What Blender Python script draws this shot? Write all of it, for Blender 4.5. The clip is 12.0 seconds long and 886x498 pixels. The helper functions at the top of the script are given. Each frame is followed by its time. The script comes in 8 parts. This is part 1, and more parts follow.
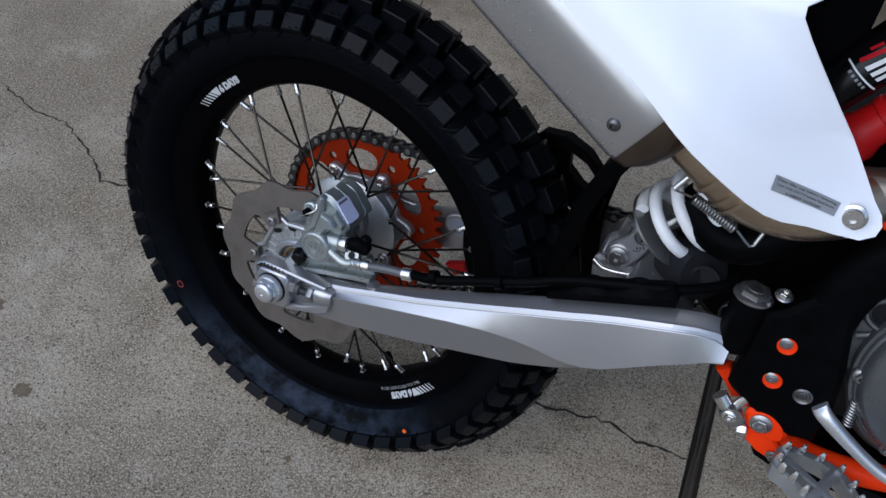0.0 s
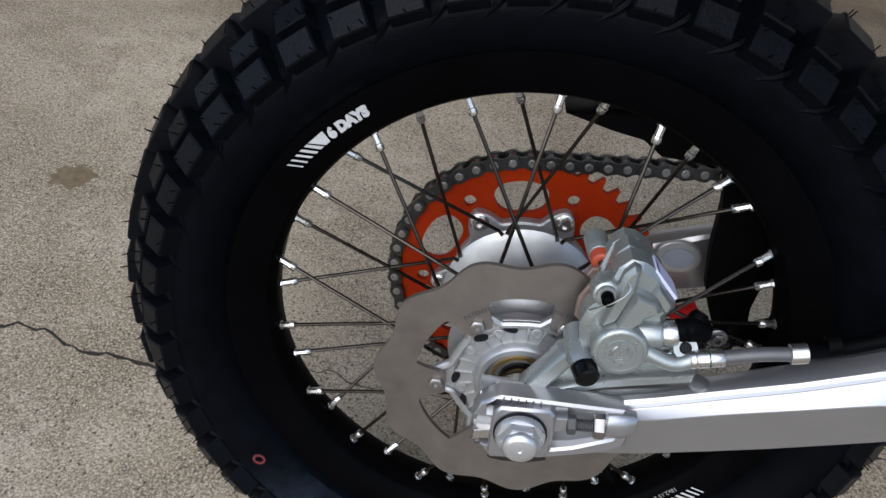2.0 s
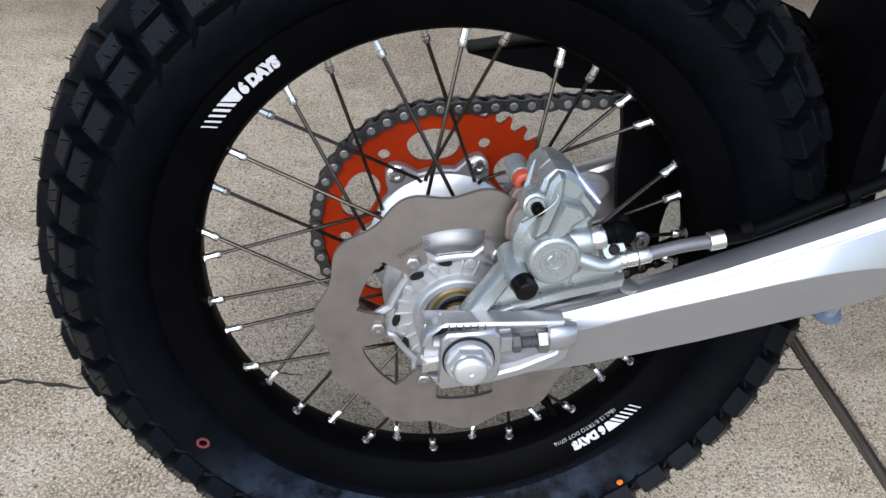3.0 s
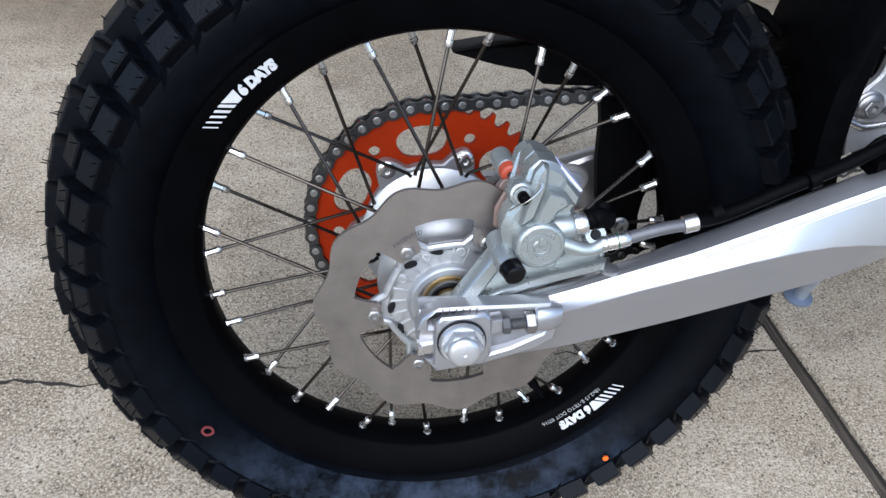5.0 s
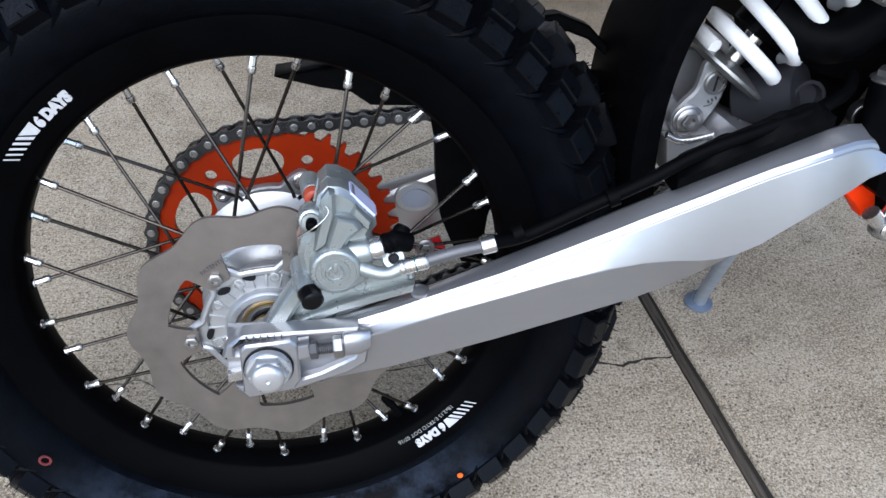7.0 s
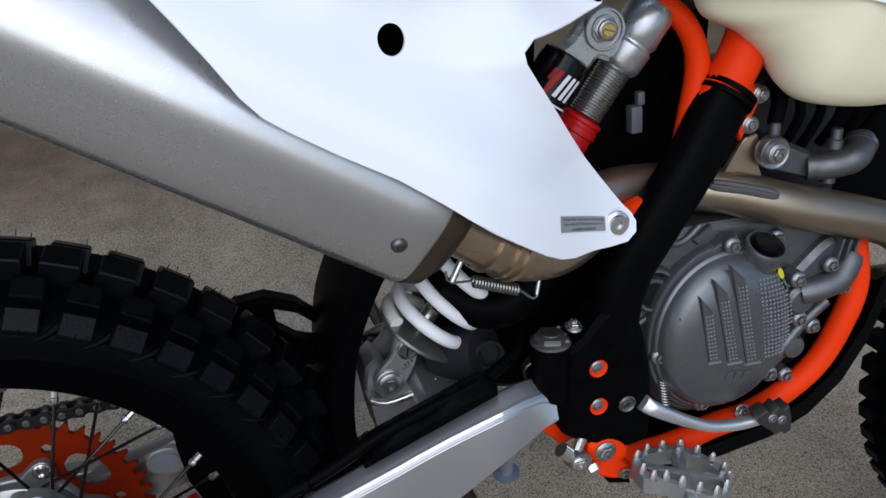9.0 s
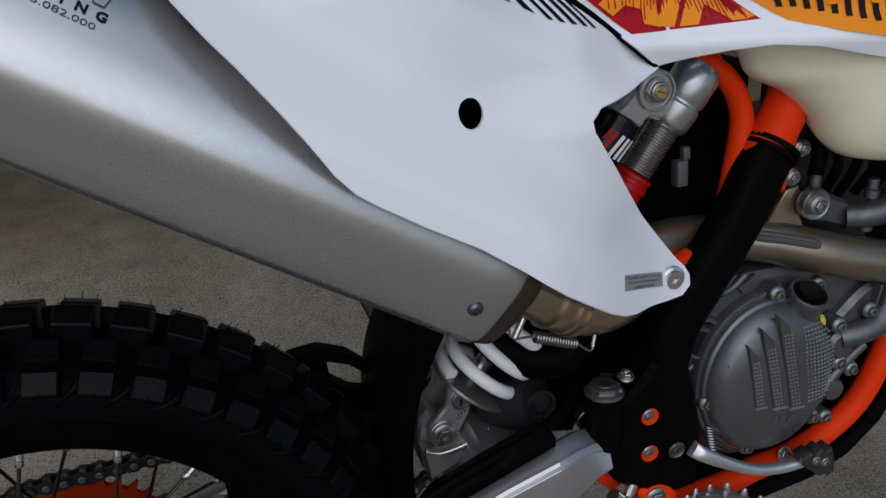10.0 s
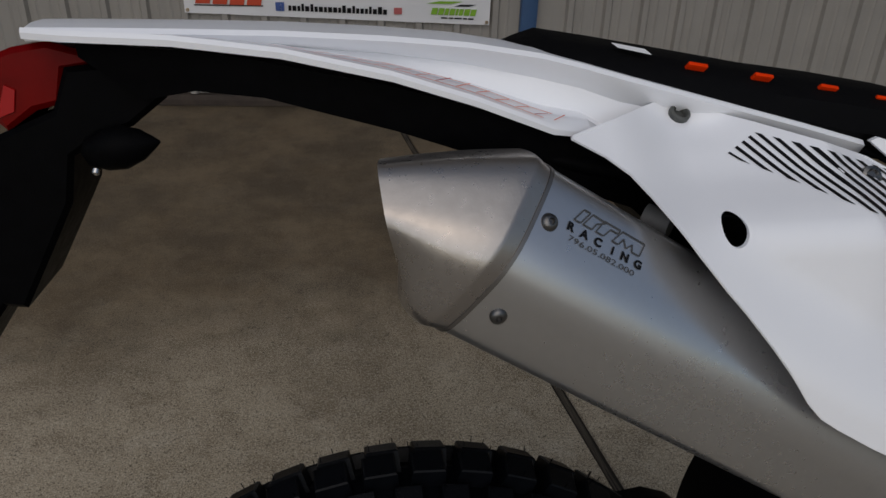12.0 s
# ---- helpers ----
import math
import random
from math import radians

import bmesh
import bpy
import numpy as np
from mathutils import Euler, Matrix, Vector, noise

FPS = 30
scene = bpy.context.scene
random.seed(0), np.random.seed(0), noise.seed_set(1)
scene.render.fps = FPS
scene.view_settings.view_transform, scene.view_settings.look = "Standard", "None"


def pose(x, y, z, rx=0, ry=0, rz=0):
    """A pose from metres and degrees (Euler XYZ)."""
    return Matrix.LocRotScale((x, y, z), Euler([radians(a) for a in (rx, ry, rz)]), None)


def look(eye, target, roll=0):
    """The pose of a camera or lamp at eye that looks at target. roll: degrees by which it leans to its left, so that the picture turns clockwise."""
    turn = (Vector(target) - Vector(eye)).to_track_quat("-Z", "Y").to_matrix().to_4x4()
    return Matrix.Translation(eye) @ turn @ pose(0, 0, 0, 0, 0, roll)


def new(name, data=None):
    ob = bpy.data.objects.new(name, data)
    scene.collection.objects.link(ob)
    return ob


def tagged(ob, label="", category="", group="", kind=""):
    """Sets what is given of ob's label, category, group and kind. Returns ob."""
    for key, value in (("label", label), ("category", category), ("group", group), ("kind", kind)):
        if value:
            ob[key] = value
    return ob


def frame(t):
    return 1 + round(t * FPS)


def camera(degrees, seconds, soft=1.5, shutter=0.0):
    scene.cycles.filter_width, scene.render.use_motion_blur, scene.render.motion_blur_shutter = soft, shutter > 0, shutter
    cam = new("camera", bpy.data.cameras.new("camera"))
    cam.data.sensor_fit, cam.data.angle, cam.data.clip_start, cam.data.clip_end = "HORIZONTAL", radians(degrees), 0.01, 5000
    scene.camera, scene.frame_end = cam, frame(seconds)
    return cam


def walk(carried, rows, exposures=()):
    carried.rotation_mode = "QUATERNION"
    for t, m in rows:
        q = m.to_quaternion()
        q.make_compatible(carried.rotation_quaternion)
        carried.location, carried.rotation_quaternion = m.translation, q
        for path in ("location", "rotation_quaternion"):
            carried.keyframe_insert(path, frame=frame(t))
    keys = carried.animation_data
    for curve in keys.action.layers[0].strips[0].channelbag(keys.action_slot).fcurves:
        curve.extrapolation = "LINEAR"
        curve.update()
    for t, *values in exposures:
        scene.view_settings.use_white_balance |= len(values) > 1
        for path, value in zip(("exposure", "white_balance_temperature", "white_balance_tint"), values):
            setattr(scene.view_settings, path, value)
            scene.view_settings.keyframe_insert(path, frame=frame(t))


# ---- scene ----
cam = camera(57.5, 12.0, shutter=0.0)
PATH = [
    (0, (0.442, -0.552, 1.053), (-0.159, 0.742, -0.349), 5.2),
    (0.5, (0.277, -0.6, 1.053), (-0.293, 0.712, -0.344), 5.4),
    (1, (0.114, -0.511, 0.983), (-0.421, 0.81, -0.421), 5.9),
    (1.5, (0.032, -0.443, 0.906), (-0.335, 0.945, -0.486), 6.4),
    (2, (-0.057, -0.403, 0.823), (-0.102, 1.071, -0.528), 6.5),
    (2.5, (-0.068, -0.415, 0.772), (0.102, 1.09, -0.534), 5.8),
    (3, (-0.081, -0.449, 0.784), (0.138, 1.057, -0.513), 5.7),
    (3.5, (-0.085, -0.467, 0.788), (0.148, 1.039, -0.507), 5.7),
    (5.5, (-0.096, -0.482, 0.803), (0.183, 1.019, -0.49), 5.6),
    (6, (-0.095, -0.484, 0.804), (0.191, 1.017, -0.487), 5.6),
    (6.5, (-0.035, -0.479, 0.808), (0.246, 1.022, -0.483), 5.1),
    (7, (0.051, -0.487, 0.822), (0.328, 1.017, -0.467), 4.3),
    (7.2, (0.078, -0.494, 0.833), (0.387, 1.008, -0.452), 4.1),
    (7.5, (0.127, -0.502, 0.867), (0.467, 1.008, -0.4), 3.3),
    (7.7, (0.151, -0.506, 0.885), (0.523, 1.023, -0.35), 3.0),
    (9.3, (0.237, -0.463, 1.008), (0.743, 1.132, -0.087), 1.8),
    (9.5, (0.231, -0.46, 1.014), (0.746, 1.138, -0.073), 1.8),
    (10, (0.177, -0.452, 1.024), (0.707, 1.158, -0.038), 1.6),
    (10.5, (0.121, -0.436, 1.054), (0.682, 1.192, 0.036), 1.8),
    (11, (0.058, -0.425, 1.088), (0.573, 1.242, 0.111), 2.6),
    (11.5, (-0.002, -0.407, 1.126), (0.423, 1.284, 0.147), 2.7),
    (12, (-0.071, -0.406, 1.152), (0.25, 1.312, 0.18), 2.1),
]
EXPOSURES = [(0.0, 0.25, 5700, 10), (0.5, 0.0, 5900, 10), (0.8, -0.05, 6200, 10), (1.5, 0.35, 6900, 10), (2.0, 0.82, 6350, 10), (2.5, 1.22, 6250, 10), (3.5, 1.45, 6050, 10), (5.5, 1.4, 5900, 10), (6.5, 1.3, 5850, 10), (7.5, 1.3, 5900, 10), (9.3, 0.0, 6100, 10), (10.5, -0.55, 6300, 10), (11.0, -0.52, 6450, 10), (12.0, -0.58, 6900, 10)]
walk(cam, [(t, look(*row)) for t, *row in PATH], EXPOSURES)

# ---- light: a dull sky over an open yard ----
world = bpy.data.worlds.new("sky")
scene.world = world
world.use_nodes = True
wn, wl = world.node_tree.nodes, world.node_tree.links
sky = wn.new("ShaderNodeTexSky")
sky.sky_type, sky.sun_disc = "NISHITA", False
sky.sun_elevation, sky.sun_rotation = radians(44), radians(198)
sky.air_density, sky.dust_density, sky.ozone_density = 1.0, 1.6, 1.5
wl.new(sky.outputs[0], wn["Background"].inputs[0])
wn["Background"].inputs[1].default_value = 0.12
sun = new("sun", bpy.data.lights.new("sun", "SUN"))
sun.data.energy, sun.data.angle, sun.data.color = 1.4, radians(80), (0.97, 0.98, 1.0)
sun.matrix_world = look((-2, -6, 6.2), (0, 0, 0))


# ---- materials ----
def surf(name, c1, c2=None, scale=40.0, rough=0.5, metal=0.0, bump=0.0, bscale=300.0, rvar=0.08, detail=4.0, stretch=(1, 1, 1), coat=0.0, big=6.0, spec=0.5):
    """Two-scale noise between two colours, with uneven gloss and fine relief."""
    m = bpy.data.materials.new(name)
    m.use_nodes = True
    n, l = m.node_tree.nodes, m.node_tree.links
    b = n["Principled BSDF"]
    c2 = c2 or tuple(v * 0.85 for v in c1)
    tc = n.new("ShaderNodeTexCoord")
    mp = n.new("ShaderNodeMapping")
    mp.inputs["Scale"].default_value = stretch
    l.new(tc.outputs["Object"], mp.inputs[0])
    fine, broad = n.new("ShaderNodeTexNoise"), n.new("ShaderNodeTexNoise")
    fine.inputs["Scale"].default_value, fine.inputs["Detail"].default_value = scale, detail
    broad.inputs["Scale"].default_value, broad.inputs["Detail"].default_value = big, 3.0
    l.new(mp.outputs[0], fine.inputs[0])
    l.new(tc.outputs["Object"], broad.inputs[0])
    av = n.new("ShaderNodeMath")
    av.operation = "MULTIPLY_ADD"
    av.inputs[1].default_value = 0.5
    l.new(fine.outputs[0], av.inputs[0])
    half = n.new("ShaderNodeMath")
    half.operation = "MULTIPLY"
    half.inputs[1].default_value = 0.5
    l.new(broad.outputs[0], half.inputs[0])
    l.new(half.outputs[0], av.inputs[2])
    ramp = n.new("ShaderNodeMapRange")
    ramp.inputs[1].default_value, ramp.inputs[2].default_value = 0.32, 0.68
    l.new(av.outputs[0], ramp.inputs[0])
    mix = n.new("ShaderNodeMix")
    mix.data_type = "RGBA"
    mix.inputs[6].default_value, mix.inputs[7].default_value = (*c1, 1), (*c2, 1)
    l.new(ramp.outputs[0], mix.inputs[0])
    l.new(mix.outputs[2], b.inputs["Base Color"])
    rr = n.new("ShaderNodeMapRange")
    rr.inputs[3].default_value, rr.inputs[4].default_value = max(0.02, rough - rvar), min(1, rough + rvar)
    l.new(ramp.outputs[0], rr.inputs[0])
    l.new(rr.outputs[0], b.inputs["Roughness"])
    b.inputs["Metallic"].default_value = metal
    b.inputs["Coat Weight"].default_value = coat
    b.inputs["Specular IOR Level"].default_value = spec
    if bump:
        bn = n.new("ShaderNodeTexNoise")
        bn.inputs["Scale"].default_value, bn.inputs["Detail"].default_value = bscale, 3.0
        l.new(mp.outputs[0], bn.inputs[0])
        bp = n.new("ShaderNodeBump")
        bp.inputs["Strength"].default_value, bp.inputs["Distance"].default_value = bump, 0.001
        l.new(bn.outputs[0], bp.inputs["Height"])
        l.new(bp.outputs[0], b.inputs["Normal"])
    return m


RUBBER = surf("tyre rubber", (0.0010, 0.0012, 0.0016), (0.0020, 0.0027, 0.0044), 60, 0.34, bump=0.35, bscale=500, spec=0.032)
KNOB_RUBBER = surf("knob rubber", (0.0016, 0.0019, 0.0025), (0.0034, 0.0042, 0.0062), 60, 0.36, bump=0.3, bscale=500, spec=0.09)
TINTED_RUBBER = surf("blue-tinted tyre wall", (0.0010, 0.0012, 0.0016), (0.0020, 0.0027, 0.0044), 60, 0.42, bump=0.3, bscale=500, spec=0.04)
RIM_BLACK = surf("black anodised rim", (0.0010, 0.0010, 0.0012), (0.0018, 0.0018, 0.0021), 30, 0.34, 0.0, bump=0.05, spec=0.015)
BLACK_PLASTIC = surf("black plastic", (0.0010, 0.0010, 0.0012), (0.0024, 0.0024, 0.0028), 80, 0.45, bump=0.15, bscale=700, spec=0.025)
GLOSS_BLACK = surf("glossy black", (0.002, 0.002, 0.0024), (0.0035, 0.0035, 0.004), 80, 0.22, spec=0.2)
WHITE_PLASTIC = surf("white plastic", (0.84, 0.85, 0.875), (0.825, 0.835, 0.865), 14, 0.32, bump=0.012, bscale=900, rvar=0.03)
CREAM_PLASTIC = surf("cream fuel tank plastic", (0.72, 0.66, 0.47), (0.66, 0.60, 0.42), 9, 0.42, bump=0.06, bscale=200)
ORANGE = surf("orange powder coat", (0.76, 0.040, 0.002), (0.64, 0.030, 0.002), 18, 0.38, bump=0.05, bscale=600, spec=0.07)
ORANGE_ANOD = surf("orange anodised sprocket", (0.25, 0.020, 0.002), (0.17, 0.012, 0.002), 20, 0.45, 0.0, bump=0.05, spec=0.06)
DARK_COLLAR = surf("brown heat-stained collar", (0.13, 0.10, 0.075), (0.07, 0.052, 0.038), 20, 0.36, 0.85, big=14)
SCREW_DARK = surf("dark oxidised screw", (0.16, 0.155, 0.15), (0.10, 0.10, 0.10), 60, 0.3, 0.9)
RED = surf("red plastic", (0.38, 0.006, 0.006), (0.28, 0.004, 0.005), 20, 0.35, spec=0.2)
ALU_CAST = surf("cast aluminium", (0.45, 0.458, 0.462), (0.35, 0.357, 0.36), 90, 0.36, 0.74, bump=0.25, bscale=900)
ALU_GREEN = surf("hard-coated caliper aluminium", (0.36, 0.385, 0.375), (0.28, 0.305, 0.298), 60, 0.30, 0.72, bump=0.2, bscale=900)
ALU_BRUSHED = surf("brushed swingarm aluminium", (0.40, 0.40, 0.412), (0.375, 0.375, 0.387), 90, 0.30, 0.82, rvar=0.012, bump=0.006, bscale=260, stretch=(0.3, 1, 1), big=3.0)
ALU_MACHINED = surf("machined aluminium", (0.62, 0.625, 0.63), (0.54, 0.545, 0.55), 160, 0.32, 0.8, bump=0.015, bscale=500)
STEEL = surf("bright steel", (0.66, 0.65, 0.63), (0.52, 0.51, 0.49), 100, 0.24, 0.95)
DISC_STEEL = surf("ground disc steel", (0.28, 0.255, 0.235), (0.16, 0.142, 0.128), 45, 0.36, 0.85, bump=0.12, bscale=250)
MUFFLER = surf("bead-blasted muffler", (0.53, 0.53, 0.535), (0.50, 0.50, 0.505), 150, 0.29, 0.88, bump=0.010, bscale=1400, rvar=0.04)
CAP_STEEL = surf("brushed end cap steel", (0.36, 0.335, 0.315), (0.33, 0.305, 0.285), 160, 0.30, 0.85, bump=0.08, bscale=600)
PIPE_HEAT = surf("heat-tinted steel pipe", (0.48, 0.39, 0.29), (0.30, 0.22, 0.15), 12, 0.30, 0.9, big=14)
HEADER = surf("grey steel header pipe", (0.36, 0.30, 0.23), (0.22, 0.17, 0.12), 16, 0.32, 0.9, big=10)
BOLT_GREY = surf("zinc-plated bolt", (0.34, 0.335, 0.325), (0.24, 0.235, 0.23), 80, 0.3, 0.9)
ENGINE_GREY = surf("grey painted engine cover", (0.15, 0.155, 0.16), (0.12, 0.125, 0.13), 60, 0.28, 0.70, bump=0.12, bscale=900)
ENGINE_CAST = surf("raw engine casting", (0.15, 0.155, 0.162), (0.09, 0.094, 0.098), 80, 0.42, 0.75, bump=0.3, bscale=700)
SPRING_WHITE = surf("white spring paint", (0.80, 0.80, 0.79), (0.74, 0.74, 0.73), 30, 0.32, bump=0.04)
CHAIN_STEEL = surf("dark chain steel", (0.085, 0.085, 0.085), (0.03, 0.03, 0.03), 160, 0.30, 0.85)
SPOKE_STEEL = surf("spoke steel", (0.075, 0.064, 0.054), (0.035, 0.030, 0.026), 60, 0.26, 0.95)
STICKER_WHITE = surf("white sticker", (0.78, 0.78, 0.78), (0.72, 0.72, 0.72), 60, 0.45)
PRINT_BLACK = surf("black print", (0.004, 0.004, 0.005), (0.007, 0.007, 0.008), 90, 0.5, spec=0.15)
PRINT_ORANGE = surf("orange print", (0.92, 0.29, 0.006), (0.86, 0.26, 0.005), 30, 0.36, spec=0.2)
PRINT_DEEP = surf("deep orange print", (0.80, 0.13, 0.012), (0.72, 0.11, 0.01), 30, 0.32)
PRINT_RED = surf("dark red print", (0.42, 0.008, 0.016), (0.36, 0.006, 0.013), 30, 0.4, spec=0.12)
LABEL_GREY = surf("grey label", (0.26, 0.27, 0.28), (0.23, 0.24, 0.25), 60, 0.45)
ENGRAVE = surf("dark engraving", (0.05, 0.05, 0.05), (0.08, 0.08, 0.08), 90, 0.6, 0.3)
LAVENDER = surf("pale lavender sticker", (0.52, 0.53, 0.72), (0.48, 0.49, 0.68), 50, 0.4)
BRASS = surf("brass", (0.62, 0.42, 0.16), (0.5, 0.33, 0.12), 50, 0.3, 0.9)
GREY_PEG = surf("grey cast foot peg", (0.42, 0.43, 0.43), (0.33, 0.34, 0.34), 90, 0.42, 0.8, bump=0.3, bscale=700)
HOSE_CLEAR = surf("grey coated hose", (0.10, 0.10, 0.105), (0.07, 0.07, 0.072), 90, 0.3, 0.2)
TAIL_RED = surf("red tail light lens", (0.19, 0.002, 0.002), (0.09, 0.001, 0.001), 25, 0.2, spec=0.06)
STAND_GREY = surf("galvanised stand", (0.36, 0.40, 0.45), (0.28, 0.31, 0.35), 50, 0.45, 0.6)
GREEN_PRINT = surf("green print", (0.02, 0.24, 0.13), (0.02, 0.20, 0.11), 50, 0.35)
YELLOW_PRINT = surf("yellow print", (0.75, 0.60, 0.03), (0.7, 0.55, 0.03), 50, 0.35)
BLUE_PAINT = surf("blue painted steel", (0.035, 0.09, 0.20), (0.03, 0.075, 0.17), 20, 0.45)


def add_low_tint(m, colour, top, foot):
    """A patchy tint of a second colour, growing stronger downwards between two heights."""
    n, l = m.node_tree.nodes, m.node_tree.links
    b = n["Principled BSDF"]
    base = b.inputs["Base Color"].links[0].from_socket
    tc, sep, tex = n.new("ShaderNodeTexCoord"), n.new("ShaderNodeSeparateXYZ"), n.new("ShaderNodeTexNoise")
    l.new(tc.outputs["Object"], sep.inputs[0])
    l.new(tc.outputs["Object"], tex.inputs[0])
    tex.inputs["Scale"].default_value, tex.inputs["Detail"].default_value, tex.inputs["Roughness"].default_value = 26, 7, 0.7
    low, patch, mul, mix = n.new("ShaderNodeMapRange"), n.new("ShaderNodeMapRange"), n.new("ShaderNodeMath"), n.new("ShaderNodeMix")
    low.interpolation_type = "SMOOTHSTEP"
    for i, v in enumerate((top, foot)):
        low.inputs[i + 1].default_value = v
    for i, v in enumerate((0.40, 0.62)):
        patch.inputs[i + 1].default_value = v
    l.new(sep.outputs[2], low.inputs[0])
    l.new(tex.outputs[0], patch.inputs[0])
    mul.operation = "MULTIPLY"
    l.new(low.outputs[0], mul.inputs[0])
    l.new(patch.outputs[0], mul.inputs[1])
    mix.data_type = "RGBA"
    l.new(mul.outputs[0], mix.inputs[0])
    l.new(base, mix.inputs[6])
    mix.inputs[7].default_value = (*colour, 1)
    l.new(mix.outputs[2], b.inputs["Base Color"])


add_low_tint(TINTED_RUBBER, (0.022, 0.030, 0.045), 0.19, 0.07)


def concrete_material():
    m = bpy.data.materials.new("worn concrete")
    m.use_nodes = True
    n, l = m.node_tree.nodes, m.node_tree.links
    b = n["Principled BSDF"]
    tc = n.new("ShaderNodeTexCoord")

    def noise_tex(scale, detail=4.0, rough=0.6):
        t = n.new("ShaderNodeTexNoise")
        t.inputs["Scale"].default_value, t.inputs["Detail"].default_value, t.inputs["Roughness"].default_value = scale, detail, rough
        l.new(tc.outputs["Object"], t.inputs[0])
        return t.outputs[0]

    def rng(v, a, z, lo, hi):
        r = n.new("ShaderNodeMapRange")
        for i, x in enumerate((a, z, lo, hi)):
            r.inputs[i + 1].default_value = x
        l.new(v, r.inputs[0])
        return r.outputs[0]

    def blend(fac, a, c, how="MIX"):
        x = n.new("ShaderNodeMix")
        x.data_type, x.blend_type = "RGBA", how
        l.new(fac, x.inputs[0])
        for s, v in ((6, a), (7, c)):
            if isinstance(v, tuple):
                x.inputs[s].default_value = (*v, 1)
            else:
                l.new(v, x.inputs[s])
        return x.outputs[2]

    col = blend(rng(noise_tex(1.6, 6, 0.65), 0.38, 0.64, 0, 1), (0.39, 0.328, 0.238), (0.270, 0.219, 0.144))
    col = blend(rng(noise_tex(7, 7, 0.72), 0.47, 0.64, 0, 0.85), col, (0.185, 0.143, 0.090))
    col = blend(rng(noise_tex(0.8, 6, 0.6), 0.48, 0.60, 0, 0.60), col, (0.165, 0.127, 0.080))
    pale = noise_tex(4, 7, 0.78)
    col = blend(rng(pale, 0.52, 0.66, 0, 0.65), col, (0.47, 0.411, 0.320))
    spots = noise_tex(26, 5, 0.7)
    col = blend(rng(spots, 0.57, 0.67, 0, 0.6), col, (0.100, 0.079, 0.052))
    # sand grains, pale and dark, at two sizes
    grit, sand = noise_tex(150, 5, 0.75), noise_tex(340, 4, 0.75)
    col = blend(rng(grit, 0.53, 0.62, 0, 0.6), col, (0.53, 0.463, 0.362))
    col = blend(rng(grit, 0.47, 0.39, 0, 0.6), col, (0.090, 0.071, 0.048))
    col = blend(rng(sand, 0.53, 0.61, 0, 0.8), col, (0.60, 0.527, 0.420))
    col = blend(rng(sand, 0.47, 0.40, 0, 0.8), col, (0.075, 0.060, 0.042))
    fleck = n.new("ShaderNodeTexVoronoi")
    fleck.inputs["Scale"].default_value = 120
    l.new(tc.outputs["Object"], fleck.inputs[0])
    fl = n.new("ShaderNodeMath")
    fl.operation = "MULTIPLY"
    l.new(rng(fleck.outputs[0], 0.27, 0.15, 0, 0.9), fl.inputs[0])
    l.new(rng(noise_tex(40, 3), 0.44, 0.54, 0, 1), fl.inputs[1])
    col = blend(fl.outputs[0], col, (0.050, 0.038, 0.026))
    # brown bloom with a ragged edge; shade towards the building is painted into it
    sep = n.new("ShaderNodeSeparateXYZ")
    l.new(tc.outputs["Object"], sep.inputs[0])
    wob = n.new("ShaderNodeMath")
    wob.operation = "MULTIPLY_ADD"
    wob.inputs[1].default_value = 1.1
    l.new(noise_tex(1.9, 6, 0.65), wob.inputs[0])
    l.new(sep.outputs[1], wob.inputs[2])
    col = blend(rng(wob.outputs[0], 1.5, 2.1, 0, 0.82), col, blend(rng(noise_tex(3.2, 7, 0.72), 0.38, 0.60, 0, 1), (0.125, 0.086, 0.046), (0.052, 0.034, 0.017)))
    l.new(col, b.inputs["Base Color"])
    b.inputs["Roughness"].default_value = 0.85
    h = n.new("ShaderNodeMath")
    h.operation = "ADD"
    l.new(sand, h.inputs[0])
    l.new(noise_tex(60, 4), h.inputs[1])
    bp = n.new("ShaderNodeBump")
    bp.inputs["Strength"].default_value, bp.inputs["Distance"].default_value = 0.5, 0.0014
    l.new(h.outputs[0], bp.inputs["Height"])
    l.new(bp.outputs[0], b.inputs["Normal"])
    return m


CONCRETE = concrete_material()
JOINT_WOOD = surf("weathered joint board", (0.085, 0.070, 0.052), (0.032, 0.026, 0.019), 30, 0.8, bump=0.8, bscale=90, stretch=(6, 0.4, 1))
CRACK = surf("open crack", (0.014, 0.012, 0.009), (0.03, 0.025, 0.019), 90, 0.95)
STAIN = surf("oil-stained concrete", (0.10, 0.07, 0.036), (0.19, 0.145, 0.09), 90, 0.7, bump=0.6, bscale=260, big=60)
SIDING = surf("grey painted steel siding", (0.31, 0.29, 0.265), (0.26, 0.245, 0.225), 7, 0.5, 0.0, bump=0.05, bscale=60, stretch=(3, 3, 0.25))
DARK_TRIM = surf("dark base trim", (0.05, 0.035, 0.025), (0.03, 0.022, 0.018), 20, 0.8)
BANNER = surf("white vinyl banner", (0.74, 0.74, 0.76), (0.70, 0.70, 0.72), 6, 0.5, bump=0.03, bscale=30)


# ---- mesh helpers ----
H = 0.331  # height of the rear axle over the bike's own base
C = Vector((0, 0, H))


def face_normal(face, x, z):
    e = 0.0012
    return Vector(((face(x + e, z) - face(x - e, z)) / (2 * e), -1.0, (face(x, z + e) - face(x, z - e)) / (2 * e))).normalized()


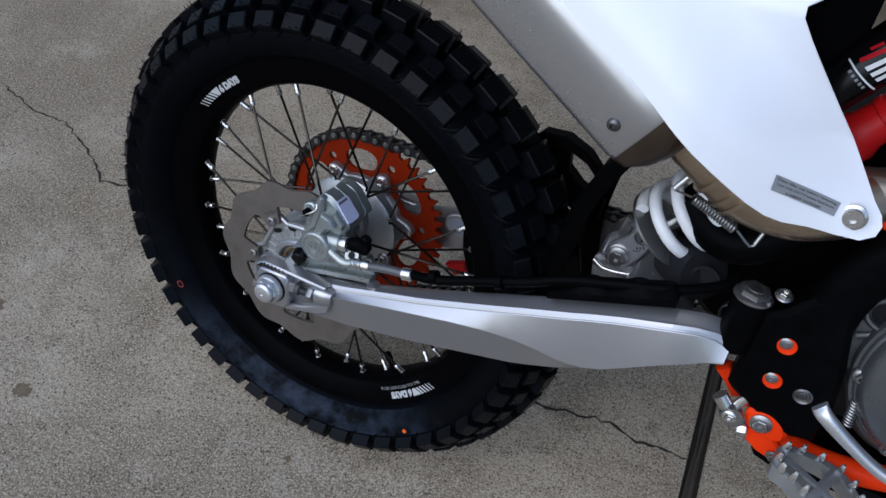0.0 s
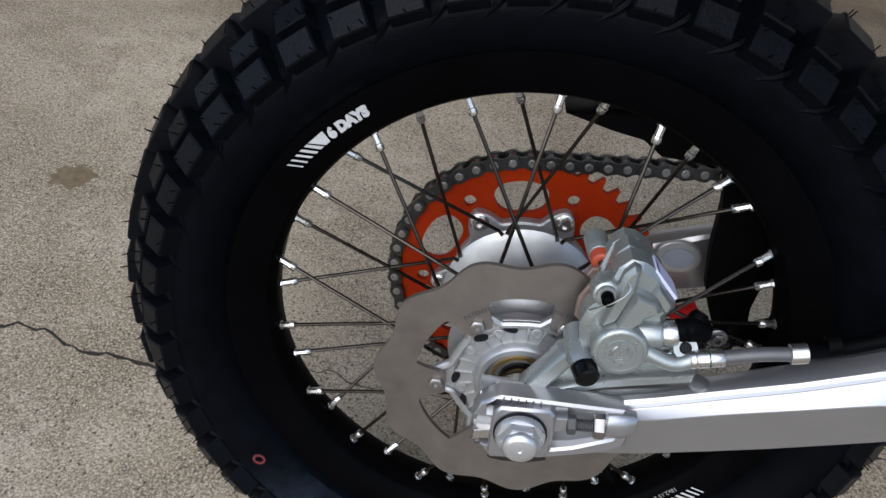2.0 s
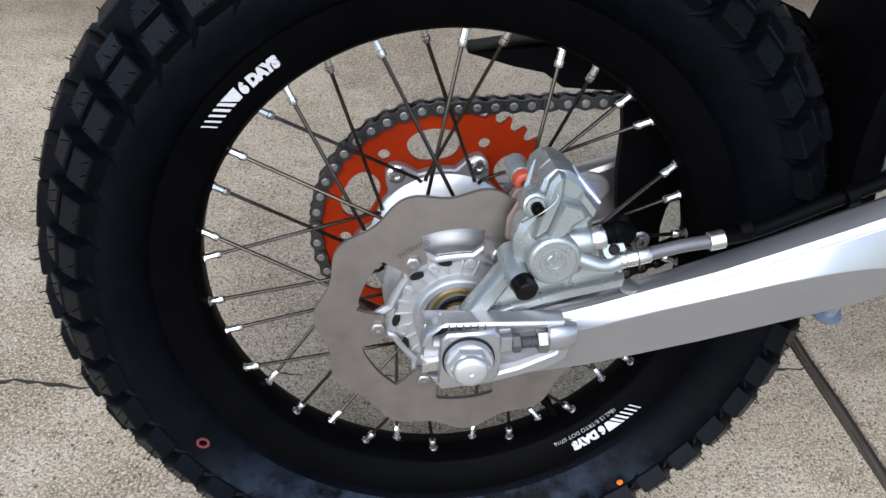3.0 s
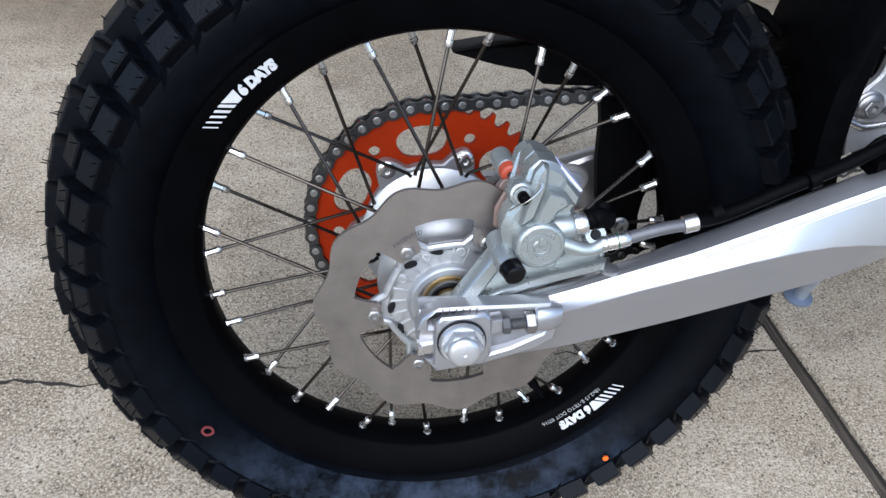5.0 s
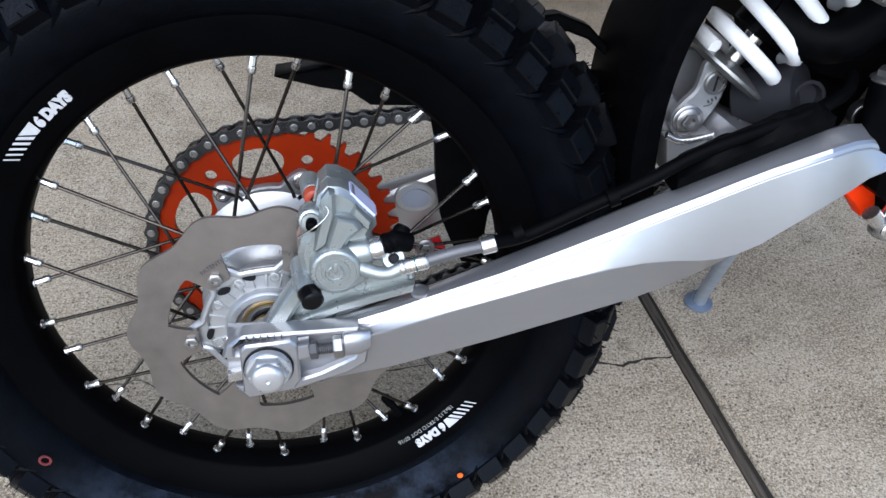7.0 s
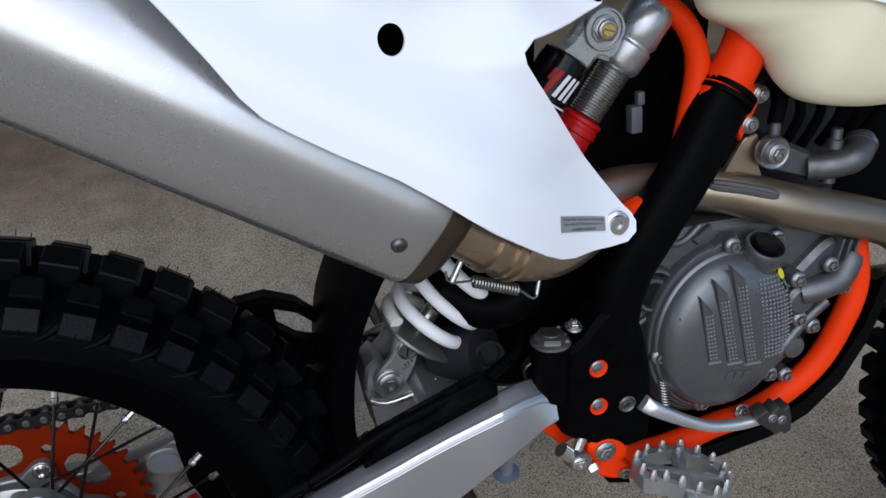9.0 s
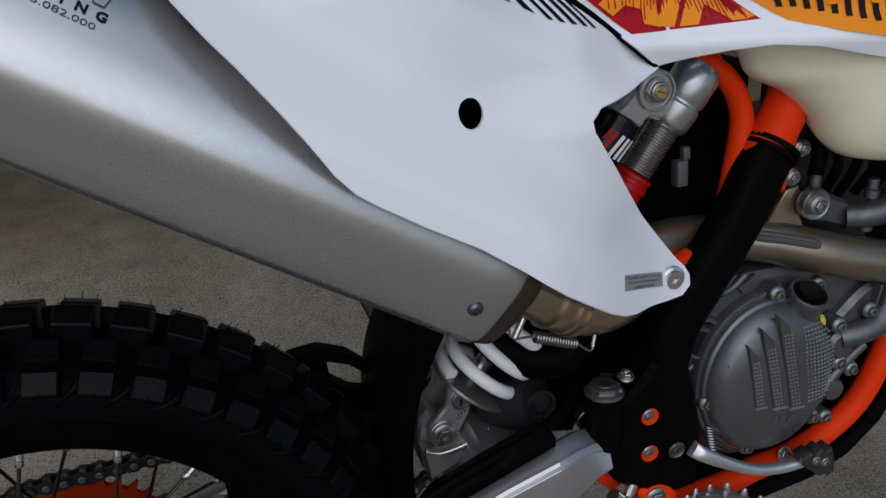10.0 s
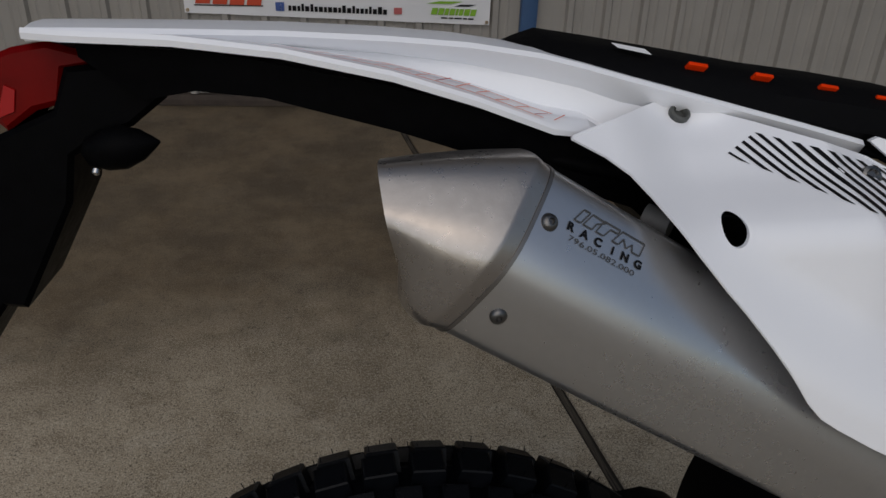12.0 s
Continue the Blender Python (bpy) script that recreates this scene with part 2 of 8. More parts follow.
def part(name, bm, material, parent=None, label="", smooth=True, angle=40, face=None):
    me = bpy.data.meshes.new(name)
    bmesh.ops.recalc_face_normals(bm, faces=bm.faces)
    if smooth:
        for fc in bm.faces:
            fc.smooth = True
        lim = radians(angle)
        for e in bm.edges:
            if len(e.link_faces) != 2 or e.calc_face_angle(0) > lim:
                e.smooth = False
    bm.to_mesh(me)
    bm.free()
    if face:  # shade the outer side as the smooth surface it was laid on
        nor = []
        for po in me.polygons:
            for vi in po.vertices:
                co = me.vertices[vi].co
                q = face_normal(face, co.x, co.z)
                nor.append(q if po.normal.dot(q) > 0.6 else (0, 0, 0))
        me.normals_split_custom_set(nor)
    for m in material if isinstance(material, (list, tuple)) else (material,):
        me.materials.append(m)
    ob = new(name, me)
    ob.parent = parent
    if label:
        ob["label"] = label
    return ob


def again(ob, m, parent=None):
    """One more of a part, on the same mesh, at another pose."""
    o = ob.copy()
    scene.collection.objects.link(o)
    o.parent = parent or ob.parent
    o.matrix_basis = m
    return o


def spline(pts, n=6, closed=False):
    """A smooth curve through points."""
    P = [Vector(p) for p in pts]
    N = len(P)
    out = []
    for i in range(N if closed else N - 1):
        p0, p1, p2, p3 = (P[(i + k) % N] if closed else P[min(max(i + k, 0), N - 1)] for k in (-1, 0, 1, 2))
        for j in range(n):
            t = j / n
            out.append(0.5 * ((2 * p1) + (p2 - p0) * t + (2 * p0 - 5 * p1 + 4 * p2 - p3) * t * t + (3 * p1 - p0 - 3 * p2 + p3) * t ** 3))
    if not closed:
        out.append(P[-1])
    return out


def loft(bm, rings, caps=True, wrap=True):
    """Skin between rings of the same number of points."""
    vs = [[bm.verts.new(p) for p in r] for r in rings]
    n = len(vs[0])
    for a, b in zip(vs, vs[1:]):
        for i in range(n if wrap else n - 1):
            bm.faces.new((a[i], a[(i + 1) % n], b[(i + 1) % n], b[i]))
    if caps:
        bm.faces.new(vs[0][::-1])
        bm.faces.new(vs[-1])
    return vs


def tube(bm, pts, r, seg=10, caps=True):
    P = [Vector(p) for p in pts]
    rs = r if isinstance(r, (list, tuple)) else [r] * len(P)
    up = None
    rings = []
    for i, p in enumerate(P):
        d = (P[min(i + 1, len(P) - 1)] - P[max(i - 1, 0)]).normalized()
        if up is None:
            up = d.orthogonal().normalized()
        up = (up - d * up.dot(d)).normalized()
        side = d.cross(up)
        rings.append([p + (up * math.cos(a) + side * math.sin(a)) * rs[i] for a in (2 * math.pi * k / seg for k in range(seg))])
    loft(bm, rings, caps)


def basis(axis):
    a = Vector(axis).normalized()
    u = a.orthogonal().normalized()
    if abs(a.y) > 0.9:
        u = Vector((1, 0, 0))
    return a, u, a.cross(u)


def lathe(bm, prof, centre=(0, 0, 0), axis=(0, 1, 0), seg=32, closed=False):
    """Turn (radius, height along the axis) pairs about an axis."""
    a, u, v = basis(axis)
    c = Vector(centre)
    rings = [[c + a * h + (u * math.cos(t) + v * math.sin(t)) * max(r, 1e-5) for t in (2 * math.pi * k / seg for k in range(seg))] for r, h in prof]
    if closed:
        rings.append(rings[0])
        loft(bm, rings, False)
        bmesh.ops.remove_doubles(bm, verts=bm.verts, dist=1e-6)
    else:
        loft(bm, rings, True)


def hexa(bm, centre, axis, r, h, sides=6, chamfer=0.15):
    lathe(bm, [(r * (1 - chamfer * 0.6), 0), (r, h * chamfer), (r, h * (1 - chamfer)), (r * (1 - chamfer), h)], centre, axis, sides)


def bolt_mesh(bm, centre, axis, r, h=None, flange=True):
    """A flanged hex screw with a socket in its head."""
    h = h or r * 0.9
    a = Vector(axis).normalized()
    c = Vector(centre)
    if flange:
        lathe(bm, [(r * 1.45, 0), (r * 1.45, r * 0.2), (r * 1.1, r * 0.42)], c, a, 16)
    lathe(bm, [(r, 0), (r, h * 0.85), (r * 0.86, h), (r * 0.5, h), (r * 0.45, h * 0.5), (0, h * 0.5)], c, a, 6)


def prism(bm, pts, y0, y1, bevel=0.0):
    """An outline in x, z drawn out from y0 to y1, with bevelled rims."""
    P = [Vector((p[0], p[1])) for p in pts]
    mid = sum(P, Vector((0, 0))) / len(P)

    def inset(k):
        n = len(P)
        out = []
        for i in range(n):
            e1, e2 = (P[i] - P[i - 1]), (P[(i + 1) % n] - P[i])
            n1, n2 = Vector((-e1.y, e1.x)).normalized(), Vector((-e2.y, e2.x)).normalized()
            d = (n1 + n2)
            d = d.normalized() if d.length > 1e-6 else n1
            out.append(P[i] + d * k * sign)
        return out

    area = sum(P[i - 1].x * P[i].y - P[i].x * P[i - 1].y for i in range(len(P)))
    sign = 1 if area > 0 else -1
    s = 1 if y1 > y0 else -1
    if bevel:
        Q = inset(bevel)
        rings = [[(p.x, y0, p.y) for p in Q], [(p.x, y0 + s * bevel, p.y) for p in P], [(p.x, y1 - s * bevel, p.y) for p in P], [(p.x, y1, p.y) for p in Q]]
    else:
        rings = [[(p.x, y0, p.y) for p in P], [(p.x, y1, p.y) for p in P]]
    loft(bm, rings)


def block(bm, centre, size, turn=(0, 0, 0), bevel=0.002):
    """A box with chamfered edges."""
    r = bmesh.ops.create_cube(bm, size=1.0)
    m = pose(*centre, *turn) @ Matrix.Diagonal((*size, 1))
    bmesh.ops.transform(bm, matrix=m, verts=r["verts"])
    if bevel:
        ed = {e for v in r["verts"] for e in v.link_edges}
        bmesh.ops.bevel(bm, geom=list(ed), offset=bevel, segments=2, profile=0.6, affect="EDGES")


def plate(bm, outline, face, thick=0.003, holes=(), step=0.02, rim=0.0):
    """A curved shell: an outline in x, z (with holes) laid on the surface y = face(x, z); thick goes to +y."""
    b2 = bmesh.new()
    edges = []
    for loop in (outline, *holes):
        vs = [b2.verts.new((p[0], 0, p[1])) for p in loop]
        edges += [b2.edges.new((vs[i - 1], vs[i])) for i in range(len(vs))]
    bmesh.ops.triangle_fill(b2, edges=edges, use_beauty=True, use_dissolve=False)
    xs, zs = [p[0] for p in outline], [p[1] for p in outline]
    for lo, hi, nrm in ((min(xs), max(xs), (1, 0, 0)), (min(zs), max(zs), (0, 0, 1))):
        k = math.ceil(lo / step) * step + 1e-5
        while k < hi:
            bmesh.ops.bisect_plane(b2, geom=list(b2.verts) + list(b2.edges) + list(b2.faces), plane_co=Vector(nrm) * k, plane_no=nrm, dist=1e-6)
            k += step
    bmesh.ops.recalc_face_normals(b2, faces=b2.faces)
    front, back = {}, {}
    border = {v for e in b2.edges if len(e.link_faces) == 1 for v in e.verts}
    for v in b2.verts:
        y = face(v.co.x, v.co.z)
        front[v] = bm.verts.new((v.co.x, y + (rim if v in border else 0), v.co.z))
        if thick:
            back[v] = bm.verts.new((v.co.x, y + thick + (rim if v in border else 0), v.co.z))
    for fc in b2.faces:
        bm.faces.new([front[v] for v in fc.verts])
        if thick:
            bm.faces.new([back[v] for v in reversed(fc.verts)])
    if thick:
        for e in b2.edges:
            if len(e.link_faces) == 1:
                a, b = e.verts
                bm.faces.new((front[a], front[b], back[b], back[a]))
    b2.free()


def lettering(text, size, warp, name, material, parent, label="", bold=0.0, shear=0.0, fit=False):
    """Words in the built-in font, bent onto a surface: warp(u, v) gives the place of a point of the flat text."""
    cu = bpy.data.curves.new(name, "FONT")
    cu.body, cu.size, cu.align_x, cu.align_y, cu.shear = text, size, "CENTER", "CENTER", shear
    cu.resolution_u, cu.offset = 3, bold
    tmp = bpy.data.objects.new(name + "_tmp", cu)
    scene.collection.objects.link(tmp)
    me = bpy.data.meshes.new_from_object(tmp.evaluated_get(bpy.context.evaluated_depsgraph_get()))
    bpy.data.objects.remove(tmp)
    bm = bmesh.new()
    bm.from_mesh(me)
    bpy.data.meshes.remove(me)
    if fit:  # spread the words over the unit square first
        xs, ys = [v.co.x for v in bm.verts], [v.co.y for v in bm.verts]
        for v in bm.verts:
            v.co.x, v.co.y = (v.co.x - min(xs)) / (max(xs) - min(xs)), (v.co.y - min(ys)) / (max(ys) - min(ys))
    for v in bm.verts:
        v.co = warp(v.co.x, v.co.y)
    return part(name, bm, material, parent, label, smooth=False)


# ---- the yard ----
def ease(k):
    k = min(1.0, max(0.0, k))
    return k * k * (3 - 2 * k)


def joint_x(y):
    return 0.552 - 0.093 * y


def build_ground():
    bm = bmesh.new()
    far = 3000.0
    ys = [-far, -20, -3, -1.0, 0.0, 1.0, 2.0, 3.3, 20, far]
    prof = lambda y: [(-far, 0), (-20, 0), (-2, 0), (joint_x(y) - 0.014, 0), (joint_x(y) - 0.0125, -0.004), (joint_x(y) - 0.0125, -0.03), (joint_x(y) + 0.0125, -0.03),
                      (joint_x(y) + 0.0125, -0.004), (joint_x(y) + 0.014, 0), (3, 0), (20, 0), (far, 0)]
    loft(bm, [[(x, y, z) for x, z in prof(min(max(y, -3), 4))] for y in ys], caps=False, wrap=False)
    for fc in bm.faces:
        if fc.normal.z < -0.1:
            fc.normal_flip()
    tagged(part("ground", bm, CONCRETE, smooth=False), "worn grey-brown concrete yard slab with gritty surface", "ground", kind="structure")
    bm = bmesh.new()
    rings = []
    for i in range(60):
        y = -1.5 + i * 0.083
        w = 0.0066 + 0.0009 * math.sin(i * 1.7) * math.sin(i * 0.37)
        z = -0.0045 + 0.0010 * math.sin(i * 2.3)
        x = joint_x(y) + 0.0012 * math.sin(i * 0.9)
        rings.append([(x - w, y, -0.028), (x - w, y, z - 0.002), (x - w * 0.6, y, z), (x, y, z - 0.0025), (x + w * 0.5, y, z), (x + w, y, z - 0.002), (x + w, y, -0.028)])
    loft(bm, rings)
    board = part("expansion_joint", bm, JOINT_WOOD, smooth=False)
    tagged(board, "dark weathered board in the joint between concrete slabs", "expansion joint", kind="structure")
    # black filler added to the gaps beside the board to stand for their shade
    bm = bmesh.new()
    loft(bm, [[(joint_x(y) - 0.0124, y, -0.028), (joint_x(y) - 0.0124, y, -0.0075 + 0.002 * math.sin(31 * y)), (joint_x(y) + 0.0124, y, -0.0075 + 0.002 * math.sin(37 * y + 1)), (joint_x(y) + 0.0124, y, -0.028)] for y in (-1.5 + i * 0.083 for i in range(54))])
    part("gap_filler", bm, surf("black gap filler", (0.010, 0.008, 0.006), (0.018, 0.014, 0.010), 90, 0.95, bump=0.6, bscale=200), board, "black filler that darkens the gaps", smooth=False)


def build_crack(pts, w, seed):
    """A jagged open crack as a thin sunken-looking sliver along a rough line."""
    rnd = random.Random(seed)
    line = []
    for a, b in zip(pts, pts[1:]):
        n = max(3, int((Vector(b) - Vector(a)).length / 0.012))
        for i in range(n):
            t = i / n
            line.append((a[0] + (b[0] - a[0]) * t + rnd.uniform(-0.004, 0.004), a[1] + (b[1] - a[1]) * t + rnd.uniform(-0.004, 0.004)))
    line.append(pts[-1])
    bm = bmesh.new()
    L, R = [], []
    for i, p in enumerate(line):
        q = Vector(line[min(i + 1, len(line) - 1)]) - Vector(line[max(i - 1, 0)])
        nrm = Vector((-q.y, q.x)).normalized() * w * rnd.uniform(0.25, 1.0) * min(1, 0.15 + i / 4, 0.15 + (len(line) - 1 - i) / 4)
        L.append(bm.verts.new((p[0] + nrm.x, p[1] + nrm.y, 0.0008)))
        R.append(bm.verts.new((p[0] - nrm.x, p[1] - nrm.y, 0.0008)))
    for i in range(len(line) - 1):
        bm.faces.new((L[i], R[i], R[i + 1], L[i + 1]))
    tagged(part("crack", bm, CRACK, smooth=False), "thin jagged crack in the concrete", "crack", group="cracks in the concrete", kind="structure")


def build_stain(x, y, r, seed):
    rnd = random.Random(seed)
    bm = bmesh.new()
    rim = []
    for i in range(28):
        k = r * rnd.uniform(0.75, 1.15)
        a = 2 * math.pi * i / 28
        rim.append(bm.verts.new((x + 1.2 * k * math.cos(a), y + k * math.sin(a), 0.0006)))
    bm.faces.new(rim)
    tagged(part("stain", bm, STAIN, smooth=False), "small brown oil stain on the concrete", "stain", group="stains on the concrete", kind="structure")


WALL_DIR = Vector((1, -0.10, 0)).normalized()
WALL_OUT = Vector((WALL_DIR.y, -WALL_DIR.x, 0))
WALL_AT = Vector((0, 2.93, 0))


def on_wall(s, out, z):
    return WALL_AT + WALL_DIR * s + WALL_OUT * out + Vector((0, 0, z))


def build_wall():
    bm = bmesh.new()
    pitch, rib = 0.155, 0.018
    prof = []
    s = -6.0
    first = 0.102 - 40 * pitch
    k = 0
    while first + k * pitch < 7:
        c = first + k * pitch
        if 0.80 < c < 0.92:
            k += 1
            continue
        prof += [(c - 0.02, 0), (c - 0.011, rib), (c + 0.011, rib), (c + 0.02, 0)]
        for q in (0.33, 0.66):
            prof += [(c + pitch * q - 0.008, 0), (c + pitch * q, 0.003), (c + pitch * q + 0.008, 0)]
        k += 1
    outer = [[on_wall(s, o, z) for s, o in prof] for z in (0.05, 4.2)]
    loft(bm, outer, caps=False, wrap=False)
    wall = part("wall_metal", bm, SIDING, smooth=False)
    tagged(wall, "grey ribbed steel siding wall of the building", "wall", kind="structure")
    bm = bmesh.new()
    a, b = prof[0][0], prof[-1][0]
    loft(bm, [[on_wall(a, -0.12, 0), on_wall(a, -0.004, 0), on_wall(a, -0.004, 4.2), on_wall(a, -0.12, 4.2)], [on_wall(b, -0.12, 0), on_wall(b, -0.004, 0), on_wall(b, -0.004, 4.2), on_wall(b, -0.12, 4.2)]])
    tagged(part("wall_core", bm, DARK_TRIM, smooth=False), "dark wall behind the siding", "wall", kind="structure")
    bm = bmesh.new()
    loft(bm, [[on_wall(s, 0.03, 0.003), on_wall(s, 0.03, 0.028), on_wall(s, 0.018, 0.045), on_wall(s, -0.003, 0.045), on_wall(s, -0.003, 0.003)] for s in (a, b)])
    tagged(part("trim", bm, DARK_TRIM, smooth=False), "dark rusty base flashing under the siding", "trim", kind="structure")
    # blue post between two runs of siding
    bm = bmesh.new()
    loft(bm, [[on_wall(0.823, 0.0, z), on_wall(0.825, 0.032, z), on_wall(0.830, 0.036, z), on_wall(0.886, 0.036, z), on_wall(0.891, 0.032, z), on_wall(0.893, 0.0, z)] for z in (0.0, 4.2)])
    tagged(part("corner_post", bm, BLUE_PAINT), "blue painted steel post on the siding wall", "post", kind="structure")


def build_shade_roof():
    """An unseen roof added to block sky light, reaching out from the wall."""
    bm = bmesh.new()
    a, b = -6.0, 7.0
    loft(bm, [[on_wall(s, -0.12, 3.05), on_wall(s, 2.25, 2.97), on_wall(s, 2.25, 3.11), on_wall(s, -0.12, 3.20)] for s in (a, b)])
    tagged(part("shade_roof", bm, SIDING, smooth=False), "unseen grey metal roof added along the wall to block sky light", "roof", kind="structure")


def wall_patch(name, s0, s1, z0, z1, mat, parent, label="", out=0.032, skew=0.0):
    bm = bmesh.new()
    vs = [bm.verts.new(on_wall(s, out, z)) for s, z in ((s0, z0), (s1, z0), (s1 + skew, z1), (s0 + skew, z1))]
    bm.faces.new(vs)
    return part(name, bm, mat, parent, label, smooth=False)


def build_banner():
    """The banner hangs a little askew: its lower edge drops towards the post."""
    tilt = lambda z, s: z - 0.0256 * (s + 0.514)
    bm = bmesh.new()
    z0, z1, s0, s1 = 0.385, 0.86, -0.514, 0.698
    n = 40
    front = [[on_wall(s, 0.026 + 0.002 * math.sin(i * 0.9), tilt(z, s)) for i, s in ((i, s0 + (s1 - s0) * i / n) for i in range(n + 1))] for z in (z0, (z0 + z1) / 2, z1)]
    back = [[p - WALL_OUT * 0.002 for p in r] for r in front]
    loft(bm, front, caps=False, wrap=False)
    loft(bm, back, caps=False, wrap=False)
    ban = tagged(part("banner", bm, BANNER), "white vinyl banner with printed signs hung on the siding", "banner")
    for s in (s0 + 0.012, s1 - 0.012):
        for z in (z0 + 0.012, z1 - 0.012):
            bm = bmesh.new()
            lathe(bm, [(0.003, 0.001), (0.0065, 0.001), (0.0065, -0.001), (0.003, -0.001)], on_wall(s, 0.0305, tilt(z, s)), WALL_OUT, 16, closed=True)
            part("eyelet", bm, BRASS, ban)

    def bar(name, s, w, z, h, mat, label="", skew=0.0):
        wall_patch(name, s, s + w, tilt(z, s), tilt(z, s) + h, mat, ban, label, skew=skew)
    red, dark_red = surf("red sign print", (0.55, 0.06, 0.02), None, 20, 0.5), surf("dark sign print", (0.03, 0.012, 0.012), None, 20, 0.5)
    for k in range(4):
        bar("printed_mark", -0.469 + 0.066 * k, 0.056, 0.424, 0.09, red, "red logo block", skew=0.02)
    bar("printed_mark", -0.474, 0.268, 0.4155, 0.005, dark_red, "dark line under the logo")
    bar("printed_mark", -0.158, 0.034, 0.408, 0.034, surf("blue sign print", (0.05, 0.10, 0.32), None, 20, 0.5), "small blue square mark")
    bar("printed_mark", -0.140, 0.006, 0.410, 0.024, STICKER_WHITE)
    rnd = random.Random(4)
    s = -0.108
    while s < 0.285:
        w = rnd.uniform(0.010, 0.017)
        h = rnd.choice((0.020, 0.020, 0.029))
        bar("printed_bar", s, w, 0.411, h, PRINT_BLACK)
        s += w + 0.0045
    bar("printed_mark", 0.310, 0.032, 0.414, 0.026, surf("faded red sign print", (0.5, 0.12, 0.12), None, 20, 0.5), "small faded red mark")
    lime = surf("lime green sign print", (0.22, 0.45, 0.03), None, 20, 0.5)
    s = 0.458
    for w in (0.024, 0.022, 0.016, 0.020, 0.010, 0.016, 0.022, 0.022):
        bar("printed_bar", s, w, 0.420, 0.026, lime, "lime green lettering bar", skew=0.006)
        s += w + 0.004
    s = 0.50
    for w in (0.026, 0.018, 0.030, 0.016, 0.022):
        bar("printed_bar", s, w, 0.405, 0.006, PRINT_BLACK)
        s += w + 0.005
    bar("printed_mark", 0.44, 0.10, 0.462, 0.010, lime, "lime swoosh over the lettering", skew=0.05)
    bar("printed_mark", 0.55, 0.06, 0.455, 0.008, PRINT_BLACK, skew=0.03)


# ---- the motorcycle, in its own upright axes: x forward, y to its left, z up ----
bike = new("motorcycle")
bike.matrix_world = pose(0, 0, 0, -11.0, 0, 0)
tagged(bike, "white, orange and black enduro motorcycle leaning on its side stand", "motorcycle")


def knob_mesh(name, w, l, h, cut=0.86):
    """One tread block, standing on its own base at the origin."""
    bm = bmesh.new()
    rings = []
    for hh, s in ((-0.007, 1.04), (h - 0.0014, 0.97), (h, cut)):
        rings.append([(dx * l * s / 2, dy * w * s / 2, hh) for dx, dy in ((-1, -1), (1, -1), (1, 1), (-1, 1))])
    vs = [[bm.verts.new(p) for p in r] for r in rings]
    for a, b in zip(vs, vs[1:]):
        for i in range(4):
            bm.faces.new((a[i], a[(i + 1) % 4], b[(i + 1) % 4], b[i]))
    bm.faces.new(vs[-1])
    me = bpy.data.meshes.new(name)
    bmesh.ops.recalc_face_normals(bm, faces=bm.faces)
    bm.to_mesh(me)
    bm.free()
    me.materials.append(KNOB_RUBBER)
    return me


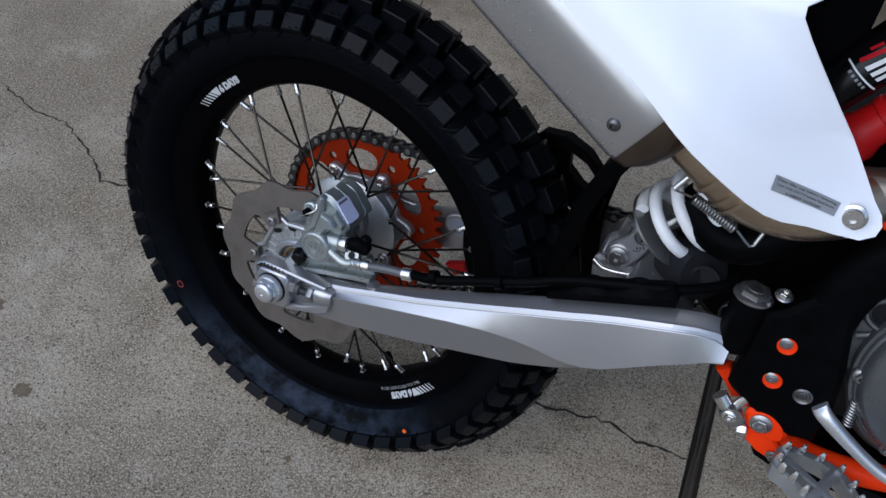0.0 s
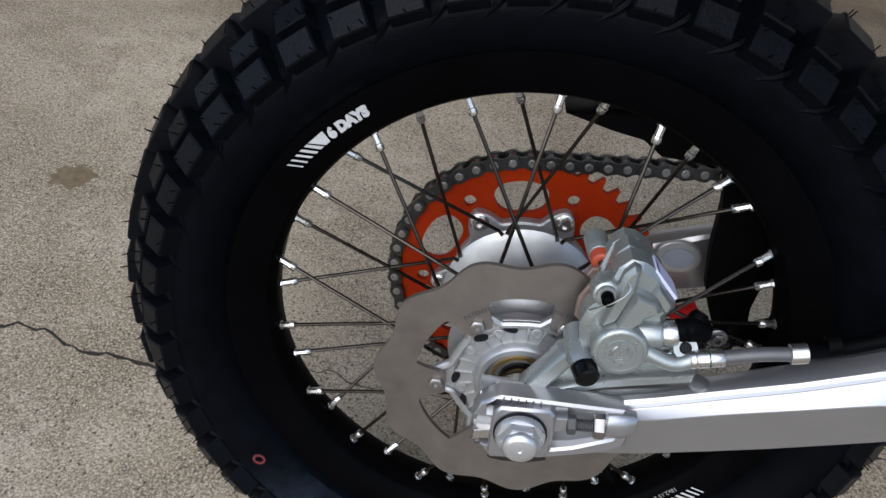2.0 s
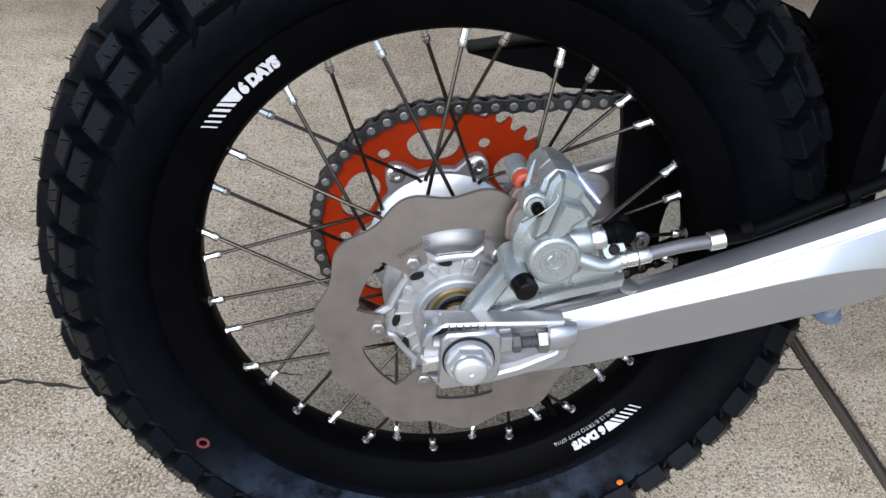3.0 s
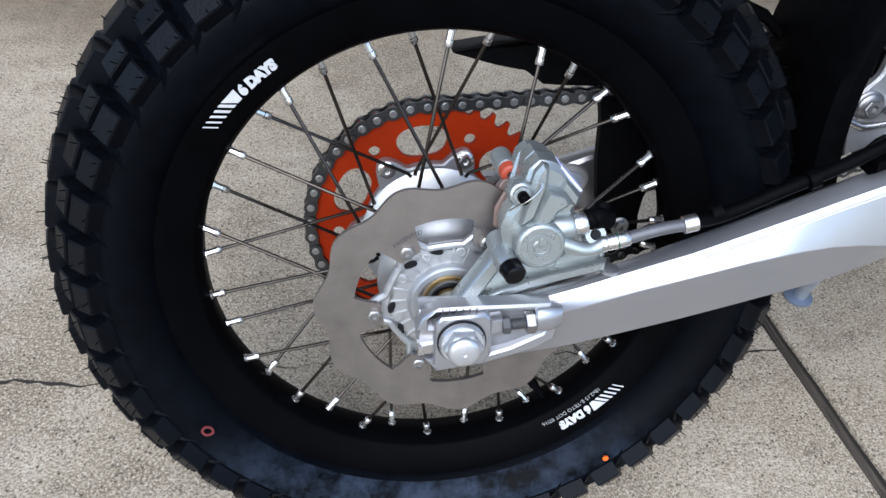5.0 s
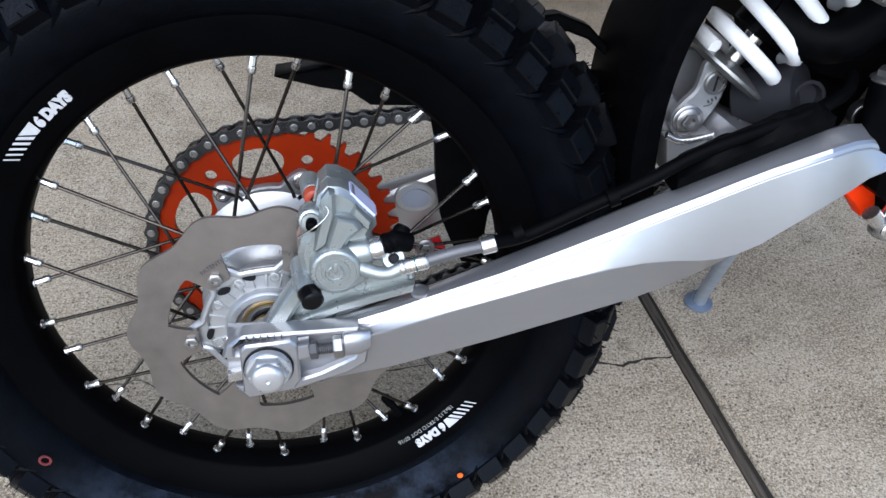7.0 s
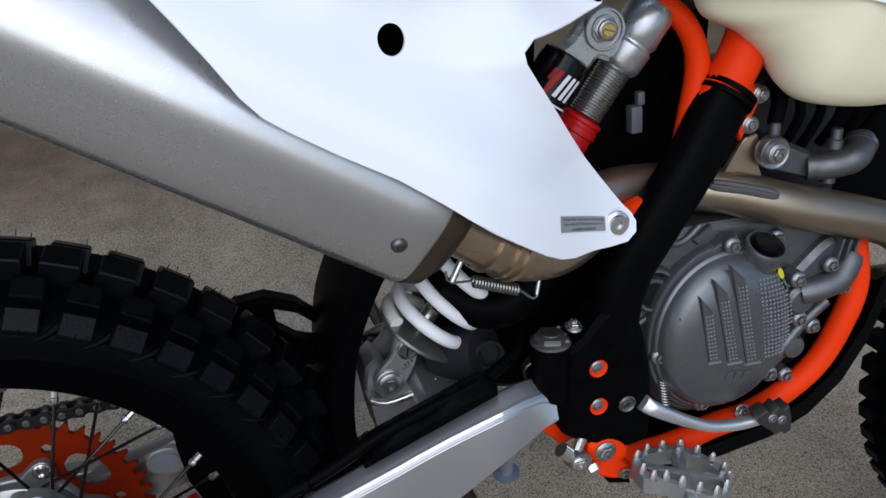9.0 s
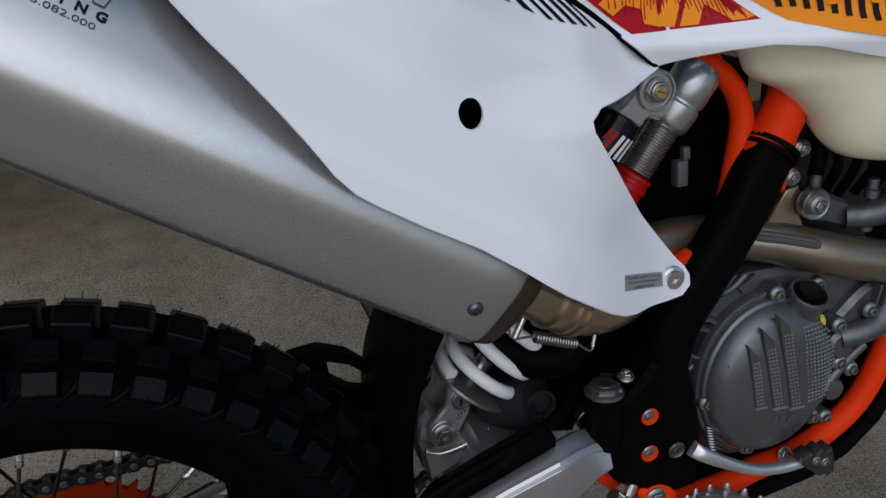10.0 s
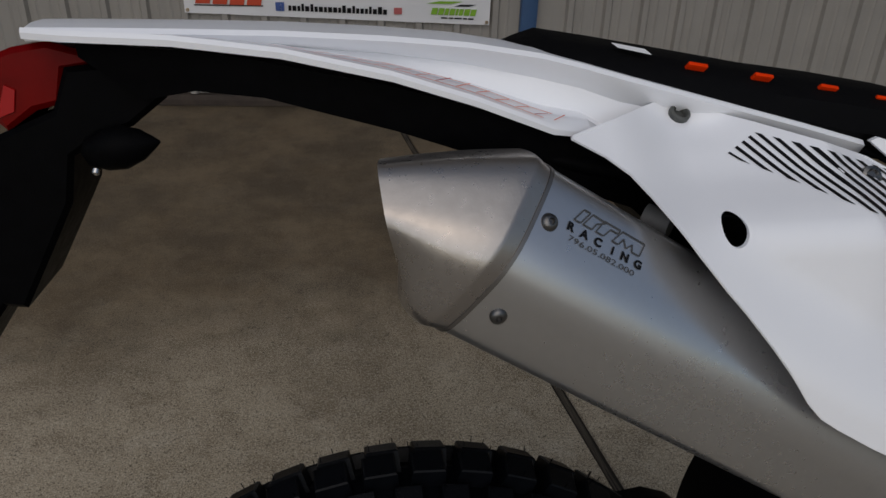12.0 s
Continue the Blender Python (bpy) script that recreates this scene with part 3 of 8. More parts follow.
def build_tyre():
    rnd = random.Random(7)
    bm = bmesh.new()
    half = [(0.2385, 0.0235), (0.2405, 0.0285), (0.2445, 0.035), (0.252, 0.0445), (0.262, 0.0515), (0.273, 0.0545), (0.2785, 0.0535), (0.2850, 0.0485), (0.2950, 0.036), (0.3060, 0.019)]
    prof = [(r, -y) for r, y in half] + [(0.3125, 0)] + [(r, y) for r, y in reversed(half)]
    lathe(bm, prof + [(0.23, 0.02), (0.23, -0.02)], C, seg=120, closed=True)
    # bluish tint, stronger towards the bottom, on the wall near the rim
    for fc in bm.faces:
        m = fc.calc_center_median() - C
        if abs(m.y) > 0.03 and 0.243 < math.hypot(m.x, m.z) < 0.273:
            fc.material_index = 1
    n = 48
    kinds = {"centre": (0.0245, 0.0300, 0.0155), "mid": (0.0190, 0.0250, 0.0150), "edge": (0.0190, 0.0262, 0.0170)}
    meshes = {k: knob_mesh("knob", *v, 0.87) for k, v in kinds.items()}

    def place(a, y, r, tilt):
        return Matrix.Translation(C) @ Matrix.Rotation(a, 4, "Y") @ Matrix.Translation((0, y, r)) @ Matrix.Rotation(tilt, 4, "X")

    sets = []
    for i in range(n):
        a = 2 * math.pi * i / n
        b = a + math.pi / n
        for s in (-1, 1):
            sets.append(("centre", s, place(b + s * 0.006, s * 0.0095, 0.3122, -s * 0.28)))
            sets.append(("mid", s, place(a, s * 0.0300, 0.2975, -s * 0.60)))
            sets.append(("edge", s, place(a, s * 0.0465, 0.2825, -s * 0.95)))
    tyre = part("rear_tyre", bm, (RUBBER, TINTED_RUBBER), bike, "black knobbly off-road tyre, new, with rubber hairs", angle=35)
    for kind, s, m in sets:
        o = new("knob", meshes[kind])
        o.parent = tyre
        o.matrix_basis = m
    # a thin fin runs from each edge block down the wall
    fin = None
    for i in range(n):
        turn = Matrix.Translation(C) @ Matrix.Rotation(2 * math.pi * i / n, 4, "Y")
        if fin is None:
            bm = bmesh.new()
            tube(bm, [Vector((math.sin(q) * r, -y, math.cos(q) * r)) for q, r, y in ((-0.044, 0.286, 0.0490), (-0.054, 0.2820, 0.0515), (-0.074, 0.277, 0.0535), (-0.105, 0.2705, 0.0536))], [0.0030, 0.0032, 0.0026, 0.0008], 6)
            fin = part("fin", bm, RUBBER, tyre)
            fin.matrix_basis = turn
        else:
            again(fin, turn)
    # moulding hairs on the knobs
    bm = bmesh.new()
    for kind, s, m in sets:
        w, l, h = kinds[kind]
        for dx, dy in ((-0.36, -0.30 * s), (0.36, 0.34 * s), (0.0, 0.40 * s)):
            if rnd.random() < 0.25:
                continue
            p = m @ Vector((dx * l, dy * w, h - 0.001))
            e = m @ Vector((dx * l + rnd.uniform(-0.0012, 0.0012), dy * w + rnd.uniform(-0.0012, 0.0012), h + rnd.uniform(0.003, 0.006)))
            tube(bm, [p, e], [0.0006, 0.0004], 4)
    tagged(part("moulding_hair", bm, RUBBER, tyre, "fine rubber moulding hairs"), kind="stuff")


def wheel_point(angle, r, y):
    a = radians(angle)
    return Vector((math.cos(a) * r, y, math.sin(a) * r)) + C


def ring_text(angle, radius, y, flip=1):
    """Warp for words laid round the rim's side wall; flip -1 turns them to read from inside."""
    def warp(u, v):
        rr = radius + flip * v
        a = radians(angle) - flip * u / radius
        return Vector((math.cos(a) * rr, y(rr), math.sin(a) * rr)) + C
    return warp


def rim_face(r):
    """y of the rim's outer side at radius r."""
    return -(0.0215 + (r - 0.210) * (0.0285 - 0.0215) / 0.030) - 0.0012


def build_rear_wheel():
    wheel = new("rear_wheel")
    wheel.parent = bike
    wheel["label"] = "spoked rear wheel with black rim"
    bm = bmesh.new()
    half = [(0.2425, 0.0265), (0.2425, 0.0290), (0.239, 0.0292), (0.232, 0.0270), (0.212, 0.0220), (0.2085, 0.0185), (0.2072, 0.013), (0.2052, 0.010)]
    prof = [(r, -y) for r, y in half] + [(r, y) for r, y in reversed(half)]
    lathe(bm, prof + [(0.214, 0.012), (0.214, -0.012)], C, seg=144, closed=True)
    rim = part("rim", bm, RIM_BLACK, wheel, "black aluminium rim")
    # hub
    bm = bmesh.new()
    lathe(bm, [(0.0265, -0.066), (0.0265, -0.0785), (0.0280, -0.0800), (0.0325, -0.0800), (0.0345, -0.0780), (0.0355, -0.0735), (0.0405, -0.0715), (0.0430, -0.0722), (0.0470, -0.0735), (0.0500, -0.0735), (0.0525, -0.0720), (0.0535, -0.068), (0.050, -0.056), (0.036, -0.052), (0.033, -0.044), (0.054, -0.041), (0.058, -0.037),
               (0.054, -0.033), (0.034, -0.027), (0.029, -0.01), (0.030, 0.01), (0.036, 0.026), (0.062, 0.031), (0.069, 0.036), (0.066, 0.041), (0.052, 0.046), (0.05, 0.058), (0.02, 0.058)], C, seg=64)
    part("hub", bm, ALU_CAST, wheel, "cast aluminium wheel hub")
    bm = bmesh.new()
    lathe(bm, [(0.0205, -0.066), (0.0205, -0.0765), (0.0225, -0.0765), (0.0225, -0.066)], C, seg=40, closed=True)
    part("bearing_seal", bm, BRASS, wheel, "brass-coloured bearing ring")
    bm = bmesh.new()
    lathe(bm, [(0.010, -0.064), (0.0262, -0.064), (0.0262, -0.0695), (0.0228, -0.0705), (0.0165, -0.0705), (0.0165, -0.088), (0.010, -0.088)], C, seg=40, closed=True)
    part("bearing", bm, GLOSS_BLACK, wheel, "black bearing and spacer")
    bm = bmesh.new()
    for i in range(24):
        p = wheel_point(15 * i, 0.0430, -0.0735)
        block(bm, p, (0.013, 0.0024, 0.0020), (0, -15 * i, 0), 0.0006)
    part("hub_rib", bm, ALU_CAST, wheel)
    for i in range(9):
        bm = bmesh.new()
        a = 40 * i + (14 if i % 2 else 26)
        o = []
        for k in range(14):
            t = 2 * math.pi * k / 14
            p = wheel_point(a + math.degrees(0.0052 * math.cos(t) / 0.0485), 0.0485 + 0.0030 * math.sin(t) + 0.0016 * math.cos(t), 0)
            o.append((p.x, p.z))
        prism(bm, o, -0.0725, -0.0756)
        part("spoke_slot", bm, PRINT_BLACK, wheel, "dark spoke slot")
    for a in (82, 118, 152, 200, 250):
        bm = bmesh.new()
        lathe(bm, [(0.0046, 0), (0.0046, -0.0010), (0.0036, -0.0012), (0.0034, -0.0004), (0.0016, -0.0004), (0.0014, -0.001), (0, -0.001)], wheel_point(a, 0.0455, -0.0735), (0, 1, 0), 16)
        part("cast_mark", bm, ALU_CAST, wheel)
    # disc carrier: six arms
    bm = bmesh.new()
    out = []
    for i in range(180):
        a = 2 * i
        k = math.cos(radians((a - 127) * 6))
        out.append(wheel_point(a, 0.0560 + 0.0150 * max(0, k) ** 1.3 - 0.0012 * max(0, -k), 0))
    prism(bm, [(p.x, p.z) for p in out], -0.0735, -0.069, 0.001)
    # a raised bright edge runs from arm to arm
    edge = [(p - C) * (1 - 0.0028 / (p - C).length) + C + Vector((0, -0.0742, 0)) for p in out]
    tube(bm, edge + edge[:1], 0.0030, 8, False)
    part("disc_carrier", bm, ALU_CAST, wheel, "cast aluminium disc carrier with six arms")
    # brake disc with a wavy rim and windows between the bolts
    outer, holes = [], []
    for i in range(240):
        a = 1.5 * i
        p = wheel_point(a, 0.1075 + 0.0038 * math.cos(radians((a - 81) * 11)), 0)
        outer.append((p.x, p.z))
    inner = []
    for i in range(240):
        a = -1.5 * i
        k = math.cos(radians((a - 127) * 6))
        p = wheel_point(a, 0.0568 + 0.0225 * ease((0.62 - k) / 0.42), 0)
        inner.append((p.x, p.z))
    holes.append(inner)
    bm = bmesh.new()
    plate(bm, outer, lambda x, z: -0.0815, 0.004, holes, step=0.05)
    part("brake_disc", bm, DISC_STEEL, wheel, "wavy ground steel brake disc", angle=30)
    for txt, a in (("PATENTED", 121), ("MIN TH", 74)):
        lettering(txt, 0.0052, ring_text(a, 0.0735, lambda r: -0.0823, 1), "engraving", ENGRAVE, wheel)
    for j in range(6):
        bm = bmesh.new()
        bolt_mesh(bm, wheel_point(127 + 60 * j, 0.0630, -0.0815), (0, -1, 0), 0.0060, 0.0036, flange=False)
        part("disc_bolt", bm, BOLT_GREY, wheel)
    # sprocket
    teeth, rp = 46, 0.1158
    outer = []
    for i in range(teeth):
        for da, r in ((-0.32, rp - 0.0045), (-0.2, rp - 0.001), (-0.07, rp + 0.0048), (0.07, rp + 0.0048), (0.2, rp - 0.001), (0.32, rp - 0.0045)):
            p = wheel_point((i + da) * 360 / teeth, r, 0)
            outer.append((p.x, p.z))
    holes = [[(p.x, p.z) for p in (wheel_point(-4 * i, 0.042, 0) for i in range(90))]]
    for j in range(6):
        mid = 98 + 60 * j
        w = []
        for i in range(24):
            t = -2 * math.pi * i / 24
            w.append(wheel_point(mid + 16.5 * math.copysign(abs(math.cos(t)) ** 0.75, math.cos(t)), 0.0815 + 0.0155 * math.copysign(abs(math.sin(t)) ** 0.85, math.sin(t)), 0))
        holes.append([(p.x, p.z) for p in w])
        c = wheel_point(mid + 30, 0.0895, 0)
        holes.append([(c.x + 0.0055 * math.cos(t), c.z + 0.0055 * math.sin(t)) for t in (2 * math.pi * k / 14 for k in range(14))])
    bm = bmesh.new()
    plate(bm, outer, lambda x, z: 0.0705, 0.006, holes, step=0.06)
    part("sprocket", bm, ORANGE_ANOD, wheel, "orange anodised rear sprocket", angle=30)
    # sprocket carrier arms and bolts
    bm = bmesh.new()
    out = []
    for i in range(180):
        k = math.cos(radians((2 * i - 128) * 6))
        out.append(wheel_point(2 * i, 0.063 + 0.019 * max(0, k) ** 1.2, 0))
    prism(bm, [(p.x, p.z) for p in out], 0.058, 0.0702, 0.0015)
    part("sprocket_carrier", bm, ALU_CAST, wheel, "cast sprocket carrier")
    for j in range(6):
        bm = bmesh.new()
        bolt_mesh(bm, wheel_point(127.5 + 60 * j, 0.0730, 0.058), (0, -1, 0), 0.0058, 0.006)
        part("sprocket_bolt", bm, STEEL, wheel)
    # spokes and nipples
    for k in range(36):
        a = 20 + 10 * k + (-0.8 if k % 4 < 2 else 0.3)
        side = 1 if k % 2 == 0 else -1
        top = wheel_point(a, 0.2045, side * 0.006)
        turn = {0: -28, 1: -26, 2: 28, 3: 30}[k % 4]
        hubp = wheel_point(a + turn, 0.067 if side > 0 else 0.060, side * 0.0365)
        d = (hubp - top).normalized()
        bm = bmesh.new()
        tube(bm, [top + d * 0.006, top + d * 0.03, hubp - d * 0.004, hubp + Vector((0, -side * 0.004, 0))], [0.0017, 0.0016, 0.0016, 0.0019], 8)
        part("spoke", bm, SPOKE_STEEL, wheel)
        bm = bmesh.new()
        lathe(bm, [(0.0042, -0.004), (0.0042, 0.0005), (0.0031, 0.001), (0.0030, 0.0080), (0.0036, 0.0085), (0.0036, 0.0130), (0.0028, 0.0140)], top, d, 8)
        part("nipple", bm, STEEL, wheel)
        bm = bmesh.new()
        lathe(bm, [(0.0085, -0.003), (0.0075, 0.0012), (0.0048, 0.0028)], wheel_point(a, 0.2075, side * 0.005), -Vector((math.cos(radians(a)), 0, math.sin(radians(a)))), 12)
        part("nipple_seat", bm, RIM_BLACK, wheel)
    # rim stickers: words, a wedge and four fading bars
    pale = surf("pale rim sticker", (0.50, 0.50, 0.50), (0.40, 0.40, 0.40), 200, 0.5, spec=0.2)
    for words in (130.9, -50.9):
        def flat(u, v):
            r = 0.2222 + 0.0102 * v
            return wheel_point(words + 4.6 - 9.2 * u, r, rim_face(r) - 0.0003)
        lettering("6 DAYS", 0.0162, flat, "sticker_lettering", pale, rim, "white lettering", bold=0.0014, shear=0.12, fit=True)
        # inner and outer end of each bar, in degrees ahead of the words' middle
        for i0, i1, o0, o1 in ((5.2, 6.4, 4.8, 8.4), (6.9, 7.75, 8.75, 9.5), (8.45, 9.15, 10.15, 10.8), (9.95, 10.5, 11.55, 12.1), (11.45, 11.9, 12.95, 13.4), (12.85, 13.2, 14.25, 14.6)):
            bm = bmesh.new()
            vs = [bm.verts.new(wheel_point(words + t, r, rim_face(r) - 0.0003)) for r, t in ((0.2226, i0), (0.2226, i1), (0.2324, o1), (0.2324, o0))]
            bm.faces.new(vs)
            part("sticker_bar", bm, pale, rim, smooth=False)
    lettering("18x2.15 E-TRTO DOT 07/16", 0.0058, ring_text(-50, 0.2165, lambda r: rim_face(r) - 0.0006, 1), "stamped_lettering", surf("grey stamp print", (0.30, 0.30, 0.30), None, 60, 0.5), rim)
    # valve
    bm = bmesh.new()
    v = wheel_point(-56, 0.205, 0.002)
    lathe(bm, [(0.0055, -0.002), (0.0055, 0.006), (0.004, 0.007), (0.004, 0.016), (0.005, 0.017), (0.005, 0.027), (0.003, 0.029)], v, C - v, 12)
    part("valve_stem", bm, BLACK_PLASTIC, wheel, "black tyre valve")
    # paint marks on the tyre wall
    for at, r in ((Vector((-0.209, -0.0, 0.185)), 0.0062), (Vector((0.169, 0.0, 0.128)), 0.0045)):
        off = Vector((at.x, 0, at.z - H))
        rad = off.length
        ang = math.degrees(math.atan2(off.z, off.x))
        y = -0.0562 if rad < 0.28 else -0.0575
        bm = bmesh.new()
        if r > 0.005:
            lathe(bm, [(0.0058, 0), (0.0058, -0.0012), (0.0036, -0.0012), (0.0036, 0)], wheel_point(ang, rad, -0.0545 if rad < 0.262 else -0.0572), (0, 1, 0), 20, closed=True)
            part("paint_mark", bm, surf("worn red paint", (0.16, 0.012, 0.014), (0.05, 0.008, 0.009), 120, 0.6), wheel, "red painted ring on the tyre wall")
        else:
            lathe(bm, [(0.0032, 0), (0.0030, -0.0012)], wheel_point(ang, rad, -0.0578), (0, 1, 0), 7)
            part("paint_mark", bm, PRINT_DEEP, wheel, "orange paint dot on the tyre wall")
    return wheel


def build_chain():
    rp, n = 0.1158, 46
    pitch = 2 * math.pi * rp / n
    a_top = 94.0
    pts = []
    # from the front along the top run, round the back of the sprocket, and forward again below
    t0 = wheel_point(a_top, rp, 0.0735)
    dirt = Vector((math.sin(radians(a_top)), 0, -math.cos(radians(a_top))))
    for k in range(30, 0, -1):
        pts.append(t0 + dirt * pitch * k)
    k = 0
    while a_top + k * 360 / n < 291:
        pts.append(wheel_point(a_top + k * 360 / n, rp, 0.0735))
        k += 1
    t1 = pts[-1]
    for k in range(1, 31):
        pts.append(t1 + Vector((0.922, 0, 0.387)) * pitch * k)
    bm = bmesh.new()
    for p in pts:
        lathe(bm, [(0.0030, -0.0095), (0.0030, -0.0088), (0.0036, -0.0087), (0.0048, -0.006), (0.0048, 0.006), (0.0036, 0.0087), (0.0030, 0.0095)], p, (0, 1, 0), 10)
    ch = part("chain", bm, BOLT_GREY, bike, "dark steel drive chain")
    # one link plate, repeated
    def link(yy, name):
        b = bmesh.new()
        o = []
        for s in (-1, 1):
            for i in range(7):
                t = math.pi / 2 - math.pi * i / 6
                o.append((s * pitch / 2 + s * 0.0066 * math.cos(t), 0.0066 * math.sin(t) * s))
            o.append((0, -s * 0.0046))
        prism(b, o, yy - 0.0011, yy + 0.0011)
        return part(name, b, CHAIN_STEEL, ch)
    first = {}
    for i, (a, b) in enumerate(zip(pts, pts[1:])):
        m = (a + b) / 2
        d = b - a
        turn = Matrix.Rotation(-math.atan2(d.z, d.x), 4, "Y")
        for s in (-1, 1):
            yy = s * (0.0072 if i % 2 else 0.0050)
            key = (s, i % 2)
            if key not in first:
                first[key] = link(yy, "link")
                first[key].matrix_basis = Matrix.Translation(m) @ turn
            else:
                again(first[key], Matrix.Translation(m) @ turn)


def arm_section(x, zt, zr, zk, zb, s=-1):
    """A swingarm section: rolled top, broad outer face, lower face drawn in under a crease."""
    inn = 0.012 * ease((x - 0.43) / 0.05)
    y = lambda v: s * (v - inn)
    return [(x, y(v), z) for v, z in ((0.0925, zt - 0.006), (0.0945, zt - 0.0015), (0.0985, zt), (0.1040, zt * 0.55 + zr * 0.45 + 0.0012), (0.1095, zr + 0.0012), (0.1130, zr - 0.0004), (0.1150, zr - 0.0030),
                                          (0.1160, zr - 0.0058), (0.1158, zr - 0.0066), (0.1165, zr - 0.0074), (0.1230, zk + 0.0012), (0.1231, zk), (0.1135, zb + 0.0016), (0.1115, zb), (0.0980, zb), (0.0930, zb + 0.004))]


# x, then the heights of the top, the roll, the crease and the foot
ARM = [(-0.030, 0.350, 0.349, 0.335, 0.310), (-0.010, 0.350, 0.349, 0.335, 0.306), (0.020, 0.350, 0.349, 0.337, 0.303), (0.049, 0.350, 0.352, 0.342, 0.302), (0.093, 0.363, 0.365, 0.352, 0.309), (0.138, 0.380, 0.380, 0.3655, 0.320), (0.181, 0.397, 0.394, 0.377, 0.331),
       (0.225, 0.415, 0.411, 0.3890, 0.3435), (0.268, 0.434, 0.428, 0.3990, 0.3560), (0.292, 0.444, 0.438, 0.4025, 0.3630), (0.315, 0.454, 0.447, 0.4035, 0.3720), (0.338, 0.464, 0.456, 0.4025, 0.3820), (0.352, 0.469, 0.462, 0.4035, 0.3890), (0.367, 0.475, 0.468, 0.4070, 0.3980), (0.385, 0.482, 0.475, 0.4150, 0.4095),
       (0.410, 0.491, 0.4835, 0.4320, 0.4280), (0.431, 0.499, 0.4905, 0.4465, 0.4430), (0.452, 0.502, 0.494, 0.4560, 0.4520), (0.470, 0.500, 0.493, 0.4640, 0.4600), (0.484, 0.496, 0.489, 0.4690, 0.4650)]


def build_swingarm():
    bm = bmesh.new()
    loft(bm, [arm_section(*s) for s in ARM])
    arm = part("swingarm", bm, ALU_BRUSHED, bike, "brushed aluminium swingarm", angle=16)
    bm = bmesh.new()
    loft(bm, [arm_section(*s, s=1) for s in ARM])
    block(bm, (0.40, 0, 0.452), (0.07, 0.17, 0.06), (0, 18, 0), 0.008)
    part("left_arm", bm, ALU_BRUSHED, arm, angle=25)
    # axle end: forked plate, sliding block, nut and adjuster
    for s in (-1, 1):
        bm = bmesh.new()
        prism(bm, [(-0.0336, 0.337), (-0.029, 0.349), (-0.016, 0.3565), (0.009, 0.3575), (0.045, 0.358), (0.070, 0.3585), (0.070, 0.3525), (0.0205, 0.3535), (-0.018, 0.3525), (-0.024, 0.346), (-0.024, 0.337)], s * 0.108, s * 0.1255, 0.0018)
        part("axle_plate", bm, ALU_BRUSHED, arm, "machined upper jaw of the axle slot")
        bm = bmesh.new()
        prism(bm, [(-0.026, 0.311), (-0.0165, 0.2975), (0.020, 0.303), (0.062, 0.3165), (0.0755, 0.3255), (0.0785, 0.345), (0.072, 0.345), (0.066, 0.331), (0.040, 0.318), (0.018, 0.311), (-0.012, 0.308)], s * 0.108, s * 0.1255, 0.0018)
        part("axle_plate", bm, ALU_BRUSHED, arm, "machined lower jaw of the axle slot")
        bm = bmesh.new()
        prism(bm, [(-0.022, 0.309), (0.068, 0.320), (0.073, 0.350), (0.068, 0.356), (-0.018, 0.3545), (-0.024, 0.345)], s * 0.104, s * 0.1165, 0.001)
        part("slot_wall", bm, ALU_MACHINED, arm)
        bm = bmesh.new()
        prism(bm, [(-0.0195, 0.308), (-0.0195, 0.347), (-0.015, 0.3515), (0.0185, 0.354), (0.0225, 0.350), (0.024, 0.346), (0.0245, 0.316), (0.0195, 0.3085)], s * 0.116, s * 0.1310, 0.0018)
        prism(bm, [(0.0235, 0.3345), (0.0235, 0.3475), (0.0320, 0.3485), (0.0330, 0.337)], s * 0.117, s * 0.1295, 0.001)
        part("adjuster_block", bm, ALU_BRUSHED, arm, "machined chain adjuster block")
        bm = bmesh.new()
        prism(bm, [(-0.0315, 0.3125), (-0.0315, 0.321), (-0.0175, 0.3245), (-0.0175, 0.315)], s * 0.112, s * 0.124, 0.0008)
        part("slot_shim", bm, STEEL, arm, "bright shim at the end of the slot")
        bm = bmesh.new()
        for i in range(6):
            block(bm, (-0.014 + i * 0.0052, s * 0.1260, 0.3545), (0.0007, 0.0012, 0.005), bevel=0)
        part("scale_mark", bm, ENGRAVE, arm)
        bm = bmesh.new()
        lathe(bm, [(0.0165, 0), (0.0190, 0), (0.0190, 0.0016), (0.0165, 0.0018)], (0.001, s * 0.1310, H), (0, s, 0), 36)
        part("washer", bm, PRINT_BLACK, arm, "thin black ring under the nut")
        bm = bmesh.new()
        lathe(bm, [(0.0178, 0), (0.0178, 0.0020), (0.0162, 0.0046)], (0.001, s * 0.1330, H), (0, s, 0), 36)
        lathe(bm, [(0.0170, 0.001), (0.0170, 0.0022), (0.0158, 0.0040), (0.0152, 0.0095), (0.0138, 0.0112)], (0.001, s * 0.1330, H), (0, s, 0), 6)
        lathe(bm, [(0.0128, 0.009), (0.0125, 0.0128), (0.0112, 0.0150), (0.0085, 0.0160), (0.0020, 0.0162), (0.0012, 0.0154)], (0.001, s * 0.1330, H), (0, s, 0), 32)
        part("axle_nut", bm, ALU_MACHINED, arm, "silver axle nut")
        bm = bmesh.new()
        hexa(bm, (0.0325, s * 0.1270, 0.3415), (1, 0, 0.08), 0.0072, 0.0062)
        tube(bm, [(0.032, s * 0.1270, 0.3415), (0.060, s * 0.1270, 0.3440)], 0.0040, 12)
        for i in range(8):
            lathe(bm, [(0.0036, 0), (0.0047, 0.0007), (0.0036, 0.0014)], (0.0390 + i * 0.0015, s * 0.1270, 0.3420 + i * 0.00014), (1, 0, 0.08), 12)
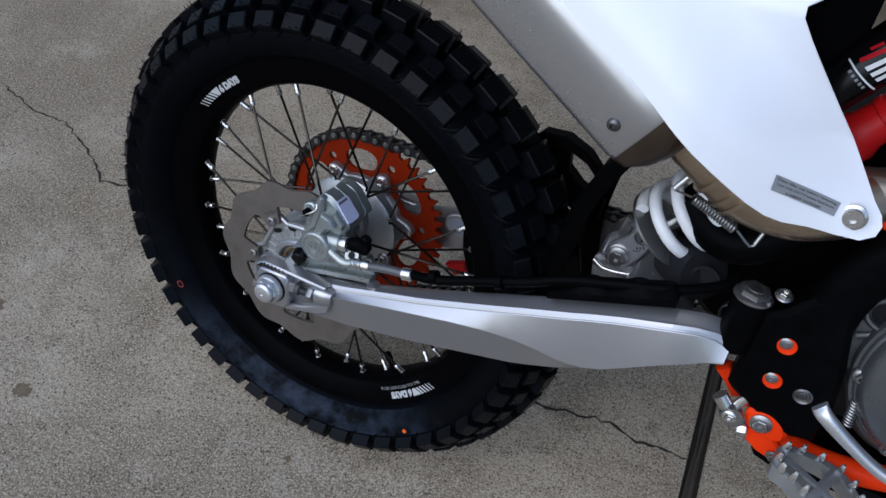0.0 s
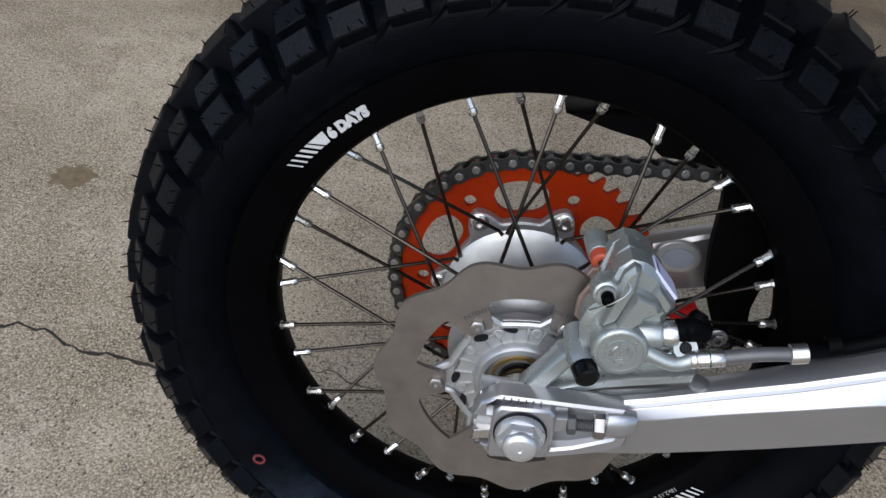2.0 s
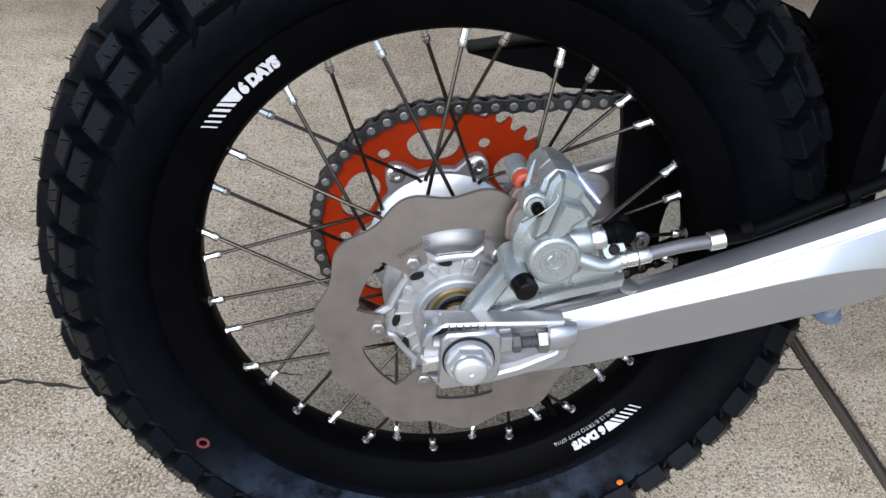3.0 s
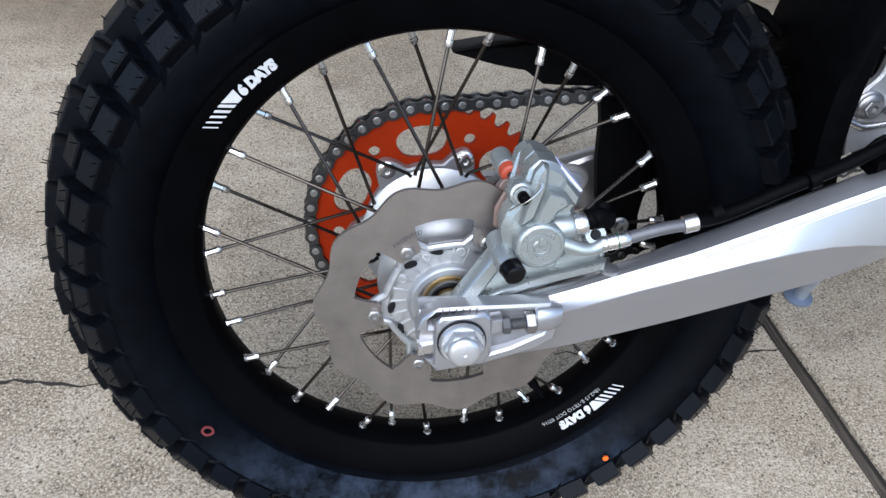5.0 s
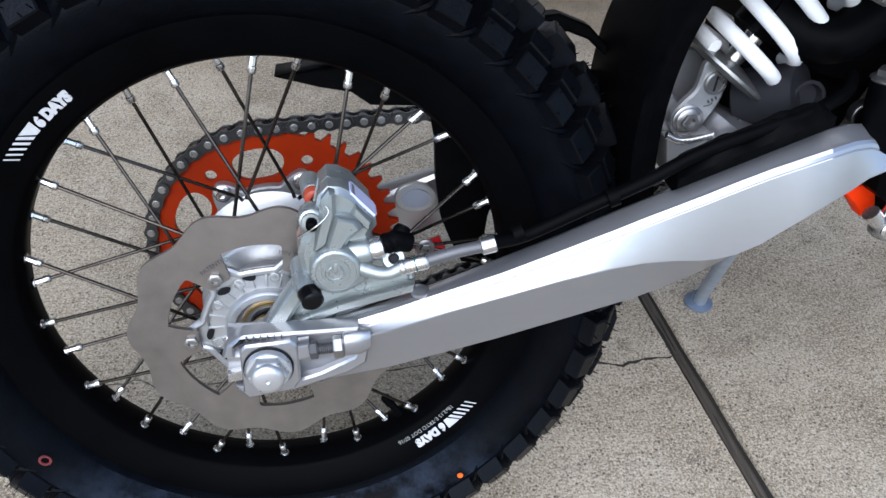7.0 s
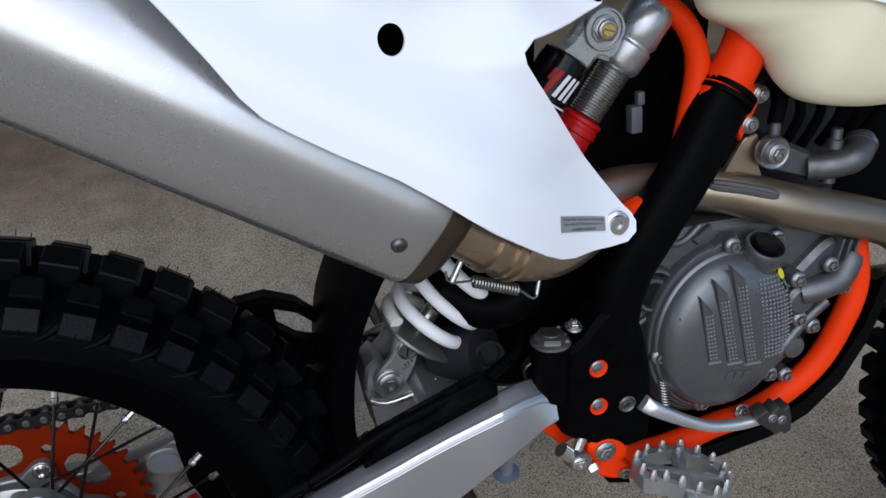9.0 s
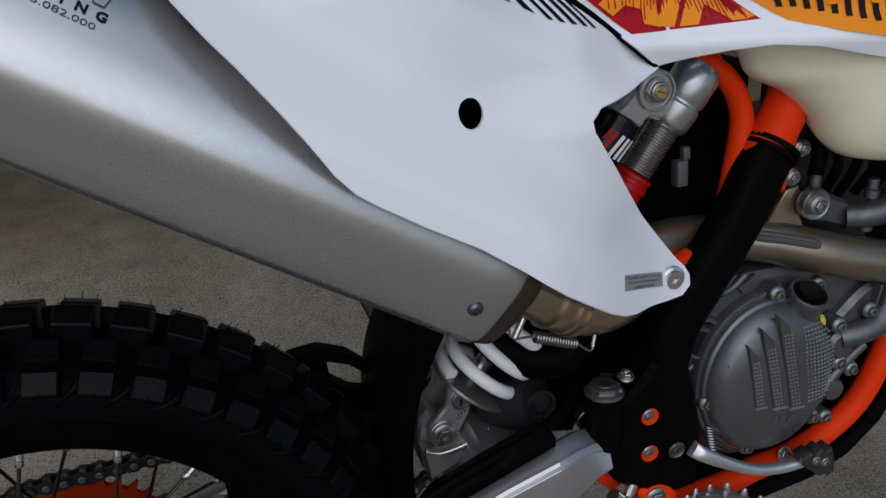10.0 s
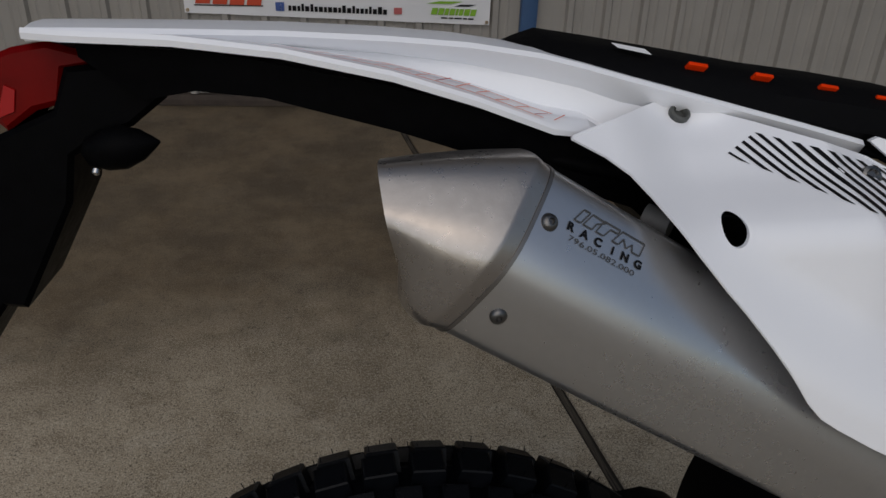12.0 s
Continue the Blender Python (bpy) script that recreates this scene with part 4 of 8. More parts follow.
        part("adjuster_screw", bm, ENGRAVE, arm, "dark chain adjuster screw")
        bm = bmesh.new()
        hexa(bm, (0.0505, s * 0.1270, 0.3432), (1, 0, 0.08), 0.0090, 0.0078)
        part("lock_nut", bm, BOLT_GREY, arm)
        bm = bmesh.new()
        loft(bm, [oval(Vector((x, s * 0.1220, 0.3445 + 0.08 * (x - 0.055))), Vector((0, s, 0)), Vector((0, 0, 1)), a, b, 24, 2.6) for x, a, b in ((0.0575, 0.0085, 0.0100), (0.0590, 0.0100, 0.0112), (0.0700, 0.0100, 0.0112), (0.0790, 0.0060, 0.0090))])
        part("arm_end", bm, ALU_BRUSHED, arm, "machined adjuster socket")
    # rubber plug hole on the left block
    bm = bmesh.new()
    o = [(0.137 + 0.021 * math.cos(t), 0.367 + 0.016 * math.sin(t)) for t in (2 * math.pi * k / 24 for k in range(24))]
    prism(bm, o, 0.080, 0.086, 0.001)
    part("bushing", bm, ALU_CAST, arm)
    bm = bmesh.new()
    o = [(0.137 + 0.014 * math.cos(t), 0.367 + 0.010 * math.sin(t)) for t in (2 * math.pi * k / 24 for k in range(24))]
    prism(bm, o, 0.0785, 0.081)
    part("plug", bm, surf("grey plug", (0.22, 0.24, 0.29), None, 60, 0.5), arm, "dull grey oval plug")
    bm = bmesh.new()
    lathe(bm, [(0.0075, 0), (0.0075, 0.003), (0.004, 0.0045)], (0.119, -0.105, 0.3745), (0, -0.12, 1), 20)
    part("pip", bm, ALU_BRUSHED, arm)
    bm = bmesh.new()
    lathe(bm, [(0.0052, -0.010), (0.0078, -0.010), (0.0078, 0.003), (0.0068, 0.004), (0.0052, 0.003)], (0.4745, -0.0930, 0.4755), (-0.2, -1, 0), 22, closed=True)
    part("pivot_bush", bm, BOLT_GREY, arm)
    return arm


def oval(c, u, v, a, b, n=40, e=2.4):
    """A rounded-square ring about c, spanned by u and v with half widths a and b."""
    out = []
    for k in range(n):
        t = 2 * math.pi * k / n
        ct, st = math.cos(t), math.sin(t)
        out.append(c + u * a * math.copysign(abs(ct) ** (2 / e), ct) + v * b * math.copysign(abs(st) ** (2 / e), st))
    return out


MUF_DIR = Vector((0.858, 0.0, -0.5145)).normalized()
MUF_UP = Vector((0.5145, 0.0, 0.858)).normalized()
MUF_A = Vector((0.0451, -0.1180, 0.8883))
MUF_B = Vector((0.3694, -0.1240, 0.6935))
MUF_H = 0.063


def rounded(pts, times=3, k=0.2):
    """Cut the corners of a closed outline again and again until they are round."""
    for _ in range(times):
        pts = [q for a, b in zip(pts, pts[1:] + pts[:1]) for q in ((a[0] + (b[0] - a[0]) * k, a[1] + (b[1] - a[1]) * k), (b[0] + (a[0] - b[0]) * k, b[1] + (a[1] - b[1]) * k))]
    return pts


# the can is faceted: its upper side looks at the sky, its lower side at the ground
CAN = rounded([(0.0, 0.0645), (0.024, 0.0635), (0.0600, 0.005), (0.0430, -0.050), (0.0300, -0.0600), (0.0, -0.0655), (-0.030, -0.060), (-0.053, -0.030), (-0.053, 0.030), (-0.030, 0.060)])


def can_out(v):
    """How far the can's outer side stands out at height v over its axis."""
    best = 0.0
    for (a, p), (b, q) in zip(CAN, CAN[1:] + CAN[:1]):
        if min(p, q) <= v <= max(p, q) and abs(p - q) > 1e-9:
            best = max(best, a + (b - a) * (v - p) / (q - p))
    return best


def can_ring(c, up, ka, kb):
    return [c + Vector((0, -1, 0)) * a * ka + up * b * kb for a, b in CAN]


def muffler_ring(t, ka=1.0, kb=1.0):
    return can_ring(MUF_A.lerp(MUF_B, t), MUF_UP, ka, kb)


def can_point(u, v, lift=0.0):
    """A point on the can's outer side, u along it from its rear end, v up from its axis."""
    c = MUF_A.lerp(MUF_B, u / (MUF_B - MUF_A).length)
    return c + MUF_UP * v - Vector((0, can_out(v) + lift, 0))


def build_muffler():
    bm = bmesh.new()
    loft(bm, [muffler_ring(t) for t in (-0.02, 0.02, 0.25, 0.5, 0.75, 0.93, 0.985)] + [muffler_ring(1.0, 0.97, 0.97)])
    muf = part("muffler", bm, MUFFLER, bike, "bead-blasted silver muffler")
    bm = bmesh.new()
    e_dir = Vector((-0.015, 0, 0.073)).normalized()
    def seam(t, k):
        # the seam leans: its foot sits further back than its crown
        c = MUF_A.lerp(MUF_B, t)
        return [p - MUF_DIR * 0.0065 * (1 - (p - c).dot(MUF_UP) / MUF_H) for p in can_ring(c, MUF_UP, k, k)]
    rings = [seam(0.0101, 0.98), seam(0.0091, 1.004), seam(-0.0140, 1.034), seam(-0.0185, 1.038), seam(-0.0240, 1.034)]
    tip = Vector((-0.0200, -0.1200, 0.9145))
    back = rings[-1]
    yaw = lambda ring: [p + Vector((0.16 * (p.y - tip.y), 0, 0)) for p in ring]
    end = yaw(can_ring(tip, e_dir, 0.64, 0.52))
    for t in (0.15, 0.3, 0.45, 0.6, 0.75, 0.88, 0.96):
        ring = []
        for p, q in zip(back, end):
            m = p.lerp(q, t)
            out = (p - sum(back, Vector()) / len(back))
            low = max(0.0, -out.dot(MUF_UP) / MUF_H)
            ring.append(m + (out.normalized() * 0.0022 + Vector((-0.0035, 0, -0.0040)) * low) * math.sin(math.pi * t))
        rings.append(ring)
    rings += [end, yaw(can_ring(tip, e_dir, 0.60, 0.48)), yaw(can_ring(tip + Vector((0.006, 0, -0.0005)), e_dir, 0.54, 0.42))]
    loft(bm, rings)
    seam_bm = bmesh.new()
    loft(seam_bm, [seam(0.0170, 1.0001), seam(0.0165, 1.0159), seam(0.0096, 1.0159), seam(0.0091, 1.0001)], caps=False)
    part("seam_band", seam_bm, surf("dull seam steel", (0.20, 0.19, 0.18), None, 60, 0.4, 0.85), muf, "dark seam between can and end cap")
    part("end_cap", bm, CAP_STEEL, muf, "brushed conical steel end cap", angle=24)
    bm = bmesh.new()
    c = tip + Vector((0.005, 0, -0.002))
    loft(bm, [can_ring(c, e_dir, 0.58, 0.46), can_ring(c + Vector((0.02, 0, -0.01)), e_dir, 0.5, 0.4)])
    part("outlet", bm, ENGRAVE, muf, "dark outlet")
    # collar and joint pipe
    bm = bmesh.new()
    rings = [muffler_ring(1.0, 0.985, 0.985), muffler_ring(1.03, 0.94, 0.94), muffler_ring(1.06, 0.72, 0.74), muffler_ring(1.075, 0.50, 0.55)]
    loft(bm, rings)
    part("collar", bm, DARK_COLLAR, muf, "brown heat-stained cone at the muffler's front")
    bm = bmesh.new()
    p = [Vector((0.385, -0.122, 0.674)), Vector((0.4130, -0.1165, 0.654)), Vector((0.4456, -0.1090, 0.634)), Vector((0.480, -0.0970, 0.627)), Vector((0.510, -0.0820, 0.632)), Vector((0.5353, -0.0650, 0.643))]
    tube(bm, spline(p, 5), 0.0235, 20)
    for t in (0.15, 0.60, 0.85):
        q = Vector((0.4130, -0.1165, 0.654)).lerp(Vector((0.4456, -0.1090, 0.634)), t)
        lathe(bm, [(0.0225, -0.002), (0.0265, -0.002), (0.0265, 0.002), (0.0225, 0.002)], q, (0.86, 0.14, -0.5), 28, closed=True)
    part("joint_pipe", bm, PIPE_HEAT, muf, "bronze heat-tinted pipe")
    # rivet screws
    for u, v in ((0.0122, 0.0364), (0.0130, -0.0290), (0.3573, -0.0280)):
        at = can_point(u, v)
        nrm = (can_point(u, v + 0.004) - can_point(u, v - 0.004)).cross(MUF_DIR).normalized()
        nrm = nrm if nrm.y < 0 else -nrm
        bm = bmesh.new()
        lathe(bm, [(0.0060, -0.004), (0.0060, 0.0), (0.0052, 0.0020), (0.0034, 0.0032), (0.0022, 0.0034), (0.0019, 0.0016), (0, 0.0016)], at, nrm, 20)
        part("muffler_screw", bm, SCREW_DARK, muf, "dark button-head screw")
    # print on the can
    def on_can(u, v, lift=0.0007):
        return can_point(0.0535 + u, 0.0403 + v, lift)
    for k, ch in enumerate("RACiNG"):
        lettering(ch, 0.0066, lambda u, v, k=k: on_can(u * 1.25 + 0.0107 * (k - 2.5) + (0.001 if k == 3 else 0), v), "print", PRINT_BLACK, muf, "dark lettering", bold=0.0003)
    # outlined shapes over the word
    w = 0.0009
    for q in ([(-0.026, 0.005), (-0.021, 0.005), (-0.016, 0.013), (-0.021, 0.013)], [(-0.019, 0.005), (-0.012, 0.005), (-0.010, 0.009), (-0.003, 0.0125), (-0.014, 0.013)],
              [(-0.009, 0.005), (-0.003, 0.005), (0.001, 0.0105), (0.007, 0.0105), (0.008, 0.013), (-0.005, 0.013)], [(0.004, 0.005), (0.009, 0.005), (0.012, 0.0095), (0.015, 0.005), (0.019, 0.009), (0.020, 0.005), (0.026, 0.005), (0.028, 0.013), (0.010, 0.013)]):
        bm = bmesh.new()
        for (ua, va), (ub, vb) in zip(q, q[1:] + q[:1]):
            e = Vector((ub - ua, vb - va)).normalized()
            nx, ny = -e.y * w / 2, e.x * w / 2
            m = 3
            row = []
            for k in range(m + 1):
                uu, vv = ua + (ub - ua) * k / m, va + (vb - va) * k / m
                row.append((bm.verts.new(on_can(uu + nx, vv + ny)), bm.verts.new(on_can(uu - nx, vv - ny))))
            for (p0, p1), (p2, p3) in zip(row, row[1:]):
                bm.faces.new((p0, p1, p3, p2))
        part("print_mark", bm, ENGRAVE, muf, "outlined logo shape", smooth=False)
    lettering("796.05.082.000", 0.0046, lambda u, v: on_can(u * 1.85, v - 0.0060), "print", ENGRAVE, muf, "thin engraved part number")
    return muf


def panel_y(x, z):
    """The side panel's outer surface: bulged over the muffler, drawn in towards the seat and the front foot."""
    x, z = x - 0.007, z - 0.005
    base = -0.161
    d = (x - MUF_A.x) * MUF_UP.x + (z - MUF_A.z) * MUF_UP.z
    base -= 0.032 * ease((0.085 - d) / 0.066)
    base += 0.066 * ease((x - 0.37) / 0.17) * min(1.0, max(0.35, (0.83 - z) / 0.13))
    top = 0.918 - 0.55 * max(0.0, x - 0.30)
    d = max(0.0, z - (top - 0.040))
    base += 1.15 * (d * d / 0.048 if d < 0.024 else d - 0.012) * (1 - 0.75 * ease((x - 0.28) / 0.22))
    # drawn in under the seat rail and towards the front corner, with a pocket for the screw
    base += 0.024 * ease((z - 0.895) / 0.03) * ease((x - 0.13) / 0.06)
    base += 0.022 * ease((x - 0.29) / 0.11) * ease((z - 0.78) / 0.045) + 0.02 * ease((x - 0.42) / 0.07) * ease((z - 0.79) / 0.03)
    base += 0.012 * math.exp(-((x - 0.200) / 0.022) ** 2 - ((z - 0.953) / 0.013) ** 2)
    # a flat facet towards the front, tilted inwards
    base += 0.085 * min(0.035, max(0.0, min(x - 0.346 - 0.16 * (0.80 - z), 0.824 - z + 0.10 * (x - 0.34))))
    return base


PANEL = [(0.1084, 0.9526), (0.1293, 0.9418), (0.1434, 0.9313), (0.1533, 0.9193), (0.1628, 0.9043), (0.1718, 0.8891), (0.1878, 0.8685), (0.2004, 0.8540), (0.2184, 0.8313), (0.2353, 0.8086), (0.2478, 0.7899), (0.2591, 0.7775), (0.2724, 0.7684), (0.3000, 0.7517), (0.3355, 0.7321),
         (0.3648, 0.7120), (0.3992, 0.6857), (0.4453, 0.6545), (0.4615, 0.6455), (0.4753, 0.6414), (0.4935, 0.6403), (0.5132, 0.6376), (0.5315, 0.6369), (0.5407, 0.6416), (0.5421, 0.6481), (0.5388, 0.6544), (0.5295, 0.6637), (0.4790, 0.7261), (0.4431, 0.7716), (0.4327, 0.7858), (0.4313, 0.7941),
         (0.4410, 0.8018), (0.4753, 0.8079), (0.5129, 0.8157), (0.4691, 0.8451), (0.4192, 0.8747), (0.3876, 0.9003), (0.3649, 0.9181), (0.3507, 0.9261), (0.3046, 0.9410), (0.2556, 0.9545), (0.2184, 0.9634), (0.1922, 0.9685), (0.1740, 0.9666), (0.1517, 0.9633), (0.1292, 0.9582)]


def ring2(x, z, r, n=20, k=1.15):
    return [(x + r * math.cos(t), z + r * k * math.sin(t)) for t in (2 * math.pi * i / n for i in range(n))]


HOLES = ((0.3418, 0.8097), (0.2024, 0.8996))


def build_side_panel():
    bm = bmesh.new()
    plate(bm, PANEL, panel_y, 0.0032, [ring2(x, z, 0.0092, 24, 1.03) for x, z in HOLES], step=0.008)
    rim = []
    for (xa, za), (xb, zb) in zip(PANEL, PANEL[1:] + PANEL[:1]):
        n = max(1, int(math.hypot(xb - xa, zb - za) / 0.006))
        for k in range(n):
            x, z = xa + (xb - xa) * k / n, za + (zb - za) * k / n
            rim.append(Vector((x, panel_y(x, z) + 0.0015, z)))
    tube(bm, rim + rim[:1], 0.0016, 8, False)
    pan = part("side_panel", bm, WHITE_PLASTIC, bike, "white plastic side panel with two round holes", angle=40, face=panel_y)
    for x, z in HOLES:
        bm = bmesh.new()
        y = panel_y(x, z)
        nrm = face_normal(panel_y, x, z)
        c = Vector((x, y, z))
        lathe(bm, [(0.0135, -0.006), (0.0135, -0.026), (0.0005, -0.027), (0.0005, -0.029), (0.0150, -0.029), (0.0150, -0.006)], c, nrm, 24, closed=True)
        part("hole_sleeve", bm, BLACK_PLASTIC, pan, "black sleeve behind the hole")
    # diagonal black stripes
    lo = lambda x, z: panel_y(x, z) - 0.0008
    heads = ((0, 0.2274, 0.9372), (4, 0.2542, 0.9491), (8, 0.3055, 0.9370), (11, 0.3509, 0.9227), (13, 0.3697, 0.9167), (16, 0.3900, 0.9030))
    feet = ((0, 0.2342, 0.9328), (3, 0.2778, 0.9168), (6, 0.3181, 0.9012), (11, 0.4099, 0.8607), (12, 0.4195, 0.8583), (15, 0.4504, 0.8515), (16, 0.4590, 0.8490))

    def along(line, k):
        for (ka, xa, za), (kb, xb, zb) in zip(line, line[1:]):
            if k <= kb:
                t = (k - ka) / (kb - ka)
                return Vector((xa + (xb - xa) * t, za + (zb - za) * t))
        return Vector(line[-1][1:])
    for k in range(16):
        a, b = along(heads, k), along(feet, k)
        run = (b - a).normalized()
        across = lambda e: abs(e.x * run.y - e.y * run.x)
        foot = (along(feet, k + 1) - b) * 0.47
        head = (along(heads, k + 1) - a).normalized()
        head *= across(foot) / max(0.2, across(head))
        bm = bmesh.new()
        plate(bm, [tuple(a), tuple(a + head), tuple(b + foot), tuple(b)], lo, 0.0, step=0.008)
        part("stripe", bm, PRINT_BLACK, pan, smooth=False)
    # front foot screw and instruction label
    bm = bmesh.new()
    y = panel_y(0.5209, 0.6527)
    lathe(bm, [(0.0105, 0.0), (0.0105, -0.002), (0.008, -0.003), (0.0075, -0.0055), (0.0035, -0.0055), (0.003, -0.003), (0, -0.003)], (0.5209, y, 0.6527), (0, 1, 0), 24)
    part("panel_screw", bm, STEEL, pan)
    bm = bmesh.new()
    tl, tr, br, bl = (Vector(q) for q in ((0.4577, 0.6796), (0.5085, 0.6617), (0.5077, 0.6515), (0.4583, 0.6669)))
    plate(bm, [tuple(q) for q in (bl, br, tr, tl)], lo, 0.0, step=0.012)
    part("label", bm, LABEL_GREY, pan, "grey instruction label", smooth=False)
    for k, (txt, a, b) in enumerate((("Clean filler cap before removing.", 0.04, 0.96), ("Use only DOT4 brake fluid from", 0.06, 0.94), ("a sealed container.", 0.22, 0.78))):
        def warp(u, v):
            u, v = a + (b - a) * u, 0.71 - 0.29 * k + 0.20 * v
            q = bl.lerp(br, u).lerp(tl.lerp(tr, u), v)
            return Vector((q.x, panel_y(q.x, q.y) - 0.0016, q.y))
        lettering(txt, 0.0026, warp, "label_print", PRINT_BLACK, pan, fit=True)
    return pan


def build_caliper():
    # two halves over the disc; the outer one carries the piston, ribs and bosses
    body = [(0.0300, 0.403), (0.0275, 0.419), (0.0310, 0.431), (0.0390, 0.4425), (0.0440, 0.465), (0.0510, 0.472), (0.0600, 0.471), (0.0690, 0.466), (0.0845, 0.4465), (0.0855, 0.440), (0.0810, 0.434), (0.0845, 0.418), (0.0785, 0.393), (0.0665, 0.386), (0.0430, 0.387)]
    bm = bmesh.new()
    prism(bm, [(0.047 + (x - 0.047) * 0.94, 0.43 + (z - 0.43) * 0.90) for x, z in body], -0.060, -0.078, 0.003)
    prism(bm, [(0.0420, 0.440), (0.0450, 0.464), (0.0510, 0.471), (0.0690, 0.464), (0.0830, 0.446), (0.0800, 0.430), (0.0620, 0.428)], -0.076, -0.094, 0.002)
    prism(bm, body, -0.092, -0.1165, 0.0045)
    cal = part("brake_caliper", bm, ALU_GREEN, bike, "grey-green hard-coated rear brake caliper")
    bm = bmesh.new()
    prism(bm, [(0.0465, 0.466), (0.0515, 0.4725), (0.0560, 0.471), (0.0565, 0.454), (0.0500, 0.430), (0.0390, 0.424), (0.0420, 0.444)], -0.112, -0.1235, 0.003)
    part("rib", bm, ALU_GREEN, cal, "cast rib")
    bm = bmesh.new()
    prism(bm, [(0.0555, 0.4545), (0.0700, 0.4515), (0.0745, 0.443), (0.0660, 0.436), (0.0610, 0.427), (0.0470, 0.425)], -0.112, -0.1270, 0.0035)
    part("rib", bm, ALU_GREEN, cal)
    bm = bmesh.new()
    prism(bm, [(0.0700, 0.4600), (0.0830, 0.4465), (0.0800, 0.438), (0.0745, 0.441), (0.0660, 0.452)], -0.112, -0.1205, 0.003)
    part("rib", bm, ALU_GREEN, cal)
    bm = bmesh.new()
    lathe(bm, [(0.0190, -0.004), (0.0190, 0.008), (0.0178, 0.0112), (0.0166, 0.0120), (0.0150, 0.0120), (0.0146, 0.0112), (0.0104, 0.0112), (0.0100, 0.0119), (0.0078, 0.0119), (0.0074, 0.0112), (0, 0.0112)], (0.0545, -0.118, 0.4110), (0, -1, 0), 44)
    part("piston_cap", bm, ALU_GREEN, cal, "round piston cap")
    bm = bmesh.new()
    block(bm, (0.0545, -0.1296, 0.4145), (0.0022, 0.0014, 0.0085), bevel=0.0004)
    tube(bm, [(0.0545 + 0.0052 * math.cos(radians(a)), -0.1294, 0.4110 + 0.0052 * math.sin(radians(a))) for a in range(120, 421, 20)], 0.0009, 6)
    part("embossed_mark", bm, ALU_GREEN, cal, "embossed round mark")
    # bleed boss with its black cap and wire clip
    bm = bmesh.new()
    lathe(bm, [(0.0100, -0.012), (0.0098, 0.0), (0.0082, 0.0025), (0.0066, 0.0030), (0.0060, 0.0048), (0.0030, 0.0048)], (0.0385, -0.1175, 0.4485), (-0.05, -1, 0.12), 28)
    part("bleed_boss", bm, ALU_GREEN, cal, "round bleed boss")
    bm = bmesh.new()
    lathe(bm, [(0.0042, 0), (0.0042, 0.007), (0.0034, 0.0085), (0.0024, 0.0090)], (0.0388, -0.1215, 0.4485), (0.02, -1, 0.05), 14)
    part("bleed_cap", bm, BLACK_PLASTIC, cal, "black rubber cap")
    bm = bmesh.new()
    tube(bm, spline([(0.029, -0.126, 0.4390), (0.034, -0.129, 0.4440), (0.041, -0.130, 0.4490), (0.048, -0.128, 0.4545), (0.051, -0.126, 0.4590), (0.049, -0.124, 0.4620)], 4), 0.0008, 6)
    part("clip", bm, STEEL, cal, "thin wire clip")
    # pin with an orange rubber cap on the inner half
    bm = bmesh.new()
    lathe(bm, [(0.0086, -0.020), (0.0086, 0.0), (0.0078, 0.001)], (0.0395, -0.064, 0.4440), (0.1, -1, -0.1), 24)
    part("pin_boss", bm, ALU_GREEN, cal)
    bm = bmesh.new()
    lathe(bm, [(0.0078, -0.006), (0.0082, 0.0), (0.0078, 0.0060), (0.0062, 0.0074), (0.0036, 0.0074), (0.0034, 0.0030), (0, 0.0030)], (0.0405, -0.066, 0.4432), (0.1, -1, -0.1), 24)
    part("orange_cap", bm, surf("faded orange rubber", (0.36, 0.052, 0.022), None, 40, 0.5), cal, "orange rubber cap")
    # hose connector, sleeve, boots
    bm = bmesh.new()
    tube(bm, [(0.0660, -0.116, 0.4200), (0.0790, -0.118, 0.4222), (0.0805, -0.118, 0.4225)], [0.0098, 0.0098, 0.0086], 20)
    part("connector", bm, ALU_GREEN, cal)
    bm = bmesh.new()
    tube(bm, [(0.0800, -0.118, 0.4225), (0.0815, -0.118, 0.4228), (0.0850, -0.1185, 0.4238), (0.0890, -0.118, 0.4248), (0.0905, -0.118, 0.4252)], [0.0070, 0.0084, 0.0090, 0.0082, 0.0060], 20)
    part("sleeve", bm, STEEL, cal, "bright steel sleeve")
    bm = bmesh.new()
    tube(bm, [(0.0890, -0.117, 0.4250), (0.0920, -0.116, 0.4258), (0.0955, -0.115, 0.4265), (0.0970, -0.115, 0.4268), (0.1020, -0.114, 0.4262), (0.1100, -0.112, 0.4236), (0.1120, -0.112, 0.4230)], [0.0062, 0.0082, 0.0076, 0.0086, 0.0080, 0.0072, 0.0050], 16)
    tube(bm, [(0.1000, -0.110, 0.4230), (0.1045, -0.107, 0.4320), (0.1060, -0.106, 0.4350)], [0.0070, 0.0066, 0.0050], 14)
    part("boot", bm, BLACK_PLASTIC, cal, "black rubber boot")
    bm = bmesh.new()
    bolt_mesh(bm, (0.1235, -0.098, 0.4110), (0, -1, 0), 0.0050)
    part("guard_nut", bm, SCREW_DARK, cal)
    # banjo ring with a black insert painted as its dark hole, and the crimped hose end
    bm = bmesh.new()
    lathe(bm, [(0.0042, -0.005), (0.0080, -0.005), (0.0080, 0.005), (0.0042, 0.005)], (0.0970, -0.118, 0.4135), (0, -0.8, 0.6), 24, closed=True)
